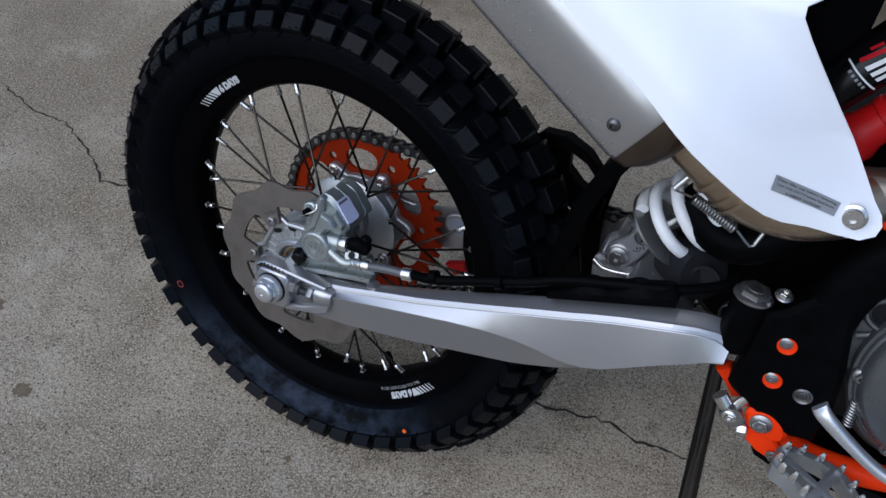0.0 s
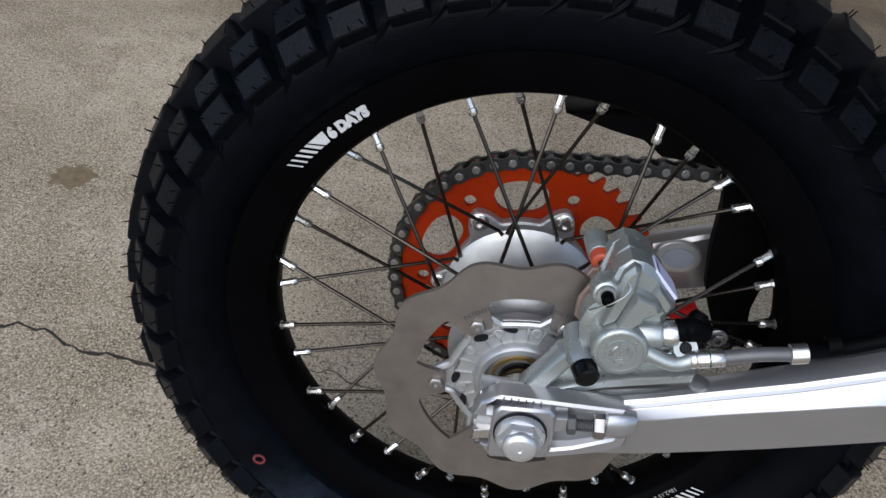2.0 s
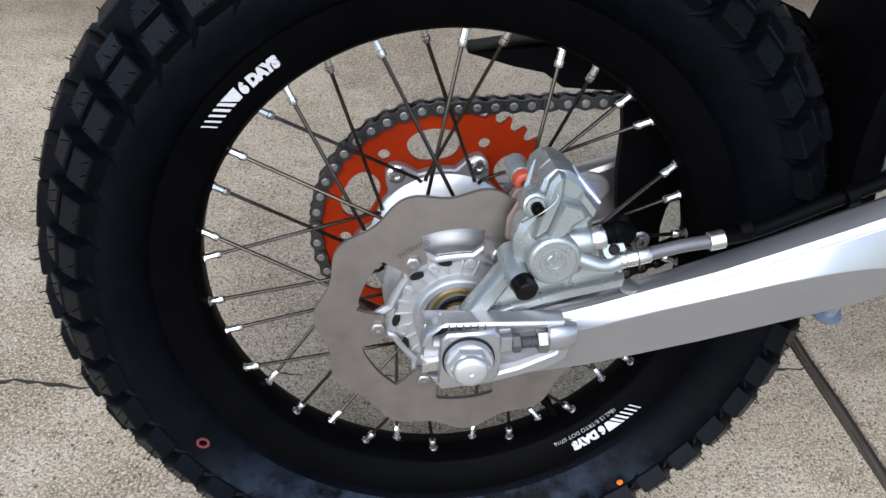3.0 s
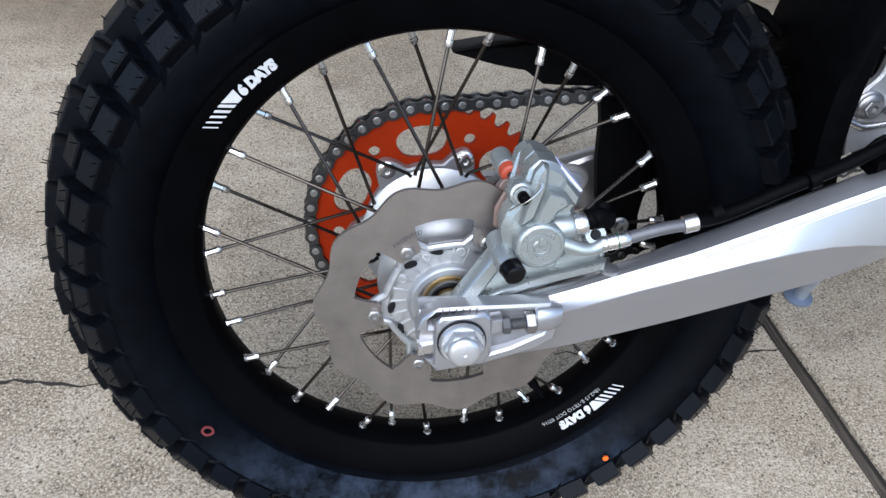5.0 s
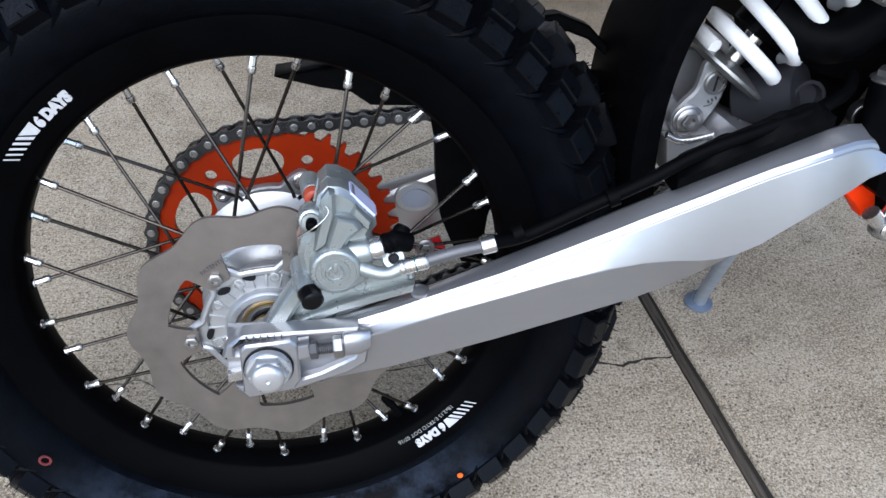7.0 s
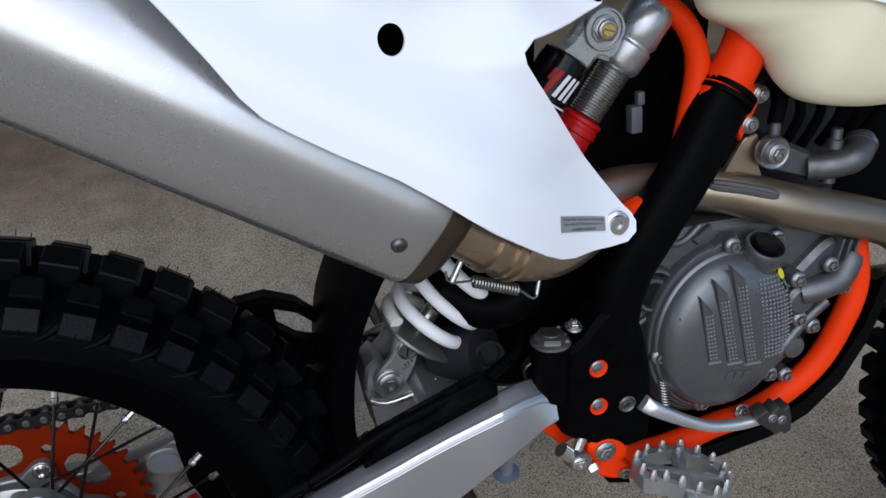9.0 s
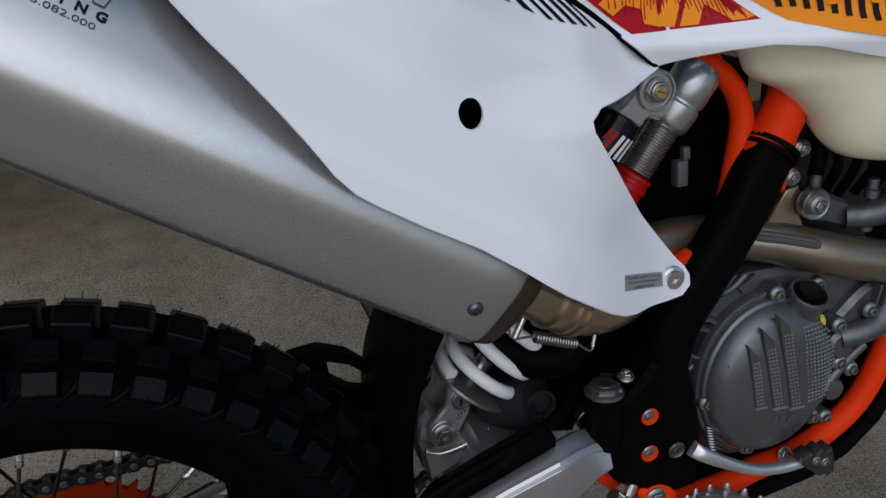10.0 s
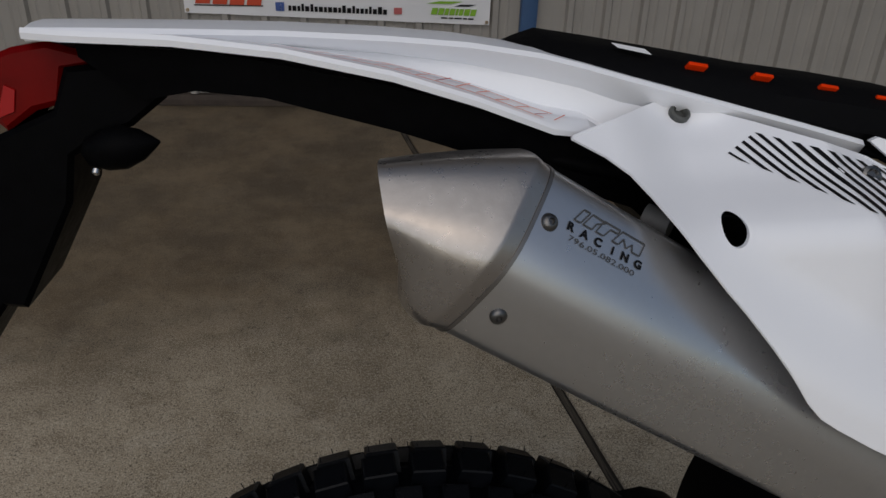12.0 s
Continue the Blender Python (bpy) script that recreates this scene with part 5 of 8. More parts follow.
    tube(bm, spline([(0.0680, -0.1235, 0.4130), (0.0770, -0.1250, 0.4095), (0.0870, -0.1260, 0.4065), (0.0950, -0.1255, 0.4065), (0.1020, -0.1245, 0.4095)], 5), 0.0054, 14)
    part("banjo", bm, ALU_GREEN, cal, "banjo pipe to the hose")
    bm = bmesh.new()
    hexa(bm, (0.0975, -0.1165, 0.4125), (0, -0.8, 0.6), 0.0040, 0.0045)
    part("banjo_dark", bm, PRINT_BLACK, cal)
    bm = bmesh.new()
    lathe(bm, [(0.0054, 0), (0.0062, 0.001), (0.0062, 0.0035), (0.0056, 0.0042), (0.0062, 0.005), (0.0062, 0.0205), (0.0052, 0.0220)], (0.1010, -0.1245, 0.4095), (1, 0.0, 0.26), 16)
    part("hose_fitting", bm, STEEL, cal, "bright crimped hose fitting")
    bm = bmesh.new()
    lathe(bm, [(0.00635, -0.0005), (0.00635, 0.0005)], (0.1130, -0.1245, 0.4126), (1, 0, 0.26), 16)
    part("paint_band", bm, surf("dark green paint", (0.008, 0.06, 0.035), None, 50, 0.4), cal, "thin green paint line")
    # guide pin
    bm = bmesh.new()
    tube(bm, [(0.0300, -0.095, 0.4000), (0.0325, -0.118, 0.3935), (0.0340, -0.124, 0.3920)], [0.0098, 0.0098, 0.0088], 22)
    part("pin_boss", bm, ALU_GREEN, cal)
    bm = bmesh.new()
    tube(bm, [(0.0338, -0.1205, 0.3925), (0.0348, -0.1245, 0.3915), (0.0352, -0.1265, 0.3912), (0.0372, -0.1335, 0.3896), (0.0376, -0.1352, 0.3893)], [0.0070, 0.0092, 0.0086, 0.0084, 0.0062], 20)
    part("pin_boot", bm, GLOSS_BLACK, cal, "black rubber pin boot")
    # sticker on the sloping shoulder
    bm = bmesh.new()
    a, b, lift = Vector((0.0665, 0, 0.4672)), Vector((0.0852, 0, 0.4470)), Vector((0.0006, 0, 0.0006))
    outline = [(0.04, -0.1135), (0.0, -0.1110), (0.0, -0.0960), (0.06, -0.0930), (0.92, -0.0930), (1.0, -0.0960), (1.0, -0.1110), (0.94, -0.1140)]
    loft(bm, [[a.lerp(b, k) + lift * q + Vector((0, y, 0)) for k, y in outline] for q in (-1.5, 1.0)])
    part("tag", bm, LAVENDER, cal, "pale lavender sticker", smooth=False)
    # pads
    bm = bmesh.new()
    for y in (-0.0735, -0.0880):
        prism(bm, [(0.0265, 0.409), (0.0265, 0.424), (0.0340, 0.440), (0.0390, 0.441), (0.0380, 0.412), (0.0310, 0.405)], y, y - 0.004, 0.0008)
    part("brake_pad", bm, surf("copper-tinted pad", (0.24, 0.17, 0.14), None, 60, 0.5, 0.4), cal, "copper-tinted brake pads")
    # bracket: a strut up to the pin, a web along the arm and a ribbed foot
    bm = bmesh.new()
    prism(bm, [(-0.0060, 0.346), (0.0285, 0.399), (0.0345, 0.4035), (0.0395, 0.399), (0.0360, 0.388), (0.0190, 0.3590), (0.0120, 0.346)], -0.090, -0.1100, 0.003)
    part("caliper_bracket", bm, ALU_GREEN, cal, "cast caliper bracket")
    bm = bmesh.new()
    prism(bm, [(-0.0030, 0.343), (0.0176, 0.372), (0.0340, 0.400), (0.0600, 0.400), (0.0750, 0.385), (0.0730, 0.358), (0.0330, 0.343)], -0.089, -0.0970)
    prism(bm, [(0.0580, 0.400), (0.1040, 0.4035), (0.1130, 0.393), (0.1137, 0.376), (0.0730, 0.358), (0.0580, 0.355)], -0.0895, -0.0968)
    part("web", bm, ALU_GREEN, cal, "thin cast web", smooth=False)
    bm = bmesh.new()
    prism(bm, [(0.0100, 0.346), (0.0190, 0.3540), (0.0541, 0.3690), (0.1150, 0.3845), (0.1150, 0.3760), (0.0560, 0.3600), (0.0220, 0.346)], -0.090, -0.1070, 0.002)
    part("bracket_rib", bm, ALU_GREEN, cal)
    bm = bmesh.new()
    tube(bm, spline([(0.0620, -0.0975, 0.3960), (0.0800, -0.0975, 0.3900), (0.0960, -0.0975, 0.3925), (0.1060, -0.0975, 0.4010), (0.1110, -0.0975, 0.3950), (0.1130, -0.0975, 0.3850)], 5), 0.0030, 8)
    part("bracket_rib", bm, ALU_GREEN, cal)
    bm = bmesh.new()
    lathe(bm, [(0.013, -0.088), (0.018, -0.088), (0.0195, -0.091), (0.0195, -0.104), (0.013, -0.106)], C, seg=40)
    part("bracket_eye", bm, ALU_GREEN, cal)
    bm = bmesh.new()
    lathe(bm, [(0.0058, 0), (0.0058, -0.0012), (0.0046, -0.0014), (0.0046, -0.0004), (0.0022, -0.0004), (0.0018, -0.0012), (0, -0.0012)], (0.0725, -0.0972, 0.3795), (0, 1, 0), 20)
    part("cast_mark", bm, ALU_GREEN, cal)


def build_brake_hose():
    bm = bmesh.new()
    tube(bm, spline([(0.121, -0.1245, 0.4147), (0.144, -0.1245, 0.4214), (0.163, -0.1245, 0.4250)], 6), 0.0048, 14)
    hose = part("brake_hose", bm, HOSE_CLEAR, bike, "brake hose, grey at its end and black along the swingarm")
    bm = bmesh.new()
    lathe(bm, [(0.0056, 0), (0.0068, 0.0008), (0.0068, 0.0108), (0.0058, 0.0116)], (0.1612, -0.1245, 0.4247), (1, 0, 0.25), 18)
    part("ferrule", bm, STEEL, hose, "bright ferrule")
    bm = bmesh.new()
    q = [(0.170, -0.1240, 0.4272), (0.198, -0.1135, 0.4270), (0.243, -0.1120, 0.4472), (0.288, -0.1110, 0.4675), (0.326, -0.1085, 0.4870), (0.370, -0.105, 0.5020), (0.420, -0.098, 0.516), (0.455, -0.078, 0.524), (0.468, -0.060, 0.530)]
    tube(bm, spline(q, 6), 0.0054, 12)
    part("hose_cover", bm, BLACK_PLASTIC, hose)
    # hose guide strip on the arm, with scalloped clips
    bm = bmesh.new()
    rings = []
    for k in range(25):
        x = 0.312 + 0.115 * k / 24
        z = 0.4655 + 0.41 * (x - 0.312)
        b = 0.010 + 0.0035 * math.sin(x * 150)
        e = min(1.0, k / 3 + 0.25, (24 - k) / 3 + 0.25)
        rings.append([(x, -0.088, z - 0.008), (x, -0.088, z + 0.010 * e), (x, -0.100, z + (0.006 + b) * e), (x, -0.108, z + b * e), (x, -0.113, z + 0.003), (x, -0.113, z - 0.005), (x, -0.105, z - 0.010)])
    loft(bm, rings)
    part("hose_guide", bm, BLACK_PLASTIC, hose, "black plastic hose guide", angle=30)
    for x, z in ((0.192, 0.4245), (0.262, 0.4520)):
        bm = bmesh.new()
        lathe(bm, [(0.0052, -0.004), (0.0074, -0.004), (0.0074, 0.004), (0.0052, 0.004)], (x, -0.1135, z + 0.004), (1, 0, 0.4), 12, closed=True)
        part("hose_clip", bm, BLACK_PLASTIC, hose)


def build_chain_guide():
    bm = bmesh.new()
    prism(bm, [(0.010, 0.5005), (0.05, 0.508), (0.09, 0.513), (0.14, 0.520), (0.20, 0.530), (0.26, 0.535), (0.26, 0.49), (0.20, 0.49), (0.165, 0.472), (0.140, 0.4725), (0.115, 0.473), (0.092, 0.474), (0.075, 0.486), (0.049, 0.4905)], 0.050, 0.058, 0.001)
    prism(bm, [(0.010, 0.5005), (0.05, 0.508), (0.09, 0.513), (0.14, 0.520), (0.14, 0.516), (0.09, 0.509), (0.05, 0.504)], 0.050, 0.088, 0.001)
    g = part("chain_guard", bm, BLACK_PLASTIC, bike, "black plastic chain guard")
    bm = bmesh.new()
    plate(bm, [(0.145, 0.465), (0.150, 0.440), (0.152, 0.40), (0.158, 0.36), (0.168, 0.335), (0.180, 0.310), (0.21, 0.305), (0.245, 0.315), (0.30, 0.36), (0.30, 0.44), (0.22, 0.45), (0.18, 0.462)], lambda x, z: 0.050, 0.010,
          [[(0.2077, 0.3735), (0.2194, 0.3765), (0.2257, 0.3474), (0.2250, 0.3300), (0.2050, 0.3200), (0.2020, 0.3430), (0.2039, 0.3607)]], step=1.0)
    part("chain_guide", bm, BLACK_PLASTIC, g, "black chain guide block")
    bm = bmesh.new()
    lathe(bm, [(0.007, 0), (0.007, -0.002), (0.005, -0.006), (0.002, -0.006)], (0.190, 0.046, 0.325), (0, 1, 0), 8)
    part("guide_bolt", bm, GLOSS_BLACK, g)
    bm = bmesh.new()
    prism(bm, [(0.135, 0.318), (0.160, 0.330), (0.166, 0.318), (0.150, 0.306)], 0.060, 0.072, 0.001)
    part("red_slider", bm, RED, g, "red slider")


def build_mudflap():
    # curved inner mudguard between the tyre and the shock
    bm = bmesh.new()
    spine = [(0.378, 0.70), (0.346, 0.64), (0.319, 0.590), (0.301, 0.54), (0.294, 0.48), (0.298, 0.43), (0.309, 0.39)]
    rings = []
    for p in spline([(x, 0, z) for x, z in spine], 4):
        w = 0.066
        t = 0.019
        rings.append([(p.x, -w + 0.004, p.z), (p.x, w, p.z), (p.x + t * 0.3, w + 0.004, p.z), (p.x + t, w, p.z), (p.x + t * 0.7, w - 0.006, p.z), (p.x + 0.006, w - 0.01, p.z), (p.x + 0.006, -w + 0.01, p.z), (p.x + t * 0.7, -w + 0.006, p.z), (p.x + t, -w, p.z), (p.x + t * 0.3, -w - 0.004, p.z)])
    loft(bm, rings)
    m = part("inner_mudguard", bm, BLACK_PLASTIC, bike, "black inner mudguard in front of the tyre", angle=35)
    bm = bmesh.new()
    prism(bm, [(0.215, 0.540), (0.225, 0.552), (0.253, 0.5555), (0.281, 0.545), (0.306, 0.522), (0.306, 0.512), (0.281, 0.533), (0.262, 0.540), (0.244, 0.538)], 0.040, 0.060, 0.002)
    part("mudguard_bracket", bm, BLACK_PLASTIC, m, "black bracket")
    bm = bmesh.new()
    prism(bm, [(0.244, 0.541), (0.260, 0.541), (0.262, 0.520), (0.280, 0.506), (0.31, 0.496), (0.31, 0.470), (0.270, 0.488), (0.250, 0.505)], 0.040, 0.060, 0.002)
    part("mudguard_bracket", bm, BLACK_PLASTIC, m)


def build_shock():
    lo, hi = Vector((0.353, -0.010, 0.482)), Vector((0.566, -0.032, 0.770))
    d = (hi - lo).normalized()
    at = lambda s: lo + d * s
    u = d.cross(Vector((0, 1, 0))).normalized()
    v = d.cross(u)
    bm = bmesh.new()
    tube(bm, [at(0.05), at(0.20)], 0.0085, 16)
    shock = part("shock_absorber", bm, STEEL, bike, "rear shock absorber with white coil spring")
    bm = bmesh.new()
    pts = []
    turns, n = 7.0, 24
    for i in range(int(turns * n) + 1):
        t = i / n
        k = 0.058 + (0.016 * t if t < 1.2 else 0.0192 + 0.0285 * (t - 1.2))
        a = -2 * math.pi * t + 0.55
        pts.append(at(k) + (u * math.cos(a) + v * math.sin(a)) * 0.0370)
    tube(bm, pts, 0.0062, 14)
    part("spring", bm, SPRING_WHITE, shock, "white coil spring")
    bm = bmesh.new()
    lathe(bm, [(0.010, 0), (0.036, 0.001), (0.0415, 0.004), (0.0415, 0.0065), (0.030, 0.010), (0.012, 0.014)], at(0.046), d, 44)
    part("spring_seat", bm, surf("grey spring seat", (0.30, 0.30, 0.29), (0.22, 0.22, 0.21), 80, 0.36, 0.8), shock, "grey spring seat")
    bm = bmesh.new()
    lathe(bm, [(0.010, 0), (0.024, 0.002), (0.026, 0.030), (0.022, 0.042), (0.012, 0.046)], at(0.085), d, 32)
    part("bump_stop", bm, BLACK_PLASTIC, shock, "black rubber bump stop")
    # forked lower clevis in two leaves
    leaf = [(p.x, p.y) for p in spline([(0.362, 0.532), (0.374, 0.529), (0.3815, 0.515), (0.379, 0.497), (0.369, 0.479), (0.361, 0.4675), (0.350, 0.4655), (0.3405, 0.474), (0.3395, 0.487), (0.347, 0.498), (0.356, 0.508), (0.359, 0.520)], 3, True)]
    for y in (-0.026, 0.016):
        bm = bmesh.new()
        prism(bm, leaf, y + 0.010, y, 0.0022)
        part("clevis", bm, ALU_CAST, shock, "cast lower clevis")
    bm = bmesh.new()
    lathe(bm, [(0.0135, 0), (0.0135, 0.0016), (0.0118, 0.0026)], (0.353, -0.026, 0.4825), (0, -1, 0), 28)
    bolt_mesh(bm, (0.353, -0.0285, 0.4825), (0, -1, 0), 0.0078, 0.0065)
    part("lower_bolt", bm, BOLT_GREY, shock)
    bm = bmesh.new()
    lathe(bm, [(0.0098, 0), (0.0096, 0.0028), (0.0078, 0.0032), (0.0074, 0.0018), (0, 0.0018)], (0.371, -0.026, 0.5145), (0, -1, 0), 24)
    part("adjuster", bm, BOLT_GREY, shock, "slotted damping adjuster")
    bm = bmesh.new()
    block(bm, (0.371, -0.0281, 0.5145), (0.0014, 0.0012, 0.0125), (0, 6, 0), bevel=0)
    part("slot", bm, PRINT_BLACK, shock)
    bm = bmesh.new()
    for k, (x, z) in enumerate(((0.3685, 0.4985), (0.3715, 0.5000), (0.3745, 0.5015))):
        block(bm, (x, -0.0262, z), (0.0018, 0.0006, 0.0030), (0, -28, 0), bevel=0)
    tube(bm, [(0.3650, -0.0262, 0.4945), (0.3690, -0.0262, 0.4950), (0.3725, -0.0262, 0.4975)], 0.0005, 6)
    part("embossed_mark", bm, ENGRAVE, shock)
    # threaded body under the head, red preload ring
    top = Vector((0.574, -0.050, 0.792))
    ax = (top - Vector((0.516, -0.046, 0.703))).normalized()
    bot = top - ax * 0.108
    bm = bmesh.new()
    prof = [(0.0130, 0.0)]
    for i in range(17):
        prof += [(0.0150, 0.0012 + i * 0.0026), (0.0138, 0.0025 + i * 0.0026)]
    prof += [(0.0130, 0.0470)]
    lathe(bm, prof, bot + ax * 0.022, ax, 36)
    part("threaded_body", bm, BOLT_GREY, shock, "grey threaded shock body", angle=20)
    bm = bmesh.new()
    lathe(bm, [(0.012, -0.030), (0.0205, -0.029), (0.0215, -0.020), (0.0175, -0.010), (0.0165, 0.006), (0.0180, 0.007), (0.0180, 0.012), (0.0170, 0.013), (0.0170, 0.016), (0.0180, 0.017), (0.0180, 0.020), (0.014, 0.0215)], bot, ax, 36)
    part("preload_ring", bm, RED, shock, "red anodised preload ring")
    satin = surf("satin shock aluminium", (0.42, 0.425, 0.43), (0.36, 0.365, 0.37), 120, 0.32, 0.8, bump=0.05, bscale=700)
    bm = bmesh.new()
    lathe(bm, [(0.0135, 0.0), (0.0170, 0.002), (0.0190, 0.006), (0.0200, 0.022), (0.0185, 0.024), (0.0185, 0.026), (0.0200, 0.028), (0.0200, 0.052), (0.0150, 0.060), (0.008, 0.062)], bot + ax * 0.066, ax, 40)
    part("shock_head", bm, satin, shock, "cast aluminium shock head")
    # bridge that carries the adjuster boss and the gas reservoir
    bm = bmesh.new()
    prism(bm, [(p.x, p.y) for p in spline([(0.515, 0.798), (0.524, 0.806), (0.538, 0.806), (0.549, 0.798), (0.552, 0.783), (0.548, 0.773), (0.541, 0.766), (0.530, 0.769), (0.524, 0.762), (0.513, 0.758), (0.496, 0.770), (0.494, 0.778), (0.506, 0.786)], 3, True)], -0.048, -0.063, 0.004)
    part("bridge", bm, satin, shock, "cast bridge to the reservoir")
    c = Vector((0.533, -0.066, 0.792))
    bm = bmesh.new()
    lathe(bm, [(0.0172, 0.020), (0.0172, 0.001), (0.0162, 0.0), (0.0148, 0.0), (0.0144, 0.0026), (0.0112, 0.0026), (0.0108, 0.0)], c, (0, 1, 0), 40)
    part("mount_boss", bm, satin, shock, "round machined boss")
    bm = bmesh.new()
    hexa(bm, c + Vector((0, 0.001, 0)), (0, -1, 0), 0.0104, 0.0036)
    lathe(bm, [(0.0080, 0.003), (0.0080, 0.0050), (0.0072, 0.0056), (0.0062, 0.0056)], c, (0, -1, 0), 28)
    part("mount_nut", bm, BOLT_GREY, shock)
    bm = bmesh.new()
    lathe(bm, [(0.0055, 0.003), (0.0055, 0.0060), (0.0048, 0.0066), (0, 0.0066)], c, (0, -1, 0), 22)
    part("brass_screw", bm, BRASS, shock, "brass adjuster screw")
    bm = bmesh.new()
    block(bm, c + Vector((0, -0.0066, 0)), (0.0010, 0.0008, 0.0090), (0, 105, 0), bevel=0)
    part("slot", bm, ENGRAVE, shock)
    rt = Vector((0.507, -0.052, 0.771))
    bm = bmesh.new()
    lathe(bm, [(0.010, -0.130), (0.0205, -0.126), (0.0210, -0.006), (0.0200, -0.004), (0.0200, 0.0), (0.0170, 0.002)], rt, ax, 36)
    part("reservoir", bm, GLOSS_BLACK, shock, "black gas reservoir")
    uu = ax.cross(Vector((0, 1, 0))).normalized()
    def on_res(k, w, lift):
        a = w / 0.0210
        out = uu * math.sin(a) + (Vector((0, -1, 0)) - ax * Vector((0, -1, 0)).dot(ax)).normalized() * math.cos(a)
        return rt - ax * k + out * (0.0212 + lift)
    def decal(quad, mat, lift, label=""):
        bm = bmesh.new()
        (a, b, e, f) = quad
        rows = []
        for i in range(7):
            t = i / 6
            k0, w0 = a[0] + (f[0] - a[0]) * t, a[1] + (f[1] - a[1]) * t
            k1, w1 = b[0] + (e[0] - b[0]) * t, b[1] + (e[1] - b[1]) * t
            rows.append((bm.verts.new(on_res(k0, w0, lift)), bm.verts.new(on_res(k1, w1, lift))))
        for (p, q), (r2, q2) in zip(rows, rows[1:]):
            bm.faces.new((p, q, q2, r2))
        part("sticker", bm, mat, shock, label, smooth=False)
    # a black decal with slanted white strokes, a red stroke on white and a white line under them
    decal(((0.012, 0.004), (0.032, 0.008), (0.032, 0.0115), (0.012, 0.0075)), PRINT_RED, 0.0005, "red stroke")
    decal(((0.012, 0.0095), (0.022, 0.0115), (0.022, 0.0140), (0.012, 0.0120)), PRINT_RED, 0.0005)
    for w in (-0.003, -0.009, -0.015):
        decal(((0.012, w), (0.032, w + 0.003), (0.032, w + 0.0066), (0.012, w + 0.0036)), STICKER_WHITE, 0.0002, "white stroke")
    decal(((0.037, -0.018), (0.0385, -0.018), (0.0385, 0.016), (0.037, 0.016)), STICKER_WHITE, 0.0002)
    for w in (-0.010, -0.006, -0.002, 0.002, 0.006):
        decal(((0.0405, w), (0.0432, w), (0.0432, w + 0.0022), (0.0405, w + 0.0022)), LABEL_GREY, 0.0002)
    # exhaust spring with its hooks
    bm = bmesh.new()
    a, b = Vector((0.4075, -0.1105, 0.6146)), Vector((0.4469, -0.1050, 0.5985))
    dd = (b - a).normalized()
    s1 = dd.orthogonal().normalized()
    s2 = dd.cross(s1)
    pts = [Vector((0.385, -0.112, 0.627)), Vector((0.386, -0.112, 0.620)), Vector((0.391, -0.112, 0.6165)), a - dd * 0.002]
    for i in range(150):
        t = i / 10
        pts.append(a + (b - a) * (t / 15) + (s1 * math.cos(2 * math.pi * t) + s2 * math.sin(2 * math.pi * t)) * 0.0042)
    pts += [b + dd * 0.002, Vector((0.458, -0.1010, 0.5890)), Vector((0.4630, -0.0992, 0.5850)), Vector((0.4662, -0.0980, 0.5865)), Vector((0.4675, -0.0970, 0.5920))]
    tube(bm, pts, 0.0011, 6)
    part("exhaust_spring", bm, BOLT_GREY, bike, "steel exhaust spring")
    for x, z, x2, z2, y, r in ((0.390, 0.618, 0.398, 0.633, -0.112, 0.0028), (0.4665, 0.5880, 0.4695, 0.6010, -0.0975, 0.0018)):
        bm = bmesh.new()
        tube(bm, [(x, y, z), (x2, y + 0.002, z2)], r, 10)
        part("spring_hook", bm, STEEL, bike, "steel hook of the exhaust spring")
    # bracket welded to the arm that the clevis sits in
    bm = bmesh.new()
    prism(bm, [(0.331, 0.470), (0.334, 0.492), (0.343, 0.500), (0.352, 0.494), (0.350, 0.470), (0.364, 0.468), (0.394, 0.482), (0.404, 0.474), (0.400, 0.462), (0.364, 0.449), (0.336, 0.436)], -0.012, 0.030, 0.003)
    prism(bm, [(0.331, 0.472), (0.346, 0.4665), (0.394, 0.484), (0.403, 0.475), (0.400, 0.465), (0.364, 0.452), (0.336, 0.440)], -0.037, -0.012, 0.003)
    part("shock_mount", bm, ALU_MACHINED, bike, "machined shock mount on the swingarm")
    bm = bmesh.new()
    tube(bm, spline([(0.332, -0.036, 0.4735), (0.346, -0.038, 0.4690), (0.372, -0.039, 0.4745), (0.394, -0.037, 0.4840)], 5), 0.0032, 10)
    part("mount_lip", bm, STEEL, bike, "polished rim of the shock mount")


def sweep_profile(stations):
    """Mirror half sections (lists of (y, z) for y <= 0, from the middle outwards) into full sheets."""
    rings = []
    for x, half in stations:
        rings.append([(x, -y, z) for y, z in reversed(half[1:])] + [(x, y, z) for y, z in half])
    return rings


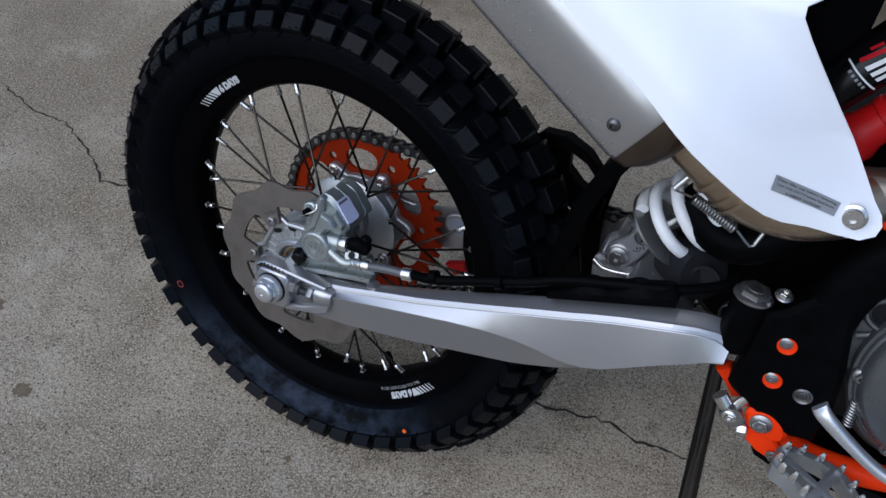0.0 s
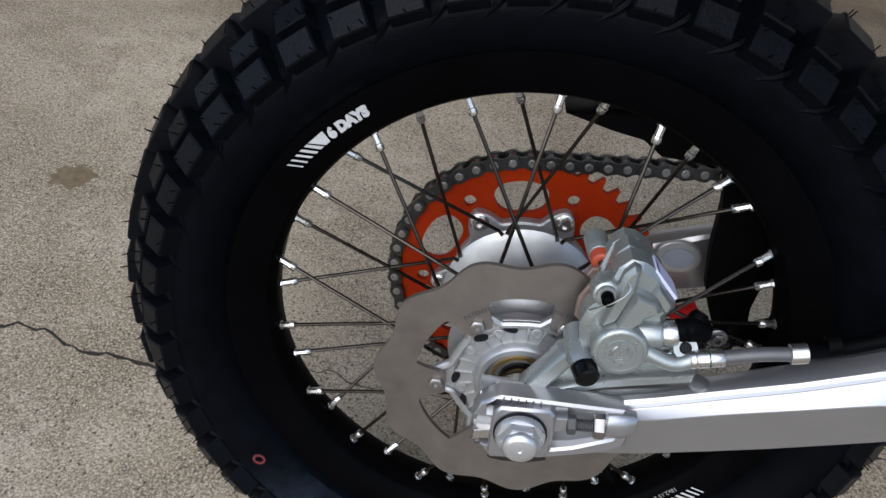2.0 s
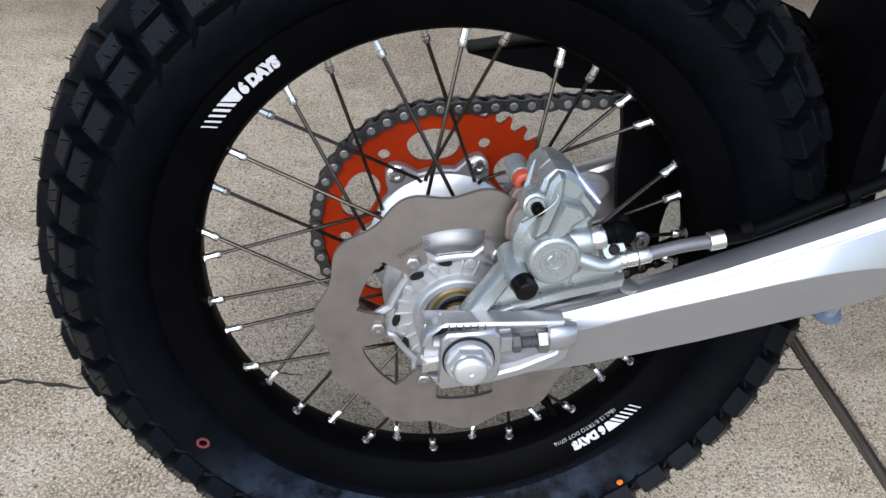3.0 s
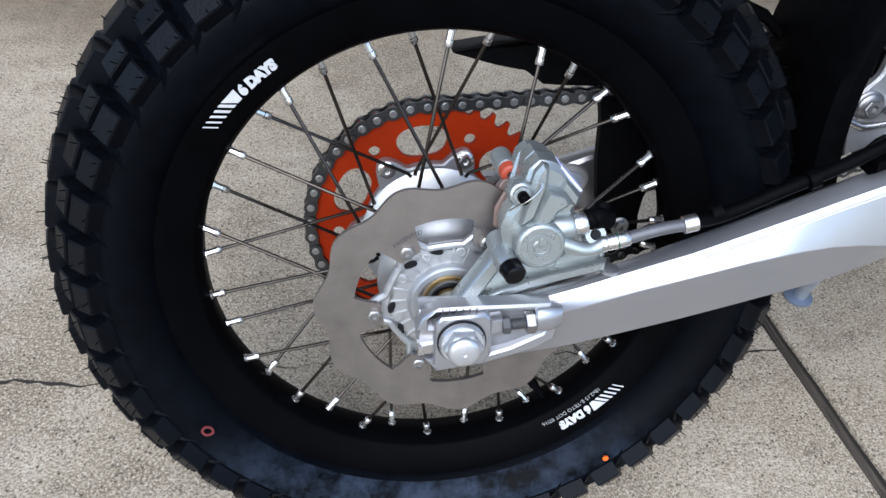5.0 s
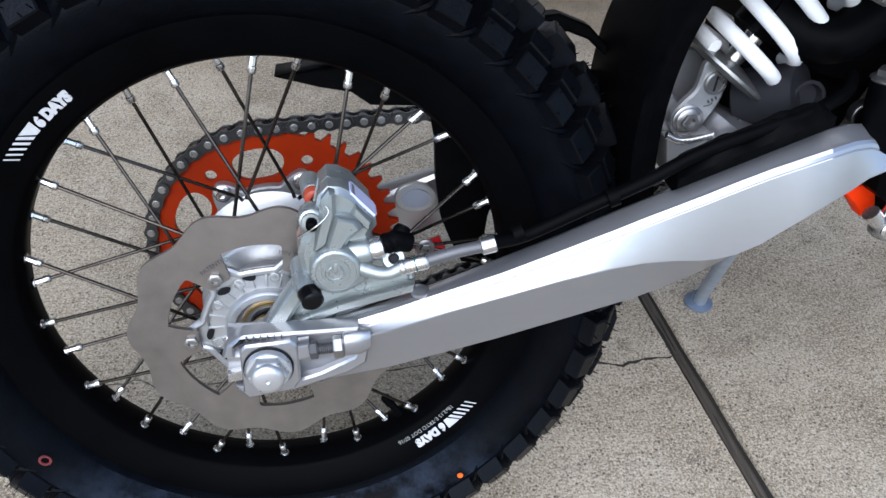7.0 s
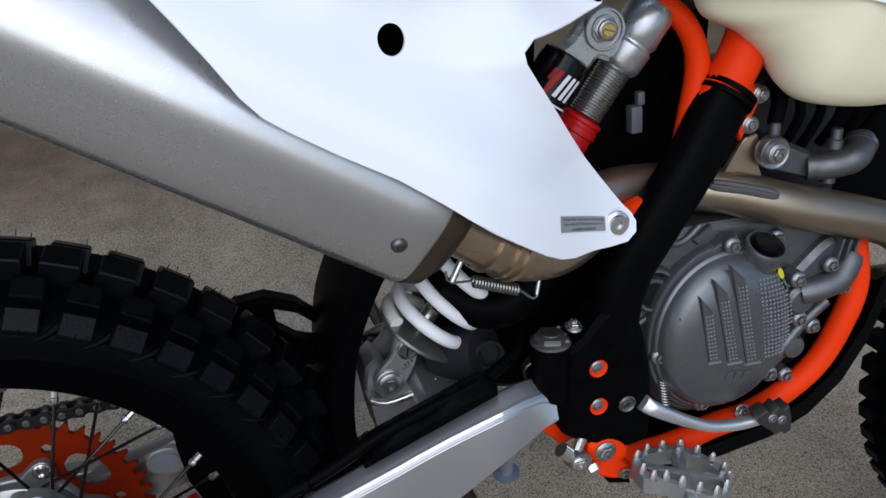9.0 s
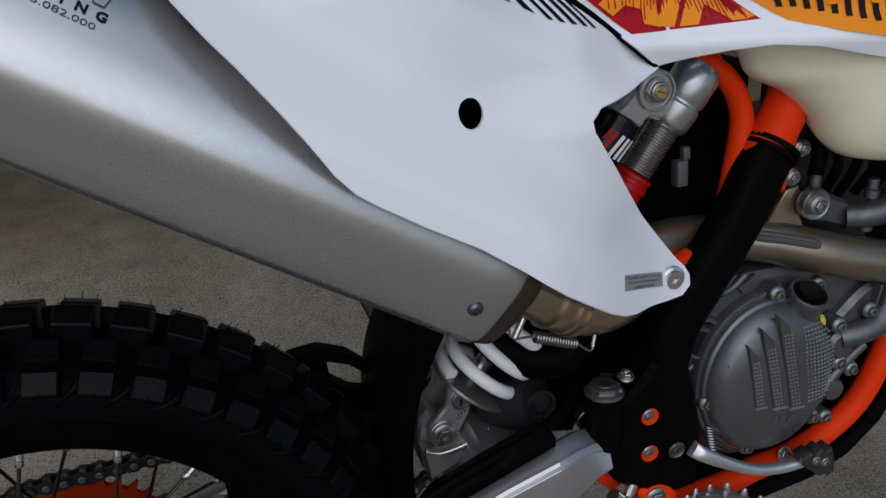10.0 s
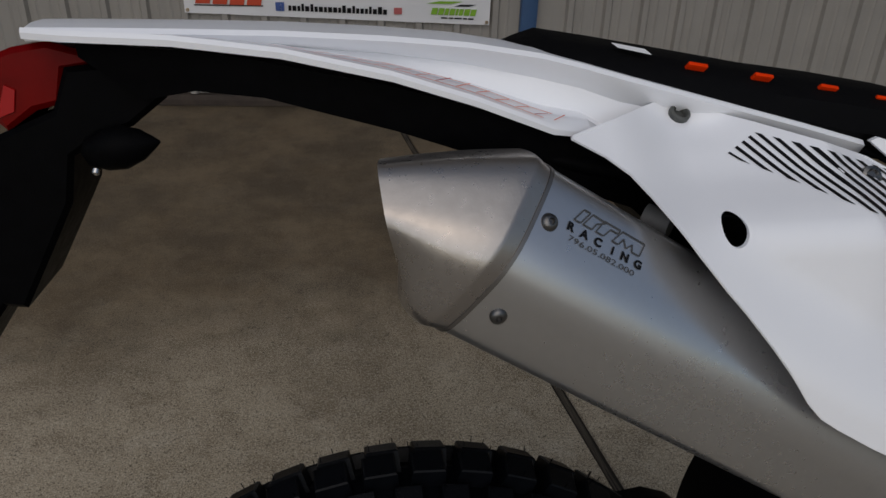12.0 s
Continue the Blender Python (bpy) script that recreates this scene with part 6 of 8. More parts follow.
def build_rear_fender():
    data = [(-0.2456, 1.0237, 1.0237, 0.046, 0.054), (-0.2187, 1.0235, 1.0225, 0.049, 0.0717), (-0.151, 1.0223, 1.0194, 0.051, 0.0799), (-0.0841, 1.0205, 1.0113, 0.052, 0.0839), (-0.0126, 1.0165, 0.9956, 0.054, 0.0859), (0.0442, 1.0116, 0.978, 0.055, 0.0879), (0.0963, 1.0037, 0.9585, 0.058, 0.0908), (0.1281, 0.9959, 0.9526, 0.06, 0.0768), (0.1597, 0.9871, 0.9345, 0.062, 0.05), (0.2223, 0.9706, 0.9342, 0.063, 0.0462), (0.3047, 0.9488, 0.9136, 0.063, 0.056), (0.3575, 0.9341, 0.9, 0.061, 0.061)]
    st = []
    for x, z2, z1, y2, y1 in data:
        h = z2 - z1
        f = 1 - 0.25 * ease((x - 0.04) / 0.05)
        st.append((x, [(0, z2 + 0.006), (-y2 * 0.6, z2 + 0.005), (-y2 + 0.003, z2 + 0.0025), (-y2, z2 - 0.001), (-y2 + 0.006 * f, z2 - 0.006 - 0.02 * h), (-y2 + 0.020 * f * min(1, h / 0.02), z2 - 0.006 - 0.22 * h), (-y2 + 0.016 * f * min(1, h / 0.02), z1 + 0.24 * h), (-y2 - 0.40 * (y1 - y2), z1 + 0.008 * min(1, h / 0.03)), (-y1 + 0.002, z1 + 0.003), (-y1, z1), (-y1 + 0.001, z1 - 0.004),
                        (-y1 + 0.005, z1 - 0.004), (-y2, z1 - 0.002), (0, z1 - 0.001)]))
    bm = bmesh.new()
    loft(bm, sweep_profile(st), caps=True)
    fen = part("rear_fender", bm, WHITE_PLASTIC, bike, "white rear fender with a concave flank", angle=38)
    # thin printed graphics along the flank
    def flank(x, k):
        for (xa, za2, za1, ya2, ya1), (xb, zb2, zb1, yb2, yb1) in zip(data, data[1:]):
            if xa <= x <= xb:
                t = (x - xa) / (xb - xa)
                z2, z1, y2, y1 = (p + (q - p) * t for p, q in ((za2, zb2), (za1, zb1), (ya2, yb2), (ya1, yb1)))
                hh = z2 - z1
                A = Vector((x, -y2 - 0.40 * (y1 - y2), z1 + 0.008 * min(1, hh / 0.03)))
                B = Vector((x, -y1 + 0.002, z1 + 0.003))
                return A.lerp(B, k) + Vector((0, -0.0004, 0.0012))
        return Vector((x, -0.09, 0.95))
    for i in range(17):
        x = -0.12 + i * 0.0136
        if x > 0.105:
            break
        bm = bmesh.new()
        w = 0.0012
        k0, k1 = 0.1 + 0.1 * math.sin(i), 0.75
        vs = [bm.verts.new(flank(x + 0.012 + 0, k0)), bm.verts.new(flank(x + 0.012 + w, k0)), bm.verts.new(flank(x + w, k1)), bm.verts.new(flank(x, k1))]
        bm.faces.new(vs)
        part("print_line", bm, PRINT_DEEP if i % 5 else PRINT_RED, fen, smooth=False)
    for k, x0, x1 in ((0.12, -0.16, 0.10), (0.8, -0.13, 0.09)):
        bm = bmesh.new()
        xs = [x0 + (x1 - x0) * i / 16 for i in range(17)]
        a = [bm.verts.new(flank(x, k)) for x in xs]
        b = [bm.verts.new(flank(x, k + 0.06)) for x in xs]
        for i in range(16):
            bm.faces.new((a[i], a[i + 1], b[i + 1], b[i]))
        part("print_line", bm, PRINT_DEEP, fen, smooth=False)
    bm = bmesh.new()
    lathe(bm, [(0.0080, 0.004), (0.0080, -0.001), (0.0060, -0.002), (0.0046, 0.0), (0.0046, 0.003), (0, 0.003)], Vector((0.2040, panel_y(0.2040, 0.9586), 0.9586)) + face_normal(panel_y, 0.2040, 0.9586) * 0.0042, face_normal(panel_y, 0.2040, 0.9586) * -1, 24)
    part("fender_screw", bm, surf("dull grey screw", (0.10, 0.105, 0.10), (0.06, 0.063, 0.06), 200, 0.5, spec=0.3), fen)
    bm = bmesh.new()
    lathe(bm, [(0.008, 0.004), (0.008, -0.001), (0.0055, -0.002), (0.004, 0.0), (0, 0.0)], (0.3391, panel_y(0.3391, 0.9175), 0.9175), (0.0, 1, -0.4), 24)
    part("fender_screw", bm, SCREW_DARK, fen)
    # black underside
    bm = bmesh.new()
    st = []
    for x, z, dz, w in ((-0.2131, 1.0178, 0.01, 0.056), (-0.1739, 1.0144, 0.034, 0.064), (-0.1405, 1.0122, 0.026, 0.07), (-0.0963, 1.0053, 0.024, 0.074), (-0.0092, 0.987, 0.03, 0.076), (0.0554, 0.9692, 0.034, 0.078), (0.119, 0.9501, 0.04, 0.074), (0.2022, 0.9408, 0.06, 0.066), (0.3053, 0.9243, 0.08, 0.064)):
        st.append([(x, -w, z), (x, w, z), (x, w - 0.004, z - dz), (x, -w + 0.004, z - dz)])
    loft(bm, st)
    part("fender_underside", bm, BLACK_PLASTIC, fen, "black plastic underside", angle=30)
    return fen


def build_tail():
    bm = bmesh.new()
    side = [(-0.2767, 1.0059), (-0.2564, 1.0139), (-0.2342, 1.0175), (-0.2089, 1.0102), (-0.2047, 1.0030), (-0.2247, 0.9988), (-0.2296, 0.9769), (-0.2464, 0.9726), (-0.2657, 0.9595), (-0.2711, 0.9650)]
    prism(bm, side, -0.045, 0.045, 0.004)
    t = part("tail_light", bm, TAIL_RED, bike, "dark red tail light lens")
    bm = bmesh.new()
    prism(bm, [(-0.2699, 0.9684), (-0.2586, 0.9727), (-0.2560, 0.9870), (-0.2626, 0.9904)], -0.0465, -0.044, 0.0004)
    part("reflector", bm, RED, t, "bright red reflector")
    bm = bmesh.new()
    holder = [(-0.2246, 1.0010), (-0.1739, 1.0049), (-0.1467, 0.9970), (-0.1634, 0.9786), (-0.1857, 0.9612), (-0.2080, 0.9536), (-0.2260, 0.9416), (-0.2312, 0.9094), (-0.2488, 0.8759), (-0.2713, 0.8342), (-0.2848, 0.8364), (-0.3037, 0.8114), (-0.3493, 0.7445), (-0.3836, 0.7555), (-0.3341, 0.8588), (-0.3003, 0.9263), (-0.2724, 0.9573), (-0.2353, 0.9725)]
    prism(bm, holder, -0.048, 0.048, 0.004)
    part("plate_holder", bm, BLACK_PLASTIC, bike, "black plate holder and tail extension")
    bm = bmesh.new()
    c = Vector((-0.1921, -0.0600, 0.9497))
    lathe(bm, [(0.003, -0.026), (0.010, -0.021), (0.0142, -0.010), (0.0148, 0.002), (0.0105, 0.014), (0.0050, 0.022), (0.001, 0.027)], c, (1, -0.2, 0.15), 20)
    tube(bm, [c, (-0.2137, -0.0400, 0.9502)], 0.006, 10)
    lamp = part("turn_signal", bm, BLACK_PLASTIC, bike, "small dark turn signal")
    bm = bmesh.new()
    lathe(bm, [(0.0025, 0), (0.0025, 0.003), (0.001, 0.004)], (-0.2078, -0.0660, 0.9367), (-0.2, -0.6, -1), 10)
    part("signal_screw", bm, STEEL, lamp)


def build_seat():
    bm = bmesh.new()
    rings = []
    for x, zt, zb, w in ((0.0772, 1.0067, 1.0003, 0.046), (0.0901, 1.0133, 0.9962, 0.052), (0.1049, 1.0175, 0.9909, 0.055), (0.1443, 1.0119, 0.98, 0.057), (0.1958, 1.0029, 0.9648, 0.058), (0.2773, 0.9876, 0.9443, 0.06), (0.3378, 0.9788, 0.9273, 0.062), (0.3996, 0.9684, 0.9141, 0.064), (0.4491, 0.9574, 0.9013, 0.068), (0.498, 0.9505, 0.8864, 0.07), (0.5558, 0.9485, 0.8787, 0.068), (0.6316, 0.9614, 0.8671, 0.062), (0.7063, 0.9761, 0.8676, 0.055)):
        bump = 0.0012 * math.sin(x * 115)
        rings.append([(x, w * 0.66, zb), (x, w * 0.95, zb + 0.36 * (zt - zb)), (x, w - 0.006, zt - 0.014), (x, w - 0.022, zt - 0.002 + bump), (x, 0, zt + 0.004 + bump), (x, -w + 0.022, zt - 0.002 + bump), (x, -w + 0.006, zt - 0.014), (x, -w * 0.95, zb + 0.36 * (zt - zb)), (x, -w * 0.66, zb)])
    loft(bm, rings)
    bmesh.ops.subdivide_edges(bm, edges=[e for e in bm.edges if abs(e.verts[0].co.x - e.verts[1].co.x) > 0.01], cuts=3, use_grid_fill=True)
    seat = part("seat", bm, surf("black seat cover", (0.003, 0.003, 0.0034), (0.005, 0.005, 0.0056), 200, 0.6, bump=0.4, bscale=900, spec=0.04), bike, "black gripper seat with orange tabs")
    for x, z in ((0.2186, 0.9942), (0.2729, 0.9854), (0.3288, 0.9758), (0.3785, 0.9660)):
        bm = bmesh.new()
        block(bm, (x, -0.0435, z - 0.0018), (0.0155, 0.012, 0.003), (-37, 9, 0), 0.0008)
        part("orange_tab", bm, ORANGE, seat, "orange tab")
    bm = bmesh.new()
    vs = [bm.verts.new(p) for p in ((0.1580, -0.0405, 1.0082), (0.1831, -0.0455, 1.0029), (0.1795, -0.0395, 1.0069), (0.1545, -0.0350, 1.0116))]
    bm.faces.new(vs)
    part("white_tab", bm, STICKER_WHITE, seat, smooth=False)


def build_tank():
    out = [Vector((p.x, p.y)) for p in spline([(0.5702, 0.8413), (0.5759, 0.8209), (0.5866, 0.8046), (0.6150, 0.7924), (0.6267, 0.7854), (0.6509, 0.7663), (0.6681, 0.7432), (0.6941, 0.7288), (0.7441, 0.7207), (0.8013, 0.7213), (0.8768, 0.7260), (0.9147, 0.7638), (0.9161, 0.8429), (0.7463, 0.8733), (0.6297, 0.8737)], 4, True)]
    mid = Vector((0.7260, 0.8029))
    rings = []
    for k, y in ((0.62, -0.02), (0.72, -0.05), (0.86, -0.075), (0.96, -0.093), (1.0, -0.103), (0.985, -0.111), (0.95, -0.120), (0.82, -0.1285), (0.55, -0.134), (0.1, -0.137)):
        # the rear shoulder tucks in behind the shroud, shifted to fit the camera's view
        rings.append([(x + 0.028 * ease((0.715 - x) / 0.115), y + 0.032 * ease((0.715 - x) / 0.115), z - 0.007 * ease((0.715 - x) / 0.115)) for x, z in ((mid.x + (p.x - mid.x) * k, mid.y + (p.y - mid.y) * k) for p in out)])
    bm = bmesh.new()
    loft(bm, rings)
    return part("fuel_tank", bm, CREAM_PLASTIC, bike, "cream translucent plastic fuel tank", angle=50)


def shroud_y(x, z):
    return -0.092 - 0.25 * max(0, x - 0.52) + 0.25 * max(0, z - 0.87) - 0.010 * math.exp(-((z - 0.832) / 0.012) ** 2)


def build_shroud():
    edge = [(0.3511, 0.9393), (0.3756, 0.9199), (0.4081, 0.8970), (0.4414, 0.8700), (0.4756, 0.8443), (0.5126, 0.8171), (0.5374, 0.8225), (0.5642, 0.8273), (0.5967, 0.8306), (0.6319, 0.8277), (0.6601, 0.8218), (0.7085, 0.8120), (0.7660, 0.7983), (0.8230, 0.7828), (0.8980, 0.7656), (0.8980, 0.9052), (0.7660, 0.9304), (0.6892, 0.9256), (0.6280, 0.9083), (0.6006, 0.8991), (0.5731, 0.8878), (0.5553, 0.8817), (0.5335, 0.8832), (0.4927, 0.8960), (0.4304, 0.9177), (0.3817, 0.9345), (0.3583, 0.9419)]
    bm = bmesh.new()
    plate(bm, edge, shroud_y, 0.004, step=0.012)
    sh = part("tank_shroud", bm, WHITE_PLASTIC, bike, "white tank shroud with red and orange graphics", angle=35, face=shroud_y)
    lo1, lo2, lo3 = (lambda x, z, k=k: shroud_y(x, z) - k for k in (0.0010, 0.0018, 0.0025))
    red = [(0.3725, 0.9314), (0.3959, 0.9141), (0.4304, 0.8866), (0.4616, 0.8628), (0.4886, 0.8428), (0.5126, 0.8434), (0.5404, 0.8451), (0.5888, 0.8489), (0.5671, 0.8632), (0.5414, 0.8780), (0.4927, 0.8924), (0.4485, 0.9079), (0.4122, 0.9199)]
    bm = bmesh.new()
    plate(bm, red, lo1, 0.0, step=0.008)
    part("red_print", bm, PRINT_RED, sh, smooth=False)
    orange = [(0.5573, 0.8775), (0.5819, 0.8622), (0.6084, 0.8470), (0.6514, 0.8380), (0.6698, 0.8351), (0.7277, 0.8243), (0.8040, 0.8057), (0.8700, 0.7903), (0.8793, 0.8952), (0.7660, 0.9204), (0.6892, 0.9164), (0.6212, 0.9017), (0.5869, 0.8858)]
    bm = bmesh.new()
    plate(bm, orange, lo1, 0.0, step=0.008)
    part("orange_print", bm, PRINT_ORANGE, sh, smooth=False)
    # a big leaning word bent to fill the red field
    crown = ((0, 0.4112, 0.9173), (0.21, 0.4526, 0.9053), (0.43, 0.4937, 0.8910), (0.67, 0.5255, 0.8811), (0.77, 0.5444, 0.8755), (1, 0.5839, 0.8515))
    foot = ((0, 0.4030, 0.9105), (0.21, 0.4415, 0.8799), (0.43, 0.4756, 0.8546), (0.67, 0.5166, 0.8450), (0.77, 0.5374, 0.8461), (1, 0.5780, 0.8494))

    def on_line(line, u):
        for (ua, xa, za), (ub, xb, zb) in zip(line, line[1:]):
            if u <= ub:
                t = (u - ua) / (ub - ua)
                return Vector((xa + (xb - xa) * t, 0, za + (zb - za) * t))
        return Vector((line[-1][1], 0, line[-1][2]))

    def bend(u, v):
        p = on_line(foot, u).lerp(on_line(crown, u), v)
        return Vector((p.x, lo2(p.x, p.z), p.z))
    lettering("SPAIN", 1.0, bend, "word_print", PRINT_ORANGE, sh, "orange word on the red field", bold=0.05, fit=True)
    # thin red lines rule the word
    for k in range(50):
        u = 0.06 + k * 0.0175
        a, b = on_line(crown, u), on_line(foot, min(1.0, u + 0.13))
        b = a.lerp(b, 0.62 + 0.38 * ((k * 7) % 5) / 5)
        if a.x > 0.570:
            break
        bm = bmesh.new()
        plate(bm, [(a.x, a.z), (a.x + 0.0009, a.z), (b.x + 0.0009, b.z), (b.x, b.z)], lo3, 0.0, step=0.012)
        part("hatch_line", bm, PRINT_RED, sh, smooth=False)
    # black diagonal hatching on the orange field
    x = 0.5875
    while x < 0.865:
        zt = min(0.910, 0.884 + 0.42 * (x - 0.5875))
        zb = 0.857 - 0.20 * max(0, x - 0.597)
        bm = bmesh.new()
        plate(bm, [(x, zt), (x + 0.0048, zt), (x + 0.0048 + 0.012, zb), (x + 0.012, zb)], lo2, 0.0, step=0.012)
        part("hatch_line", bm, PRINT_BLACK, sh, smooth=False)
        x += 0.0105
    for q in ([(0.6114, 0.8930), (0.6178, 0.8981), (0.6241, 0.8930), (0.6295, 0.8849), (0.6231, 0.8767), (0.6153, 0.8787), (0.6094, 0.8848)], [(0.6358, 0.8573), (0.6436, 0.8574), (0.6815, 0.9103), (0.6737, 0.9103)], [(0.6699, 0.8575), (0.6776, 0.8565), (0.6582, 0.9103), (0.6504, 0.9104)]):
        bm = bmesh.new()
        plate(bm, q, lo3, 0.0, step=0.012)
        part("block_print", bm, PRINT_ORANGE, sh, smooth=False)
    # thin black seam along the panel
    bm = bmesh.new()
    tube(bm, [(x, panel_y(x, z) - 0.0002, z) for x, z in ((0.3511, 0.9309), (0.3654, 0.9257), (0.3786, 0.9173), (0.4005, 0.8996), (0.4298, 0.8731), (0.4520, 0.8592), (0.4741, 0.8453), (0.5126, 0.8171))], 0.0022, 6)
    part("seam", bm, BLACK_PLASTIC, sh)


def build_frame():
    bm = bmesh.new()
    tube(bm, spline([(0.715, -0.030, 0.86), (0.684, -0.048, 0.81), (0.664, -0.062, 0.770), (0.650, -0.066, 0.745), (0.634, -0.068, 0.716)], 4), 0.0195, 20)
    fr = part("frame", bm, ORANGE, bike, "orange powder-coated steel tube frame")
    bm = bmesh.new()
    prism(bm, [(0.655, 0.742), (0.676, 0.738), (0.683, 0.722), (0.674, 0.700), (0.668, 0.688), (0.660, 0.705), (0.650, 0.722)], -0.058, -0.066, 0.002)
    part("frame_gusset", bm, ORANGE, fr)
    bm = bmesh.new()
    pts = spline([(0.575, -0.040, 0.808), (0.600, -0.045, 0.801), (0.615, -0.048, 0.788), (0.625, -0.050, 0.768), (0.6275, -0.052, 0.745), (0.622, -0.055, 0.711), (0.614, -0.060, 0.672), (0.606, -0.064, 0.640)], 5)
    tube(bm, pts, [0.0098 + 0.0012 * ease((i - 12) / 10) for i in range(len(pts))], 16)
    part("frame_strut", bm, ORANGE, fr)
    bm = bmesh.new()
    prism(bm, [(0.612, 0.668), (0.620, 0.700), (0.628, 0.722), (0.640, 0.722), (0.636, 0.705), (0.622, 0.680)], -0.056, -0.066, 0.002)
    part("frame_gusset", bm, ORANGE, fr, "webbed gusset between strut and main tube")
    bm = bmesh.new()
    prism(bm, [(p.x, p.y) for p in spline([(0.571, 0.816), (0.602, 0.818), (0.616, 0.800), (0.610, 0.786), (0.598, 0.783), (0.586, 0.785), (0.574, 0.796)], 3, True)], -0.026, -0.040, 0.003)
    part("frame_lug", bm, ORANGE, fr)
    bm = bmesh.new()
    lathe(bm, [(0.0125, 0), (0.0125, 0.002), (0.0095, 0.003)], (0.595, -0.040, 0.796), (0, -1, 0), 24)
    bolt_mesh(bm, (0.595, -0.0425, 0.796), (0, -1, 0), 0.0068)
    part("frame_bolt", bm, BOLT_GREY, fr)
    # black guard over the main tube
    bm = bmesh.new()
    pts = spline([(0.652, -0.066, 0.737), (0.637, -0.070, 0.716), (0.612, -0.078, 0.677), (0.578, -0.083, 0.629), (0.555, -0.082, 0.588), (0.547, -0.080, 0.548), (0.548, -0.078, 0.505), (0.550, -0.076, 0.470)], 5)
    rings = []
    for i, p in enumerate(pts):
        q = pts[min(i + 1, len(pts) - 1)] - pts[max(i - 1, 0)]
        side = Vector((q.z, 0, -q.x)).normalized()
        rings.append(oval(p, side, Vector((0, -1, 0)), 0.0228, 0.0195, 24, 2.6))
    loft(bm, rings)
    part("frame_guard", bm, BLACK_PLASTIC, fr, "black plastic frame guard")
    bm = bmesh.new()
    q = (pts[2] - pts[0]).normalized()
    for k in (0.004, 0.010):
        lathe(bm, [(0.0215, -0.0022), (0.0248, -0.0022), (0.0248, 0.0022), (0.0215, 0.0022)], pts[0] + q * k, q, 28, closed=True)
    part("cable_tie", bm, BLACK_PLASTIC, fr, "black band round the guard")
    # pivot plate with red inserts
    bm = bmesh.new()
    prism(bm, [(0.4960, 0.526), (0.4950, 0.470), (0.4945, 0.4425), (0.500, 0.437), (0.527, 0.421), (0.545, 0.4115), (0.562, 0.4110), (0.583, 0.4160), (0.5845, 0.4585), (0.578, 0.500), (0.570, 0.530), (0.560, 0.562), (0.544, 0.568), (0.526, 0.556), (0.511, 0.536)], -0.060, -0.0985, 0.005)
    part("pivot_guard", bm, BLACK_PLASTIC, fr, "black plastic pivot guard")
    for x, z in ((0.526, 0.5055), (0.5285, 0.4655)):
        bm = bmesh.new()
        lathe(bm, [(0.0086, -0.003), (0.0086, 0.0008), (0.0078, 0.0014), (0.0058, 0.0004), (0.0, 0.0004)], (x, -0.0985, z), (0, -1, 0), 24)
        part("red_insert", bm, ORANGE, fr, "orange-red round insert")
        bm = bmesh.new()
        bolt_mesh(bm, (x - 0.0018, -0.0988, z + 0.0026), (0, -1, 0), 0.0040, 0.0036)
        part("guard_bolt", bm, BOLT_GREY, fr)
    bm = bmesh.new()
    lathe(bm, [(0.0085, -0.003), (0.0085, 0.0006), (0.0075, 0.0012), (0.0055, 0.0002), (0.0, 0.0002)], (0.557, -0.0985, 0.462), (0, -1, 0), 24)
    bolt_mesh(bm, (0.5555, -0.0988, 0.4645), (0, -1, 0), 0.0040, 0.0036)
    part("guard_bolt", bm, SCREW_DARK, fr)
    bm = bmesh.new()
    lathe(bm, [(0.0115, -0.010), (0.0115, 0.002), (0.0105, 0.003), (0.0090, 0.002), (0.0088, -0.010)], (0.474, -0.0800, 0.503), (-0.25, -1, 0), 30, closed=True)
    part("pivot_ring", bm, SCREW_DARK, fr, "thin bright ring at the pivot")
    bm = bmesh.new()
    lathe(bm, [(0.0090, -0.012), (0.0090, -0.003), (0, -0.003)], (0.474, -0.0800, 0.503), (-0.25, -1, 0), 24)
    part("pivot_end", bm, GLOSS_BLACK, fr)
    # lower cradle
    bm = bmesh.new()
    tube(bm, spline([(0.800, -0.060, 0.615), (0.806, -0.072, 0.570), (0.809, -0.078, 0.533), (0.799, -0.080, 0.497), (0.780, -0.080, 0.457), (0.750, -0.080, 0.430), (0.708, -0.080, 0.409), (0.664, -0.080, 0.402), (0.630, -0.080, 0.392), (0.590, -0.080, 0.388), (0.550, -0.080, 0.396)], 5), 0.0122, 16)
    part("cradle_tube", bm, ORANGE, fr)
    bm = bmesh.new()
    tube(bm, spline([(0.840, 0.062, 0.635), (0.822, 0.07, 0.52), (0.79, 0.078, 0.445), (0.742, 0.082, 0.405), (0.60, 0.085, 0.378), (0.51, 0.085, 0.41)], 5), 0.0135, 14)
    part("cradle_tube", bm, ORANGE, fr)
    bm = bmesh.new()
    rings = []
    for x, z in ((0.836, 0.535), (0.822, 0.482), (0.798, 0.437), (0.764, 0.405), (0.722, 0.386), (0.66, 0.375), (0.58, 0.372)):
        rings.append([(x, -0.086, z + 0.008), (x + 0.004, -0.091, z - 0.004), (x + 0.006, -0.081, z - 0.012), (x + 0.008, 0.085, z - 0.012), (x, 0.09, z + 0.008), (x - 0.002, 0.08, z - 0.002), (x - 0.002, -0.076, z - 0.002)])
    loft(bm, rings)
    part("skid_plate", bm, BLACK_PLASTIC, fr, "black skid plate")
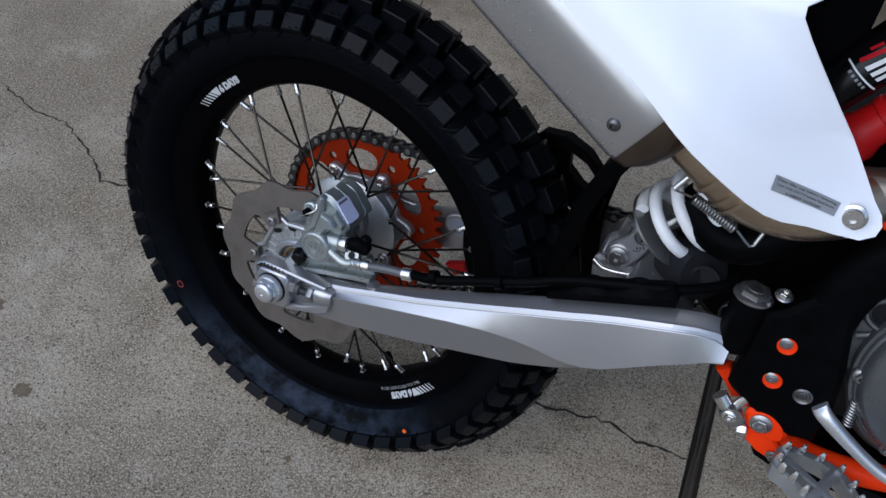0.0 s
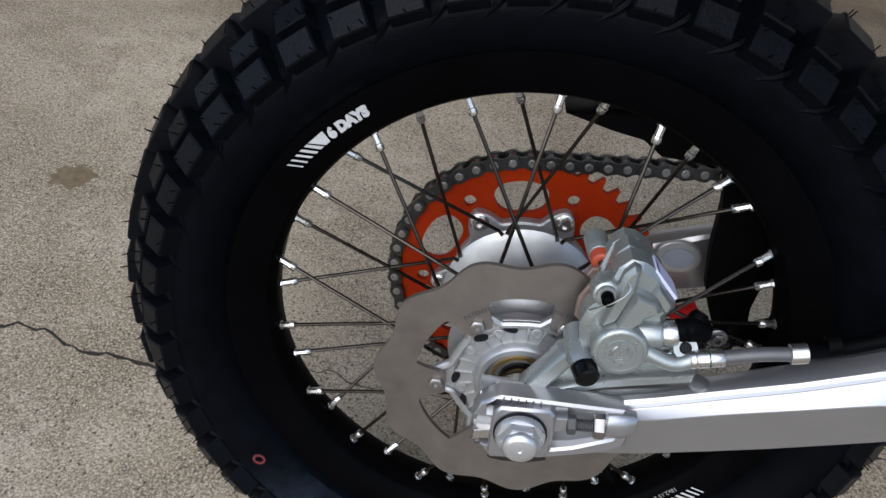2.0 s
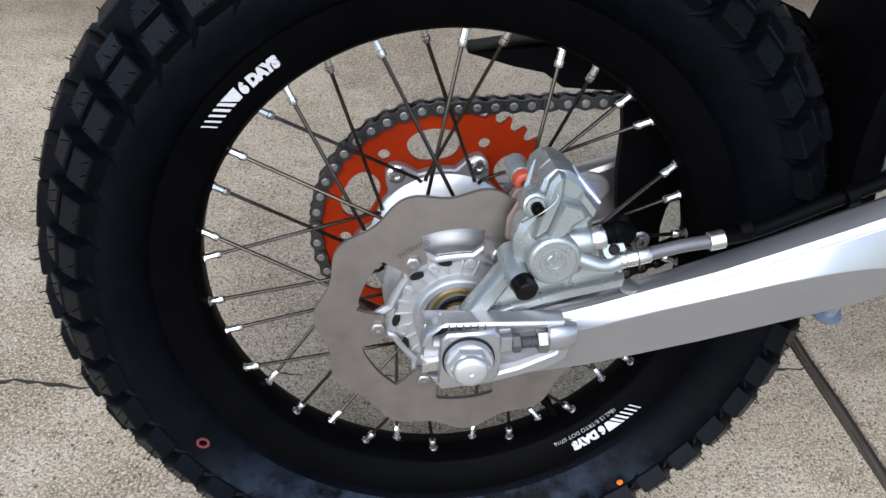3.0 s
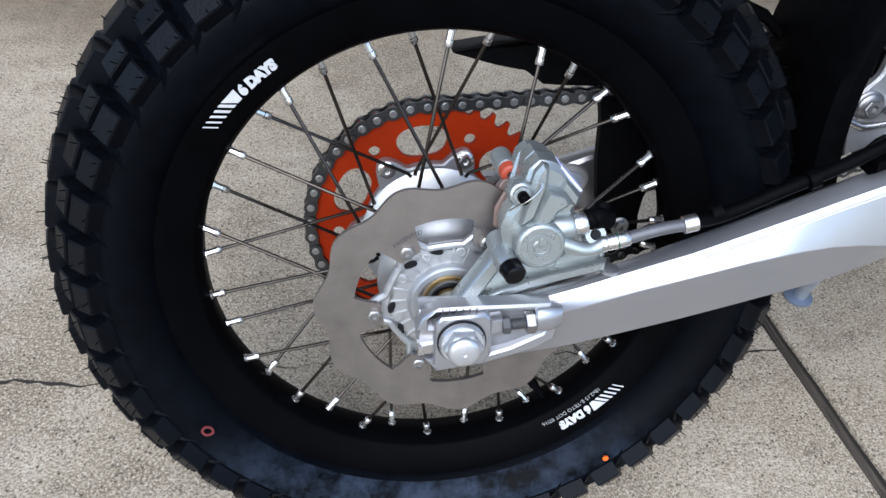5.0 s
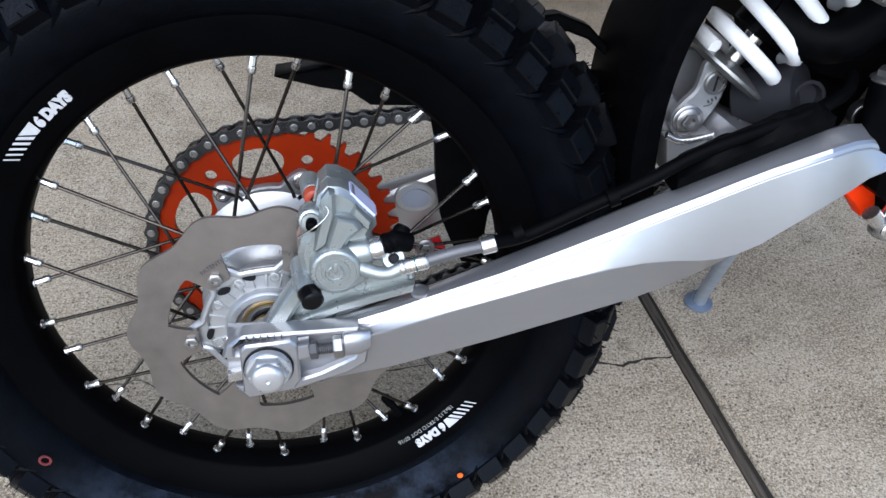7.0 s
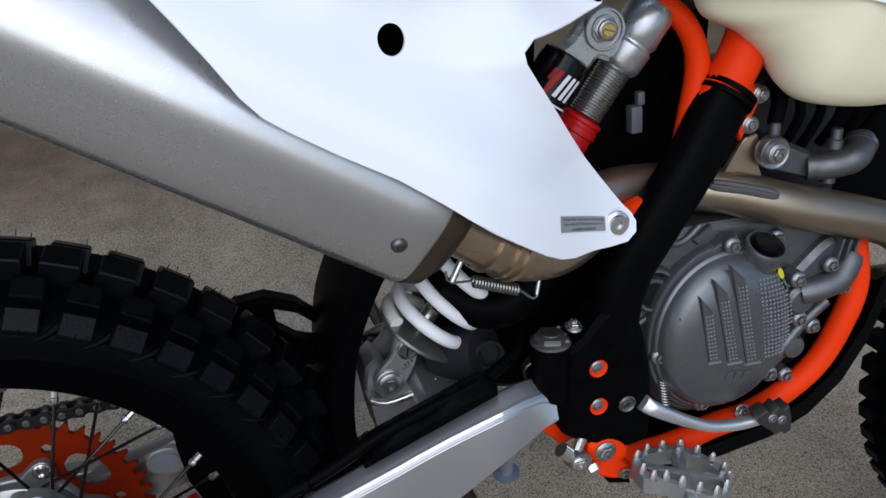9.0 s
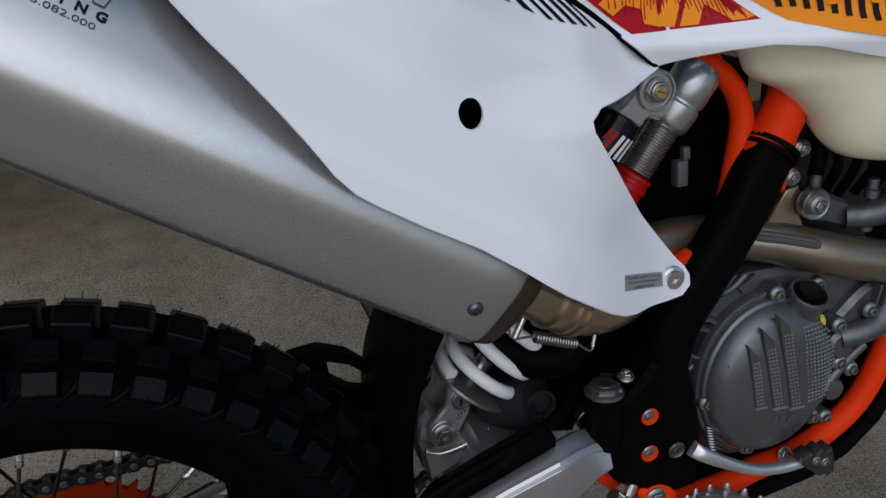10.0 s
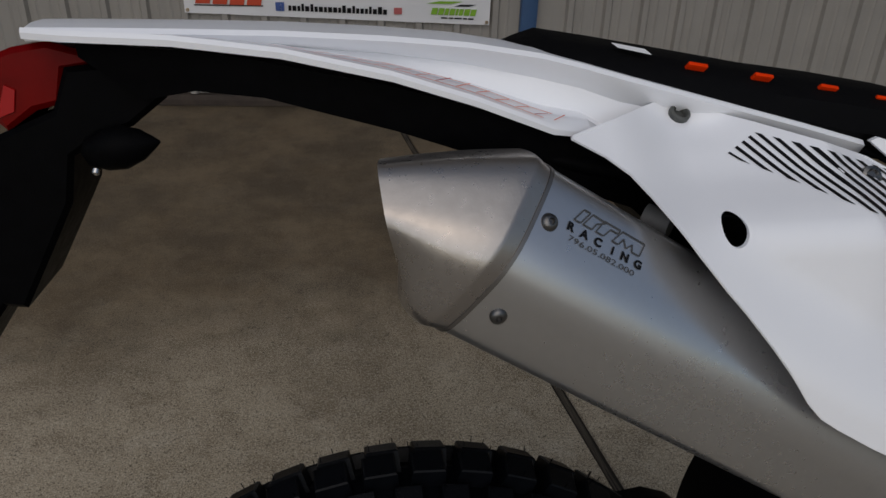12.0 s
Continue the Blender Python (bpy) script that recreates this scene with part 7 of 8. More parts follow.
    for at, rr in (((0.690, -0.088, 0.418), 0.0055), ((0.622, -0.092, 0.387), 0.004)):
        bm = bmesh.new()
        bolt_mesh(bm, at, (0, -1, 0.2), rr)
        part("cradle_bolt", bm, BOLT_GREY, fr)


def build_engine():
    bm = bmesh.new()
    block(bm, (0.69, 0.03, 0.50), (0.24, 0.13, 0.19), (0, 0, 0), 0.02)
    block(bm, (0.735, 0.03, 0.66), (0.15, 0.11, 0.16), (0, -8, 0), 0.015)
    eng = part("engine", bm, surf("dark engine casting", (0.020, 0.020, 0.021), (0.035, 0.035, 0.036), 50, 0.5, 0.5), bike, "grey single-cylinder engine")
    # casing behind the clutch cover
    bm = bmesh.new()
    out = [(p.x, p.y) for p in spline([(0.566, 0.545), (0.574, 0.590), (0.604, 0.612), (0.632, 0.616), (0.66, 0.617), (0.70, 0.616), (0.740, 0.607), (0.780, 0.597), (0.794, 0.570), (0.796, 0.535), (0.770, 0.495), (0.750, 0.460), (0.715, 0.436), (0.655, 0.416), (0.612, 0.430), (0.588, 0.470), (0.570, 0.505)], 4, True)]
    prism(bm, out, -0.030, -0.074, 0.006)
    part("side_case", bm, ENGINE_CAST, eng, "cast aluminium side case")
    c = Vector((0.655, 0, 0.516))
    n = 80
    rad = lambda t: 0.0705 + 0.0105 * math.sin(t) ** 2 + 0.002 * max(0, math.cos(t + 1.4)) ** 3
    ring = lambda k, y: [(c.x + rad(t) * k * math.cos(t), y, c.z + rad(t) * k * math.sin(t)) for t in (2 * math.pi * i / n for i in range(n))]
    bm = bmesh.new()
    lathe(bm, [(0.0115, -0.012), (0.0115, 0.0010), (0.0128, 0.0022), (0.0160, 0.0022), (0.0185, -0.004), (0.0195, -0.012)], (0.5860, -0.0765, 0.5580), (0, -1, 0), 32, closed=True)
    bore = part("case_bore", bm, ENGINE_CAST, eng, "cast boss with an open bore")
    # a black disc just inside the rim paints the bore's darkness
    bm = bmesh.new()
    lathe(bm, [(0.0118, 0.0), (0.0, 0.0006)], (0.5860, -0.0770, 0.5580), (0, -1, 0), 24)
    part("bore_dark", bm, PRINT_BLACK, bore, "black disc standing for the bore's darkness")
    # bright flange rim behind the dome
    bm = bmesh.new()
    loft(bm, [ring(1.06, -0.066), ring(1.06, -0.0835), ring(1.04, -0.0855), ring(0.98, -0.0855)])
    part("case_flange", bm, ENGINE_CAST, eng, "machined flange round the clutch cover")
    bm = bmesh.new()
    loft(bm, [ring(k, y) for k, y in ((1.0, -0.080), (1.0, -0.0885), (0.985, -0.0905), (0.955, -0.0915), (0.930, -0.0960), (0.88, -0.1020), (0.80, -0.1065), (0.5, -0.1098), (0.02, -0.1105))])
    cov = part("clutch_cover", bm, ENGINE_GREY, eng, "grey domed clutch cover")
    # ribs between recessed, dimpled pads, drawn out into thin tails above
    cols = ((0.623, 0.5500, 0.6345, 0.4985, 0.0085), (0.6365, 0.5650, 0.6555, 0.4940, 0.0100), (0.6525, 0.5760, 0.6755, 0.4900, 0.0105))
    lip = surf("polished rib lip", (0.42, 0.425, 0.43), (0.36, 0.365, 0.37), 60, 0.3, 0.8)
    for xt, zt, xb, zb, w in cols:
        bm = bmesh.new()
        prism(bm, [(xt - w * 1.1, zt + 0.016), (xt + w * 0.35, zt + 0.001), (xb + w * 0.62, zb), (xb - w * 0.62, zb)], -0.1050, -0.1118, 0.0010)
        part("rib_pad", bm, ENGINE_GREY, cov)
        bm = bmesh.new()
        prism(bm, [(xb - w * 0.80, zb - 0.0012), (xb + w * 0.80, zb - 0.0012), (xb + w * 0.74, zb + 0.0010), (xb - w * 0.74, zb + 0.0010)], -0.1050, -0.1130)
        part("rib_lip", bm, lip, cov)
    for pts in (((0.607, 0.553), (0.615, 0.530), (0.622, 0.500), (0.624, 0.470)), ((0.600, 0.545), (0.606, 0.520), (0.610, 0.495))):
        bm = bmesh.new()
        tube(bm, spline([(x, -0.1035 - 0.02 * (x - 0.60), z) for x, z in pts], 5), 0.0009, 6)
        part("crease", bm, ENGINE_CAST, cov)
    bm = bmesh.new()
    dots = []
    for xt, zt, xb, zb, w in cols:
        z = zb + 0.004
        while z < zt - 0.003:
            t = (z - zb) / (zt - zb)
            for k in (-0.33, 0.0, 0.33):
                dots.append((xb + (xt - xb) * t + k * w, z, -0.1118))
            z += 0.0040
    for j in range(20):
        z = 0.572 - 0.0042 * j
        left = 0.6745 + 0.00085 * j
        k = 0
        while True:
            x = left + 0.0041 * k
            if math.hypot((x - c.x) / 0.0640, (z - c.z) / 0.0740) > 0.985 or k > 14:
                break
            q = math.hypot((x - c.x) / 0.0705, (z - c.z) / 0.079)
            dots.append((x, z, -0.1098 if q < 0.62 else -0.1095 + 0.0075 * ((q - 0.62) / 0.36) ** 1.6))
            k += 1
    for x, z, y in dots:
        vs = [bm.verts.new((x + 0.0012 * a, y + 0.0004, z + 0.0012 * b)) for a, b in ((-1, -1), (1, -1), (1, 1), (-1, 1))]
        tp = bm.verts.new((x, y - 0.0010, z))
        for i in range(4):
            bm.faces.new((vs[i], vs[(i + 1) % 4], tp))
    tagged(part("grip_dimple", bm, surf("light pip", (0.30, 0.305, 0.31), None, 60, 0.4, 0.6), cov, smooth=False), kind="stuff")
    bm = bmesh.new()
    for dx, dz in ((0.653, 0.4805), (0.662, 0.4795), (0.671, 0.4785)):
        prism(bm, [(dx - 0.0042, dz - 0.004), (dx + 0.003, dz - 0.004), (dx + 0.005, dz + 0.004), (dx - 0.002, dz + 0.004)], -0.1060, -0.1112, 0.0006)
    part("embossed_mark", bm, ENGINE_GREY, cov, "embossed logo shape")
    # oil filler neck
    bm = bmesh.new()
    lathe(bm, [(0.0165, -0.010), (0.0180, 0.018), (0.0188, 0.026), (0.0175, 0.028), (0.0158, 0.028), (0.0150, 0.010), (0.0, 0.010)], (0.684, -0.086, 0.576), (0.02, -0.42, 0.9), 30)
    part("filler_neck", bm, ENGINE_GREY, cov, "oil filler neck")
    bm = bmesh.new()
    lathe(bm, [(0.0152, 0.0), (0.0150, 0.0010), (0.0120, 0.0010), (0.0110, 0.0080), (0.0040, 0.0080)], (0.6845, -0.0955, 0.5970), (0.02, -0.42, 0.9), 24)
    part("filler_plug", bm, GLOSS_BLACK, cov, "black filler plug")
    # dark opening on the left of the case
    bm = bmesh.new()
    lathe(bm, [(0.0225, -0.010), (0.0225, 0.004), (0.0195, 0.0075), (0.0170, 0.0075), (0.0160, -0.004)], (0.588, -0.074, 0.563), (-0.1, -1, 0.1), 36, closed=True)
    part("case_boss", bm, ENGINE_CAST, eng)
    # a black disc paints the opening's darkness
    bm = bmesh.new()
    lathe(bm, [(0.0165, 0), (0.0165, 0.001)], (0.588, -0.0745, 0.563), (-0.1, -1, 0.1), 28)
    part("case_hole", bm, PRINT_BLACK, eng, "dark round opening")
    for pts in (((0.570, 0.598), (0.590, 0.606), (0.612, 0.604), (0.630, 0.618)), ((0.574, 0.528), (0.590, 0.535), (0.600, 0.520)), ((0.566, 0.575), (0.572, 0.590), (0.590, 0.597))):
        bm = bmesh.new()
        tube(bm, spline([(x, -0.0745, z) for x, z in pts], 5), 0.0035, 10)
        part("case_rib", bm, ENGINE_CAST, eng)
    # sticker strip along the cover's rim
    bm = bmesh.new()
    A, B = [], []
    for i in range(11):
        t = radians(50 - i * 4.2)
        A.append(bm.verts.new((c.x + rad(t) * 0.990 * math.cos(t), -0.0910, c.z + rad(t) * 0.990 * math.sin(t))))
        B.append(bm.verts.new((c.x + rad(t) * 0.915 * math.cos(t), -0.1000, c.z + rad(t) * 0.915 * math.sin(t))))
    for i in range(10):
        bm.faces.new((A[i], B[i], B[i + 1], A[i + 1]))
    part("sticker", bm, GREEN_PRINT, cov, "green sticker", smooth=False)
    for i in range(5):
        bm = bmesh.new()
        vs = []
        for dt, k, y in ((0, 0.975, -0.0935), (3.4, 0.975, -0.0935), (3.4, 0.938, -0.0980), (0, 0.938, -0.0980)):
            t = radians(38 - i * 5.4 - dt)
            vs.append(bm.verts.new((c.x + rad(t) * k * math.cos(t), y, c.z + rad(t) * k * math.sin(t))))
        bm.faces.new(vs)
        part("sticker_bar", bm, STICKER_WHITE, cov, smooth=False)
    bm = bmesh.new()
    t = radians(47)
    lathe(bm, [(0.0050, 0), (0.0050, 0.0008)], (c.x + rad(t) * 0.955 * math.cos(t), -0.0962, c.z + rad(t) * 0.955 * math.sin(t)), (0.5, -0.75, 0.5), 14)
    part("sticker", bm, YELLOW_PRINT, cov, "yellow round of the sticker")
    # water pump housing with its fins and outlet
    bm = bmesh.new()
    prism(bm, [(p.x, p.y) for p in spline([(0.722, 0.540), (0.728, 0.556), (0.742, 0.572), (0.764, 0.590), (0.784, 0.586), (0.791, 0.560), (0.780, 0.542), (0.762, 0.526), (0.742, 0.520), (0.728, 0.524)], 3, True)], -0.068, -0.086, 0.005)
    part("water_pump", bm, ENGINE_CAST, eng, "cast water pump housing")
    bm = bmesh.new()
    tube(bm, spline([(0.738, -0.086, 0.540), (0.755, -0.092, 0.545), (0.776, -0.092, 0.553), (0.790, -0.086, 0.572)], 4), [0.0120] * 12 + [0.0105], 16)
    part("pump_outlet", bm, ENGINE_CAST, eng)
    bm = bmesh.new()
    lathe(bm, [(0.0165, -0.004), (0.0160, 0.008), (0.0120, 0.012), (0, 0.0125)], (0.737, -0.082, 0.534), (0, -1, 0), 26)
    part("pump_cap", bm, ENGINE_CAST, eng)
    for k in range(3):
        bm = bmesh.new()
        block(bm, (0.769 + 0.0085 * k, -0.086, 0.578 - 0.002 * k), (0.0028, 0.016, 0.030), (0, 10, 0), 0.0006)
        part("pump_fin", bm, ENGINE_CAST, eng)
    bm = bmesh.new()
    lathe(bm, [(0.0125, -0.012), (0.0125, 0.006), (0.0105, 0.010), (0, 0.0115)], (0.745, -0.074, 0.477), (0, -1, 0), 22)
    part("case_boss", bm, ENGINE_CAST, eng)
    bm = bmesh.new()
    tube(bm, spline([(0.728, -0.078, 0.470), (0.745, -0.078, 0.492), (0.757, -0.078, 0.505), (0.778, -0.076, 0.520)], 4), 0.0060, 12)
    part("case_rib", bm, ENGINE_CAST, eng)
    for x, z, y in ((0.655, 0.601, -0.090), (0.709, 0.597, -0.080), (0.729, 0.557, -0.092), (0.741, 0.512, -0.088), (0.765, 0.496, -0.080), (0.742, 0.445, -0.080), (0.713, 0.459, -0.092), (0.640, 0.441, -0.092), (0.591, 0.500, -0.090), (0.763, 0.567, -0.092), (0.793, 0.534, -0.080)):
        bm = bmesh.new()
        lathe(bm, [(0.0082, 0.014), (0.0082, 0.0), (0.0072, -0.001)], (x, y, z), (0, 1, 0), 18)
        part("bolt_boss", bm, ENGINE_CAST, eng)
        bm = bmesh.new()
        bolt_mesh(bm, (x, y - 0.0004, z), (0, -1, 0), 0.0050, 0.0055)
        part("cover_bolt", bm, BOLT_GREY, eng)
    bm = bmesh.new()
    prism(bm, [(0.640, 0.600), (0.662, 0.609), (0.664, 0.603), (0.648, 0.590), (0.634, 0.588)], -0.072, -0.086, 0.002)
    prism(bm, [(0.622, 0.606), (0.640, 0.618), (0.643, 0.611), (0.628, 0.600)], -0.070, -0.078, 0.002)
    part("case_lug", bm, ENGINE_CAST, eng)
    # cylinder head, coolant elbow and posts above the header pipe
    bm = bmesh.new()
    prism(bm, [(0.700, 0.690), (0.714, 0.684), (0.742, 0.672), (0.752, 0.660), (0.748, 0.644), (0.705, 0.656), (0.696, 0.668)], -0.040, -0.068, 0.004)
    part("cylinder_head", bm, ENGINE_CAST, eng, "grey cast cylinder head")
    bm = bmesh.new()
    tube(bm, spline([(0.742, -0.064, 0.656), (0.758, -0.072, 0.658), (0.776, -0.076, 0.662), (0.790, -0.072, 0.668), (0.798, -0.062, 0.676)], 5), [0.0125] * 10 + [0.0135] * 11, 18)
    part("coolant_pipe", bm, ENGINE_CAST, eng, "cast coolant elbow")
    bm = bmesh.new()
    lathe(bm, [(0.0125, -0.002), (0.0150, -0.002), (0.0150, 0.003), (0.0125, 0.003)], (0.796, -0.066, 0.672), (0.6, 0.5, 0.5), 24, closed=True)
    part("hose_band", bm, BOLT_GREY, eng, "steel hose clamp")
    for x, z, h in ((0.701, 0.680, 0.022), (0.768, 0.672, 0.018), (0.766, 0.640, 0.016)):
        bm = bmesh.new()
        lathe(bm, [(0.0070, 0), (0.0070, h * 0.45), (0.0052, h * 0.5), (0.0052, h), (0.0040, h + 0.001)], (x, -0.066, z), (0, 0, 1), 16)
        part("coolant_post", bm, ENGINE_CAST, eng)
    bm = bmesh.new()
    lathe(bm, [(0.0150, 0.008), (0.0150, 0), (0.0138, -0.0015), (0.0128, -0.0010), (0.0095, 0.0), (0.0090, -0.003), (0.006, -0.003)], (0.695, -0.078, 0.678), (0, 1, 0), 32)
    part("mount_washer", bm, BOLT_GREY, eng, "broad steel mounting washer")
    bm = bmesh.new()
    bolt_mesh(bm, (0.695, -0.081, 0.678), (0, -1, 0), 0.0062)
    part("mount_bolt", bm, BOLT_GREY, eng)
    for x, z in ((0.683, 0.728), (0.676, 0.702)):
        bm = bmesh.new()
        lathe(bm, [(0.0080, 0.02), (0.0080, 0), (0.0066, -0.001)], (x, -0.066, z), (0, 1, 0), 18)
        bolt_mesh(bm, (x, -0.067, z), (0, -1, 0), 0.0048)
        part("cover_bolt", bm, BOLT_GREY, eng)
    for k in range(6):
        bm = bmesh.new()
        tube(bm, spline([(0.705 + 0.02 * k, -0.045 - 0.004 * (k % 3), 0.735), (0.712 + 0.022 * k, -0.056, 0.706), (0.708 + 0.02 * k, -0.045, 0.67)], 4), 0.0045, 8)
        part("cable", bm, BLACK_PLASTIC, eng, "black cable")
    bm = bmesh.new()
    tube(bm, spline([(0.712, -0.055, 0.745), (0.706, -0.062, 0.724), (0.702, -0.064, 0.700)], 4), 0.0070, 12)
    part("hose", bm, BLACK_PLASTIC, eng)
    bm = bmesh.new()
    block(bm, (0.583, -0.030, 0.708), (0.011, 0.012, 0.024), (0, -4, 0), 0.002)
    block(bm, (0.587, -0.030, 0.726), (0.007, 0.008, 0.012), (0, -4, 0), 0.002)
    part("connector_plug", bm, surf("grey connector", (0.09, 0.095, 0.10), None, 60, 0.5), eng, "grey plug connector")


def build_header():
    bm = bmesh.new()
    pts = spline([(0.500, -0.066, 0.640), (0.545, -0.052, 0.650), (0.590, -0.046, 0.650), (0.630, -0.052, 0.646), (0.665, -0.062, 0.641), (0.721, -0.078, 0.626), (0.786, -0.086, 0.610), (0.834, -0.085, 0.592), (0.872, -0.078, 0.56), (0.890, -0.060, 0.52), (0.88, -0.03, 0.50)], 6)
    tube(bm, pts, 0.0205, 28)
    h = part("exhaust_header", bm, HEADER, bike, "grey steel exhaust header with brown heat tint")
    bm = bmesh.new()
    prism(bm, [(0.652, 0.656), (0.662, 0.676), (0.672, 0.690), (0.684, 0.694), (0.692, 0.680), (0.690, 0.664), (0.698, 0.648), (0.676, 0.646)], -0.060, -0.066, 0.0012)
    part("header_bracket", bm, PIPE_HEAT, h, "heat-tinted mounting bracket")
    bm = bmesh.new()
    q = [(0.640, -0.0725, 0.656), (0.664, -0.0795, 0.652), (0.690, -0.0870, 0.646), (0.692, -0.0885, 0.642), (0.666, -0.0815, 0.648), (0.641, -0.0740, 0.652)]
    tube(bm, spline(q, 4, True), 0.0033, 8)
    part("weld", bm, ENGRAVE, h, "dark weld bead")
    bm = bmesh.new()
    prism(bm, [(0.544, 0.637), (0.553, 0.647), (0.567, 0.653), (0.565, 0.640), (0.559, 0.631), (0.550, 0.632)], -0.084, -0.070, 0.002)
    part("orange_bracket", bm, ORANGE, h)


def build_controls():
    # rear brake pedal
    bm = bmesh.new()
    pts = spline([(0.572, -0.100, 0.462), (0.580, -0.106, 0.457), (0.608, -0.108, 0.441), (0.640, -0.109, 0.4265), (0.671, -0.110, 0.4225), (0.694, -0.111, 0.4250)], 5)
    rings = []
    for i, p in enumerate(pts):
        q = pts[min(i + 1, len(pts) - 1)] - pts[max(i - 1, 0)]
        side = Vector((q.z, 0, -q.x)).normalized()
        rings.append(oval(p, side, Vector((0, -1, 0)), 0.0078 - 0.0026 * ease(i / 14), 0.0055, 16, 3.0))
    loft(bm, rings)
    ped = part("brake_pedal", bm, ALU_MACHINED, bike, "forged aluminium brake pedal with serrated black tip")
    bm = bmesh.new()
    prism(bm, [(0.682, 0.436), (0.692, 0.441), (0.698, 0.437), (0.704, 0.443), (0.710, 0.438), (0.716, 0.441), (0.721, 0.427), (0.723, 0.412), (0.716, 0.408), (0.712, 0.412), (0.706, 0.410), (0.698, 0.417), (0.686, 0.426)], -0.105, -0.122, 0.0015)
    part("pedal_tip", bm, surf("dark cast tip", (0.035, 0.032, 0.030), (0.06, 0.055, 0.05), 60, 0.45, 0.6), ped, "dark serrated pedal tip")
    for x, z in ((0.698, 0.431), (0.709, 0.427)):
        bm = bmesh.new()
        bolt_mesh(bm, (x, -0.122, z), (0, -1, 0), 0.0034)
        part("tip_bolt", bm, BOLT_GREY, ped)
    bm = bmesh.new()
    a, b = Vector((0.597, -0.082, 0.489)), Vector((0.601, -0.092, 0.449))
    pts = []
    for i in range(150):
        t = i / 10
        pts.append(a.lerp(b, t / 15) + Vector((math.cos(2 * math.pi * t), math.sin(2 * math.pi * t), 0)) * 0.0042)
    tube(bm, pts, 0.0011, 6)
    part("pedal_spring", bm, BOLT_GREY, ped, "pedal return spring")
    # foot peg: an open toothed frame
    rim = [(0.560, -0.108), (0.585, -0.098), (0.616, -0.098), (0.634, -0.118), (0.640, -0.142), (0.632, -0.162), (0.610, -0.174), (0.590, -0.160), (0.572, -0.144), (0.556, -0.138)]
    rim = [(p.x, p.y) for p in spline([(x, y, 0) for x, y in rim], 3, True)]
    cx, cy = 0.600, -0.134
    def ring_at(z, k):
        return [(cx + (x - cx) * k, cy + (y - cy) * k, z - 0.12 * (x - cx)) for x, y in rim]
    bm = bmesh.new()
    loft(bm, [ring_at(0.404, 1.0), ring_at(0.388, 0.98), ring_at(0.388, 0.80), ring_at(0.404, 0.80), ring_at(0.404, 1.0)], caps=False)
    peg = part("foot_peg", bm, GREY_PEG, bike, "grey cast foot peg with steel teeth")
    for size, turn in (((0.010, 0.072, 0.014), -20), ((0.076, 0.009, 0.014), -25)):
        bm = bmesh.new()
        block(bm, (cx, cy, 0.396), size, (0, 6, turn), 0.002)
        part("peg_bar", bm, GREY_PEG, peg)
    for k in range(0, len(rim), 2):
        x, y = rim[k]
        bm = bmesh.new()
        lathe(bm, [(0.0040, 0), (0.0034, 0.006), (0.0014, 0.011)], (cx + (x - cx) * 0.90, cy + (y - cy) * 0.90, 0.403 - 0.12 * (x - cx) * 0.9), (0.1, 0, 1), 7)
        part("peg_tooth", bm, STEEL, peg)
    bm = bmesh.new()
    prism(bm, [(p.x, p.y) for p in spline([(0.522, 0.424), (0.540, 0.430), (0.557, 0.421), (0.563, 0.408), (0.556, 0.399), (0.536, 0.400), (0.524, 0.408)], 3, True)], -0.078, -0.1000, 0.004)
    part("peg_mount", bm, ORANGE, peg, "orange peg mount")
    bm = bmesh.new()
    prism(bm, [(0.526, 0.402), (0.552, 0.404), (0.566, 0.392), (0.577, 0.373), (0.566, 0.374), (0.545, 0.379), (0.530, 0.388)], -0.082, -0.098, 0.003)
    part("peg_mount", bm, ORANGE, peg, "orange lower peg lug")
    bm = bmesh.new()
    prism(bm, [(0.540, 0.381), (0.566, 0.375), (0.568, 0.369), (0.545, 0.374)], -0.080, -0.097, 0.001)
    part("peg_stop", bm, BLACK_PLASTIC, peg)
    bm = bmesh.new()
    bolt_mesh(bm, (0.537, -0.1000, 0.4155), (0, -1, 0), 0.0072)
    part("peg_bolt", bm, BOLT_GREY, peg)
    bm = bmesh.new()
    bolt_mesh(bm, (0.560, -0.098, 0.384), (0, -1, -0.3), 0.0050)
    part("peg_bolt", bm, BOLT_GREY, peg)
    bm = bmesh.new()
    prism(bm, [(0.482, 0.432), (0.492, 0.440), (0.512, 0.436), (0.518, 0.414), (0.506, 0.408), (0.496, 0.420)], -0.056, -0.072, 0.002)
    part("peg_bracket", bm, ORANGE, peg, "orange bracket behind the push rod")
    # push rod joint under the pivot guard
    bm = bmesh.new()
    lathe(bm, [(0.0045, -0.006), (0.0105, -0.006), (0.0115, -0.002), (0.0115, 0.002), (0.0105, 0.006), (0.0045, 0.006)], (0.510, -0.098, 0.411), (0.3, -1, 0), 24, closed=True)
    rod = part("push_rod", bm, BOLT_GREY, bike, "steel brake push rod joint")
    bm = bmesh.new()
    tube(bm, [(0.511, -0.094, 0.418), (0.520, -0.092, 0.440)], 0.0055, 12)
    tube(bm, [(0.494, -0.096, 0.425), (0.505, -0.097, 0.414)], [0.0075, 0.0065], 12)
    part("rod", bm, STEEL, rod)
    bm = bmesh.new()
    bolt_mesh(bm, (0.509, -0.104, 0.411), (0.3, -1, 0), 0.0048)
    part("rod_bolt", bm, STEEL, rod)
    bm = bmesh.new()
    hexa(bm, (0.521, -0.100, 0.398), (1, 0, 0.35), 0.0062, 0.009)
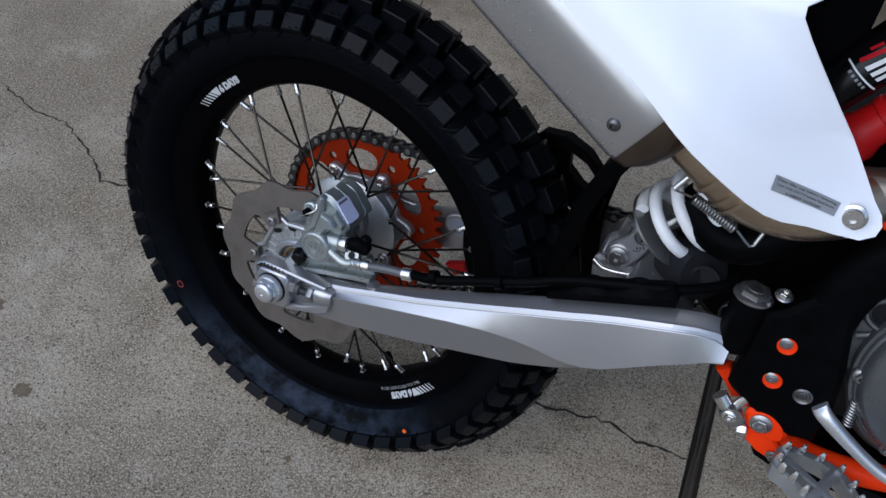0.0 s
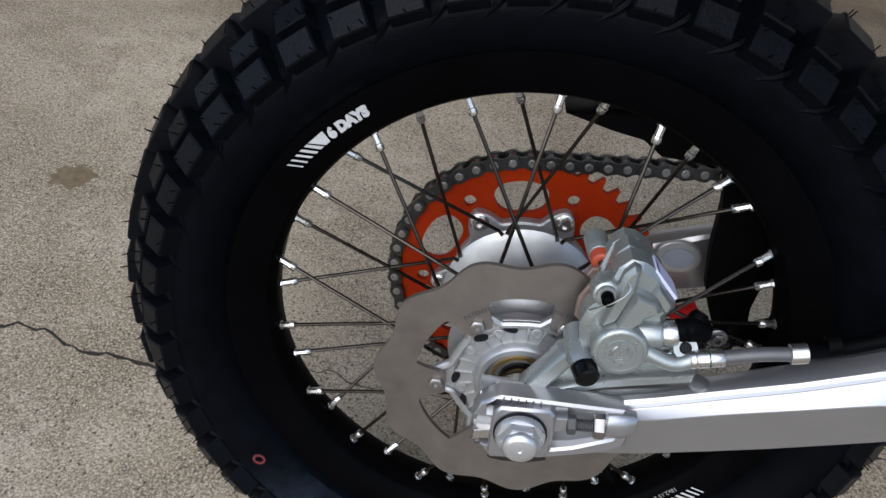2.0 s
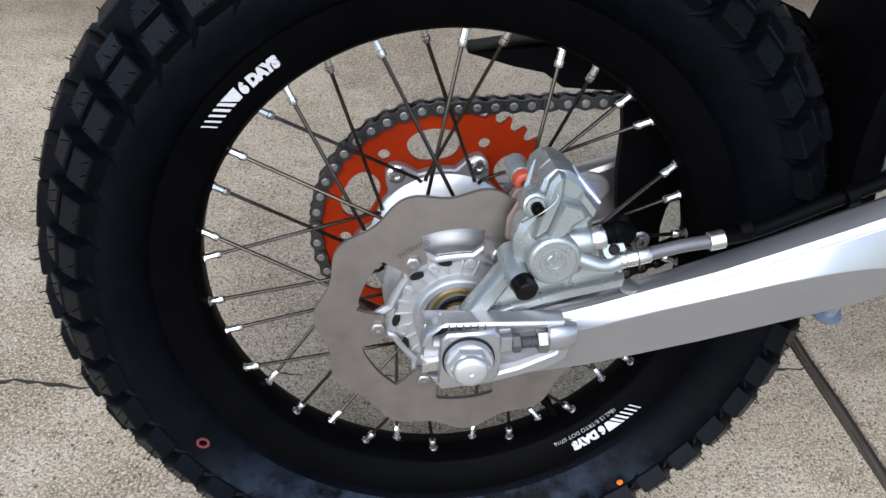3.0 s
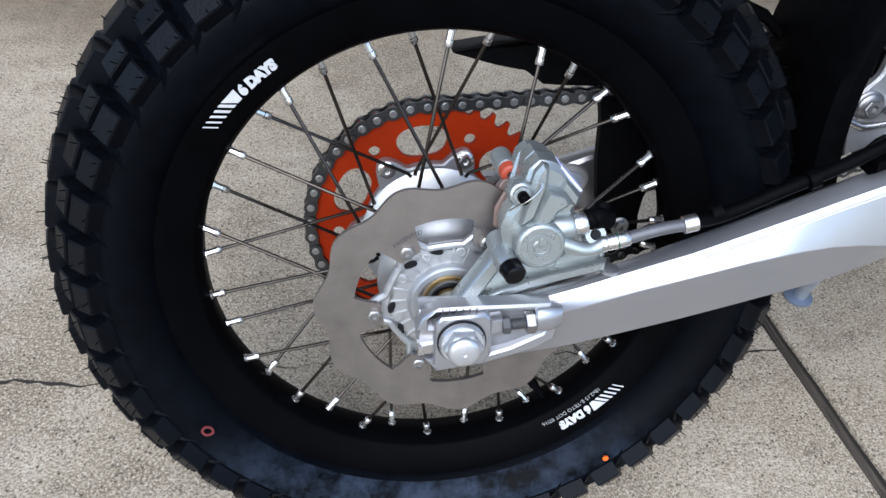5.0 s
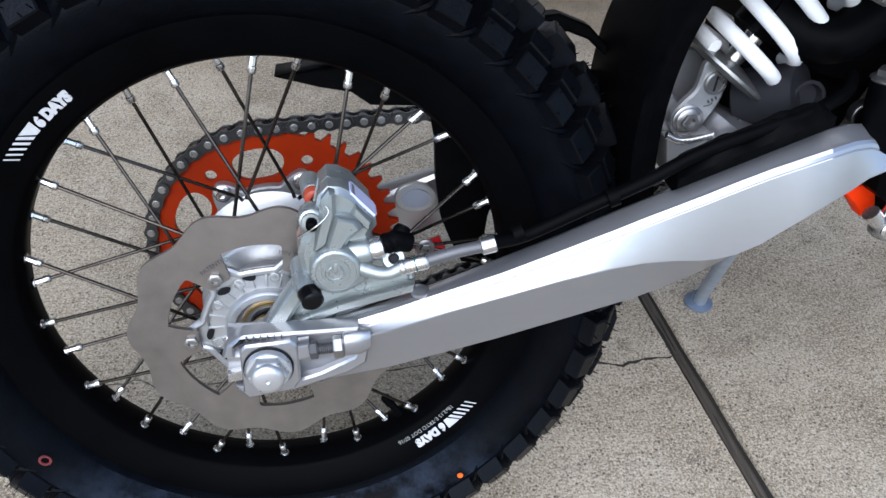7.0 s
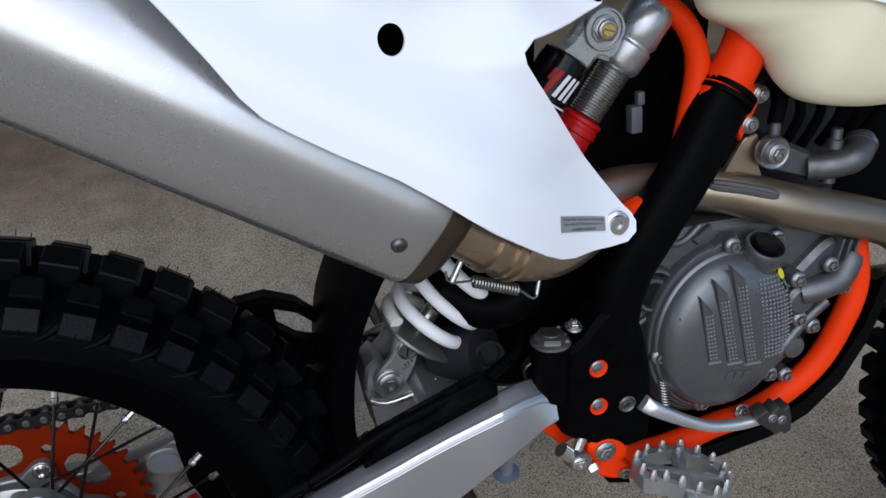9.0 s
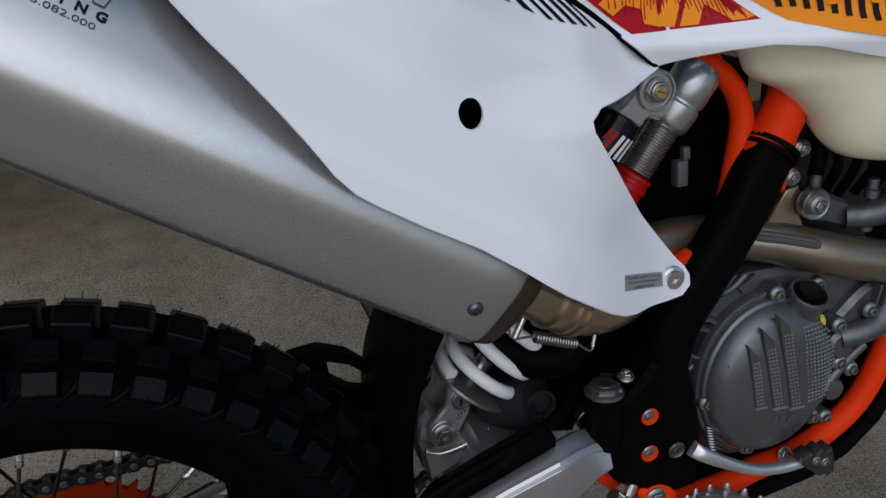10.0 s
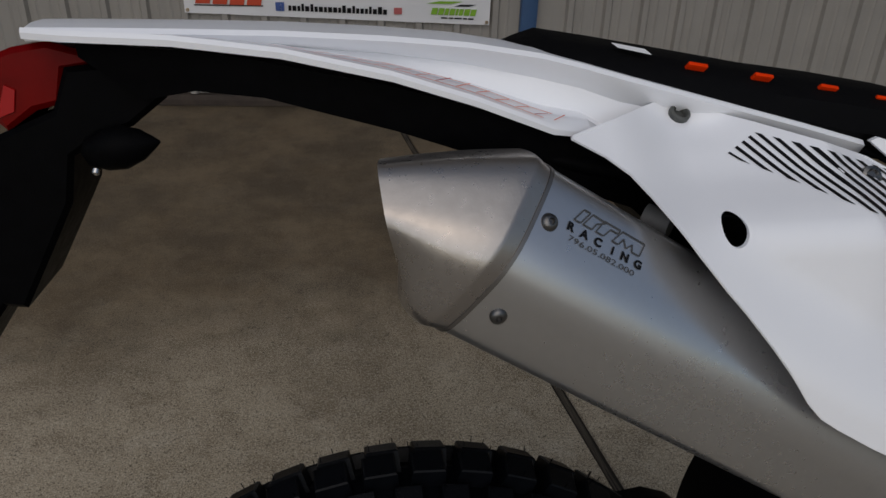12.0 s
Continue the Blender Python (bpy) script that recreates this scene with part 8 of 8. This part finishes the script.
    part("lock_nut", bm, STEEL, rod)
    # brake fluid reservoir
    bm = bmesh.new()
    lathe(bm, [(0.0150, -0.055), (0.0165, -0.050), (0.0165, 0.0), (0.0150, 0.001)], (0.4835, -0.0895, 0.5335), (0, 0, 1), 28)
    res = part("fluid_reservoir", bm, BLACK_PLASTIC, bike, "black brake fluid reservoir with silver cap")
    bm = bmesh.new()
    lathe(bm, [(0.0160, 0), (0.0178, 0.0015), (0.0178, 0.0030), (0.0150, 0.0050)], (0.4835, -0.0895, 0.5335), (0, 0, 1), 32)
    hexa(bm, (0.4835, -0.0895, 0.5375), (0, 0, 1), 0.0142, 0.0065)
    lathe(bm, [(0.0085, 0), (0.0085, 0.0008), (0.0066, 0.0008)], (0.4835, -0.0895, 0.5440), (0, 0, 1), 22)
    lathe(bm, [(0.0048, 0), (0.0048, 0.0008), (0.0036, 0.0008)], (0.4835, -0.0895, 0.5440), (0, 0, 1), 18)
    part("cap", bm, BOLT_GREY, res, "silver hexagonal cap")
    bm = bmesh.new()
    bolt_mesh(bm, (0.5065, -0.0855, 0.5440), (0, -0.3, 1), 0.0055, 0.006)
    part("bleed_screw", bm, STEEL, res, "bright screw beside the cap")
    # side stand on the far side
    bm = bmesh.new()
    foot = Vector((0.593, 0.312, 0.063))
    tube(bm, [(0.545, 0.115, 0.40), (0.556, 0.16, 0.30), foot + Vector((-0.004, -0.015, 0.03)), foot], [0.015, 0.0105, 0.0095, 0.0095], 14)
    st = part("side_stand", bm, STAND_GREY, bike, "galvanised side stand")
    bm = bmesh.new()
    up = Vector((0, math.sin(radians(11)), math.cos(radians(11))))
    lathe(bm, [(0.019, 0.0), (0.021, 0.002), (0.021, 0.006), (0.012, 0.010), (0.010, 0.022)], foot + Vector((0, 0.002, 0)) - up * (foot.dot(Vector((0, -math.sin(radians(11)), math.cos(radians(11))))) - 0.001), Vector((0, -math.sin(radians(11)), math.cos(radians(11)))), 18)
    part("stand_foot", bm, surf("blue-grey stand foot", (0.16, 0.20, 0.27), None, 40, 0.5, 0.4), st, "blue-grey stand foot")


def build_inner_body():
    # dark airbox and subframe behind the panels
    bm = bmesh.new()
    loft(bm, [[(x, -w, zb), (x, w, zb), (x, w, zt), (x, -w, zt)] for x, zb, zt, w in ((0.16, 0.90, 0.935, 0.055), (0.24, 0.83, 0.925, 0.062), (0.32, 0.745, 0.91, 0.066), (0.42, 0.70, 0.88, 0.066), (0.48, 0.70, 0.85, 0.05))])
    air = part("airbox", bm, BLACK_PLASTIC, bike, "black airbox behind the side panel", angle=30)
    bm = bmesh.new()
    tube(bm, [(0.0947, -0.0650, 0.9345), (0.1697, -0.0750, 0.9200), (0.2643, -0.0750, 0.8648)], 0.007, 12)
    part("bracket", bm, BLACK_PLASTIC, air)
    bm = bmesh.new()
    tube(bm, [(0.1651, -0.0950, 0.8946), (0.1794, -0.1080, 0.8902)], 0.010, 14)
    part("rubber_mount", bm, surf("grey rubber mount", (0.10, 0.10, 0.10), None, 60, 0.6), air)
    bm = bmesh.new()
    lathe(bm, [(0.0035, 0), (0.0035, 0.003), (0.002, 0.004)], (0.0864, -0.0780, 0.9345), (0, -1, 0), 10)
    part("small_screw", bm, STEEL, air)
    bm = bmesh.new()
    rings = []
    for x, zb, zt in ((0.40, 0.50, 0.60), (0.46, 0.52, 0.66), (0.54, 0.50, 0.72), (0.60, 0.48, 0.78), (0.66, 0.50, 0.80)):
        rings.append([(x, -0.012, zb), (x, 0.07, zb), (x, 0.07, zt), (x, -0.012, zt)])
    loft(bm, rings)
    part("carburettor_boot", bm, BLACK_PLASTIC, air, "black rubber and wiring", angle=30)
    # plain black mass added to close the bright gap past the engine
    bm = bmesh.new()
    loft(bm, [[(x, 0.0, zb), (x, 0.07, zb), (x, 0.07, zt), (x, 0.0, zt)] for x, zb, zt in ((0.74, 0.58, 0.77), (0.80, 0.555, 0.77), (0.87, 0.56, 0.76), (0.93, 0.575, 0.74))])
    part("dark_backing", bm, BLACK_PLASTIC, air, "black backing mass added behind the cylinder", angle=30)
    bm = bmesh.new()
    tube(bm, spline([(0.4039, -0.0300, 0.5719), (0.4349, -0.0450, 0.5568), (0.4654, -0.0500, 0.5625), (0.5052, -0.0400, 0.5990)], 5), 0.020, 16)
    part("drain_tube", bm, BLACK_PLASTIC, air)
    # plain dark block added to fill the gap between shock and pivot
    bm = bmesh.new()
    prism(bm, [(0.3957, 0.4795), (0.4047, 0.5972), (0.4454, 0.6388), (0.5255, 0.6400), (0.5390, 0.4986), (0.5035, 0.4269), (0.4537, 0.4355)], 0.0, 0.05, 0.01)
    part("dark_infill", bm, BLACK_PLASTIC, air, "black rubber boot")
    bm = bmesh.new()
    tube(bm, [(0.4073, -0.0100, 0.4959), (0.4385, -0.0450, 0.5101)], 0.026, 20)
    lathe(bm, [(0.0145, -0.004), (0.0145, 0.004), (0.0115, 0.004), (0.0115, -0.002), (0, -0.002)], (0.4388, -0.0500, 0.5099), (0.3, -1, 0.1), 24)
    part("linkage_plug", bm, surf("dull dark rubber", (0.012, 0.012, 0.014), (0.02, 0.02, 0.023), 60, 0.5, spec=0.15), air, "dark round rubber plug")


def build_front_wheel():
    wheel = new("front_wheel")
    wheel.parent = bike
    c = Vector((1.315, 0.0, 0.372))
    bm = bmesh.new()
    prof = [(0.30, -0.02), (0.305, -0.03), (0.325, -0.040), (0.345, -0.030), (0.352, 0), (0.345, 0.030), (0.325, 0.040), (0.305, 0.03), (0.30, 0.02)]
    lathe(bm, prof, c, seg=96, closed=True)
    for i in range(64):
        a = 2 * math.pi * i / 64
        for s in (-1, 1):
            rot = Matrix.Rotation(a + (0.05 if s > 0 else 0), 3, "Y")
            vs = []
            for h, k in ((-0.004, 1.1), (0.013, 0.9)):
                for dx, dy in ((-1, -1), (1, -1), (1, 1), (-1, 1)):
                    vs.append(bm.verts.new(rot @ Vector((dx * 0.010 * k, s * 0.022 + dy * 0.012 * k, 0.350 + h)) + c))
            for q in range(4):
                bm.faces.new((vs[q], vs[(q + 1) % 4], vs[4 + (q + 1) % 4], vs[4 + q]))
            bm.faces.new(vs[4:8])
    part("tyre", bm, RUBBER, wheel, "black knobbly front tyre", angle=35)
    bm = bmesh.new()
    lathe(bm, [(0.295, -0.018), (0.301, -0.024), (0.285, -0.018), (0.272, -0.012), (0.270, 0.012), (0.285, 0.018), (0.301, 0.024), (0.295, 0.018)], c, seg=72, closed=True)
    part("rim", bm, RIM_BLACK, wheel)
    bm = bmesh.new()
    lathe(bm, [(0.01, -0.05), (0.03, -0.045), (0.022, 0), (0.03, 0.045), (0.01, 0.05)], c, seg=24)
    part("hub", bm, ALU_CAST, wheel)
    for i in range(18):
        a = 2 * math.pi * i / 18
        bm = bmesh.new()
        tube(bm, [c + Vector((math.cos(a) * 0.272, 0, math.sin(a) * 0.272)), c + Vector((math.cos(a + 0.5) * 0.028, 0.04 * (-1) ** i, math.sin(a + 0.5) * 0.028))], 0.0017, 6)
        part("spoke", bm, SPOKE_STEEL, wheel)


build_ground()
build_wall()
build_banner()
build_shade_roof()
for pts, w, seed in ((((-1.10, 0.36), (-0.951, 0.321), (-0.868, 0.328), (-0.824, 0.309), (-0.73, 0.27), (-0.665, 0.228), (-0.613, 0.242), (-0.565, 0.237), (-0.521, 0.212), (-0.467, 0.215), (-0.413, 0.204), (-0.33, 0.205)), 0.0032, 1),
                     (((0.192, 0.23), (0.223, 0.228), (0.276, 0.195), (0.313, 0.201), (0.36, 0.214), (0.39, 0.22), (0.426, 0.21), (0.461, 0.214), (0.496, 0.217), (0.532, 0.221)), 0.0030, 2),
                     (((-0.33, 0.205), (-0.205, 0.238), (-0.169, 0.221), (-0.111, 0.225), (0.02, 0.215), (0.11, 0.228), (0.192, 0.23)), 0.0013, 4)):
    build_crack(pts, w, seed)
for x, y, r, seed in ((-0.677, 0.546, 0.030, 1), (-0.580, -0.096, 0.016, 2), (-0.405, -0.191, 0.013, 3), (0.007, -0.082, 0.005, 4)):
    build_stain(x, y, r, seed)
build_tyre()
build_rear_wheel()
build_chain()
build_swingarm()
build_caliper()
build_brake_hose()
build_chain_guide()
build_mudflap()
build_shock()
build_muffler()
build_side_panel()
build_rear_fender()
build_tail()
build_seat()
build_tank()
build_shroud()
build_frame()
build_engine()
build_header()
build_controls()
build_inner_body()
build_front_wheel()
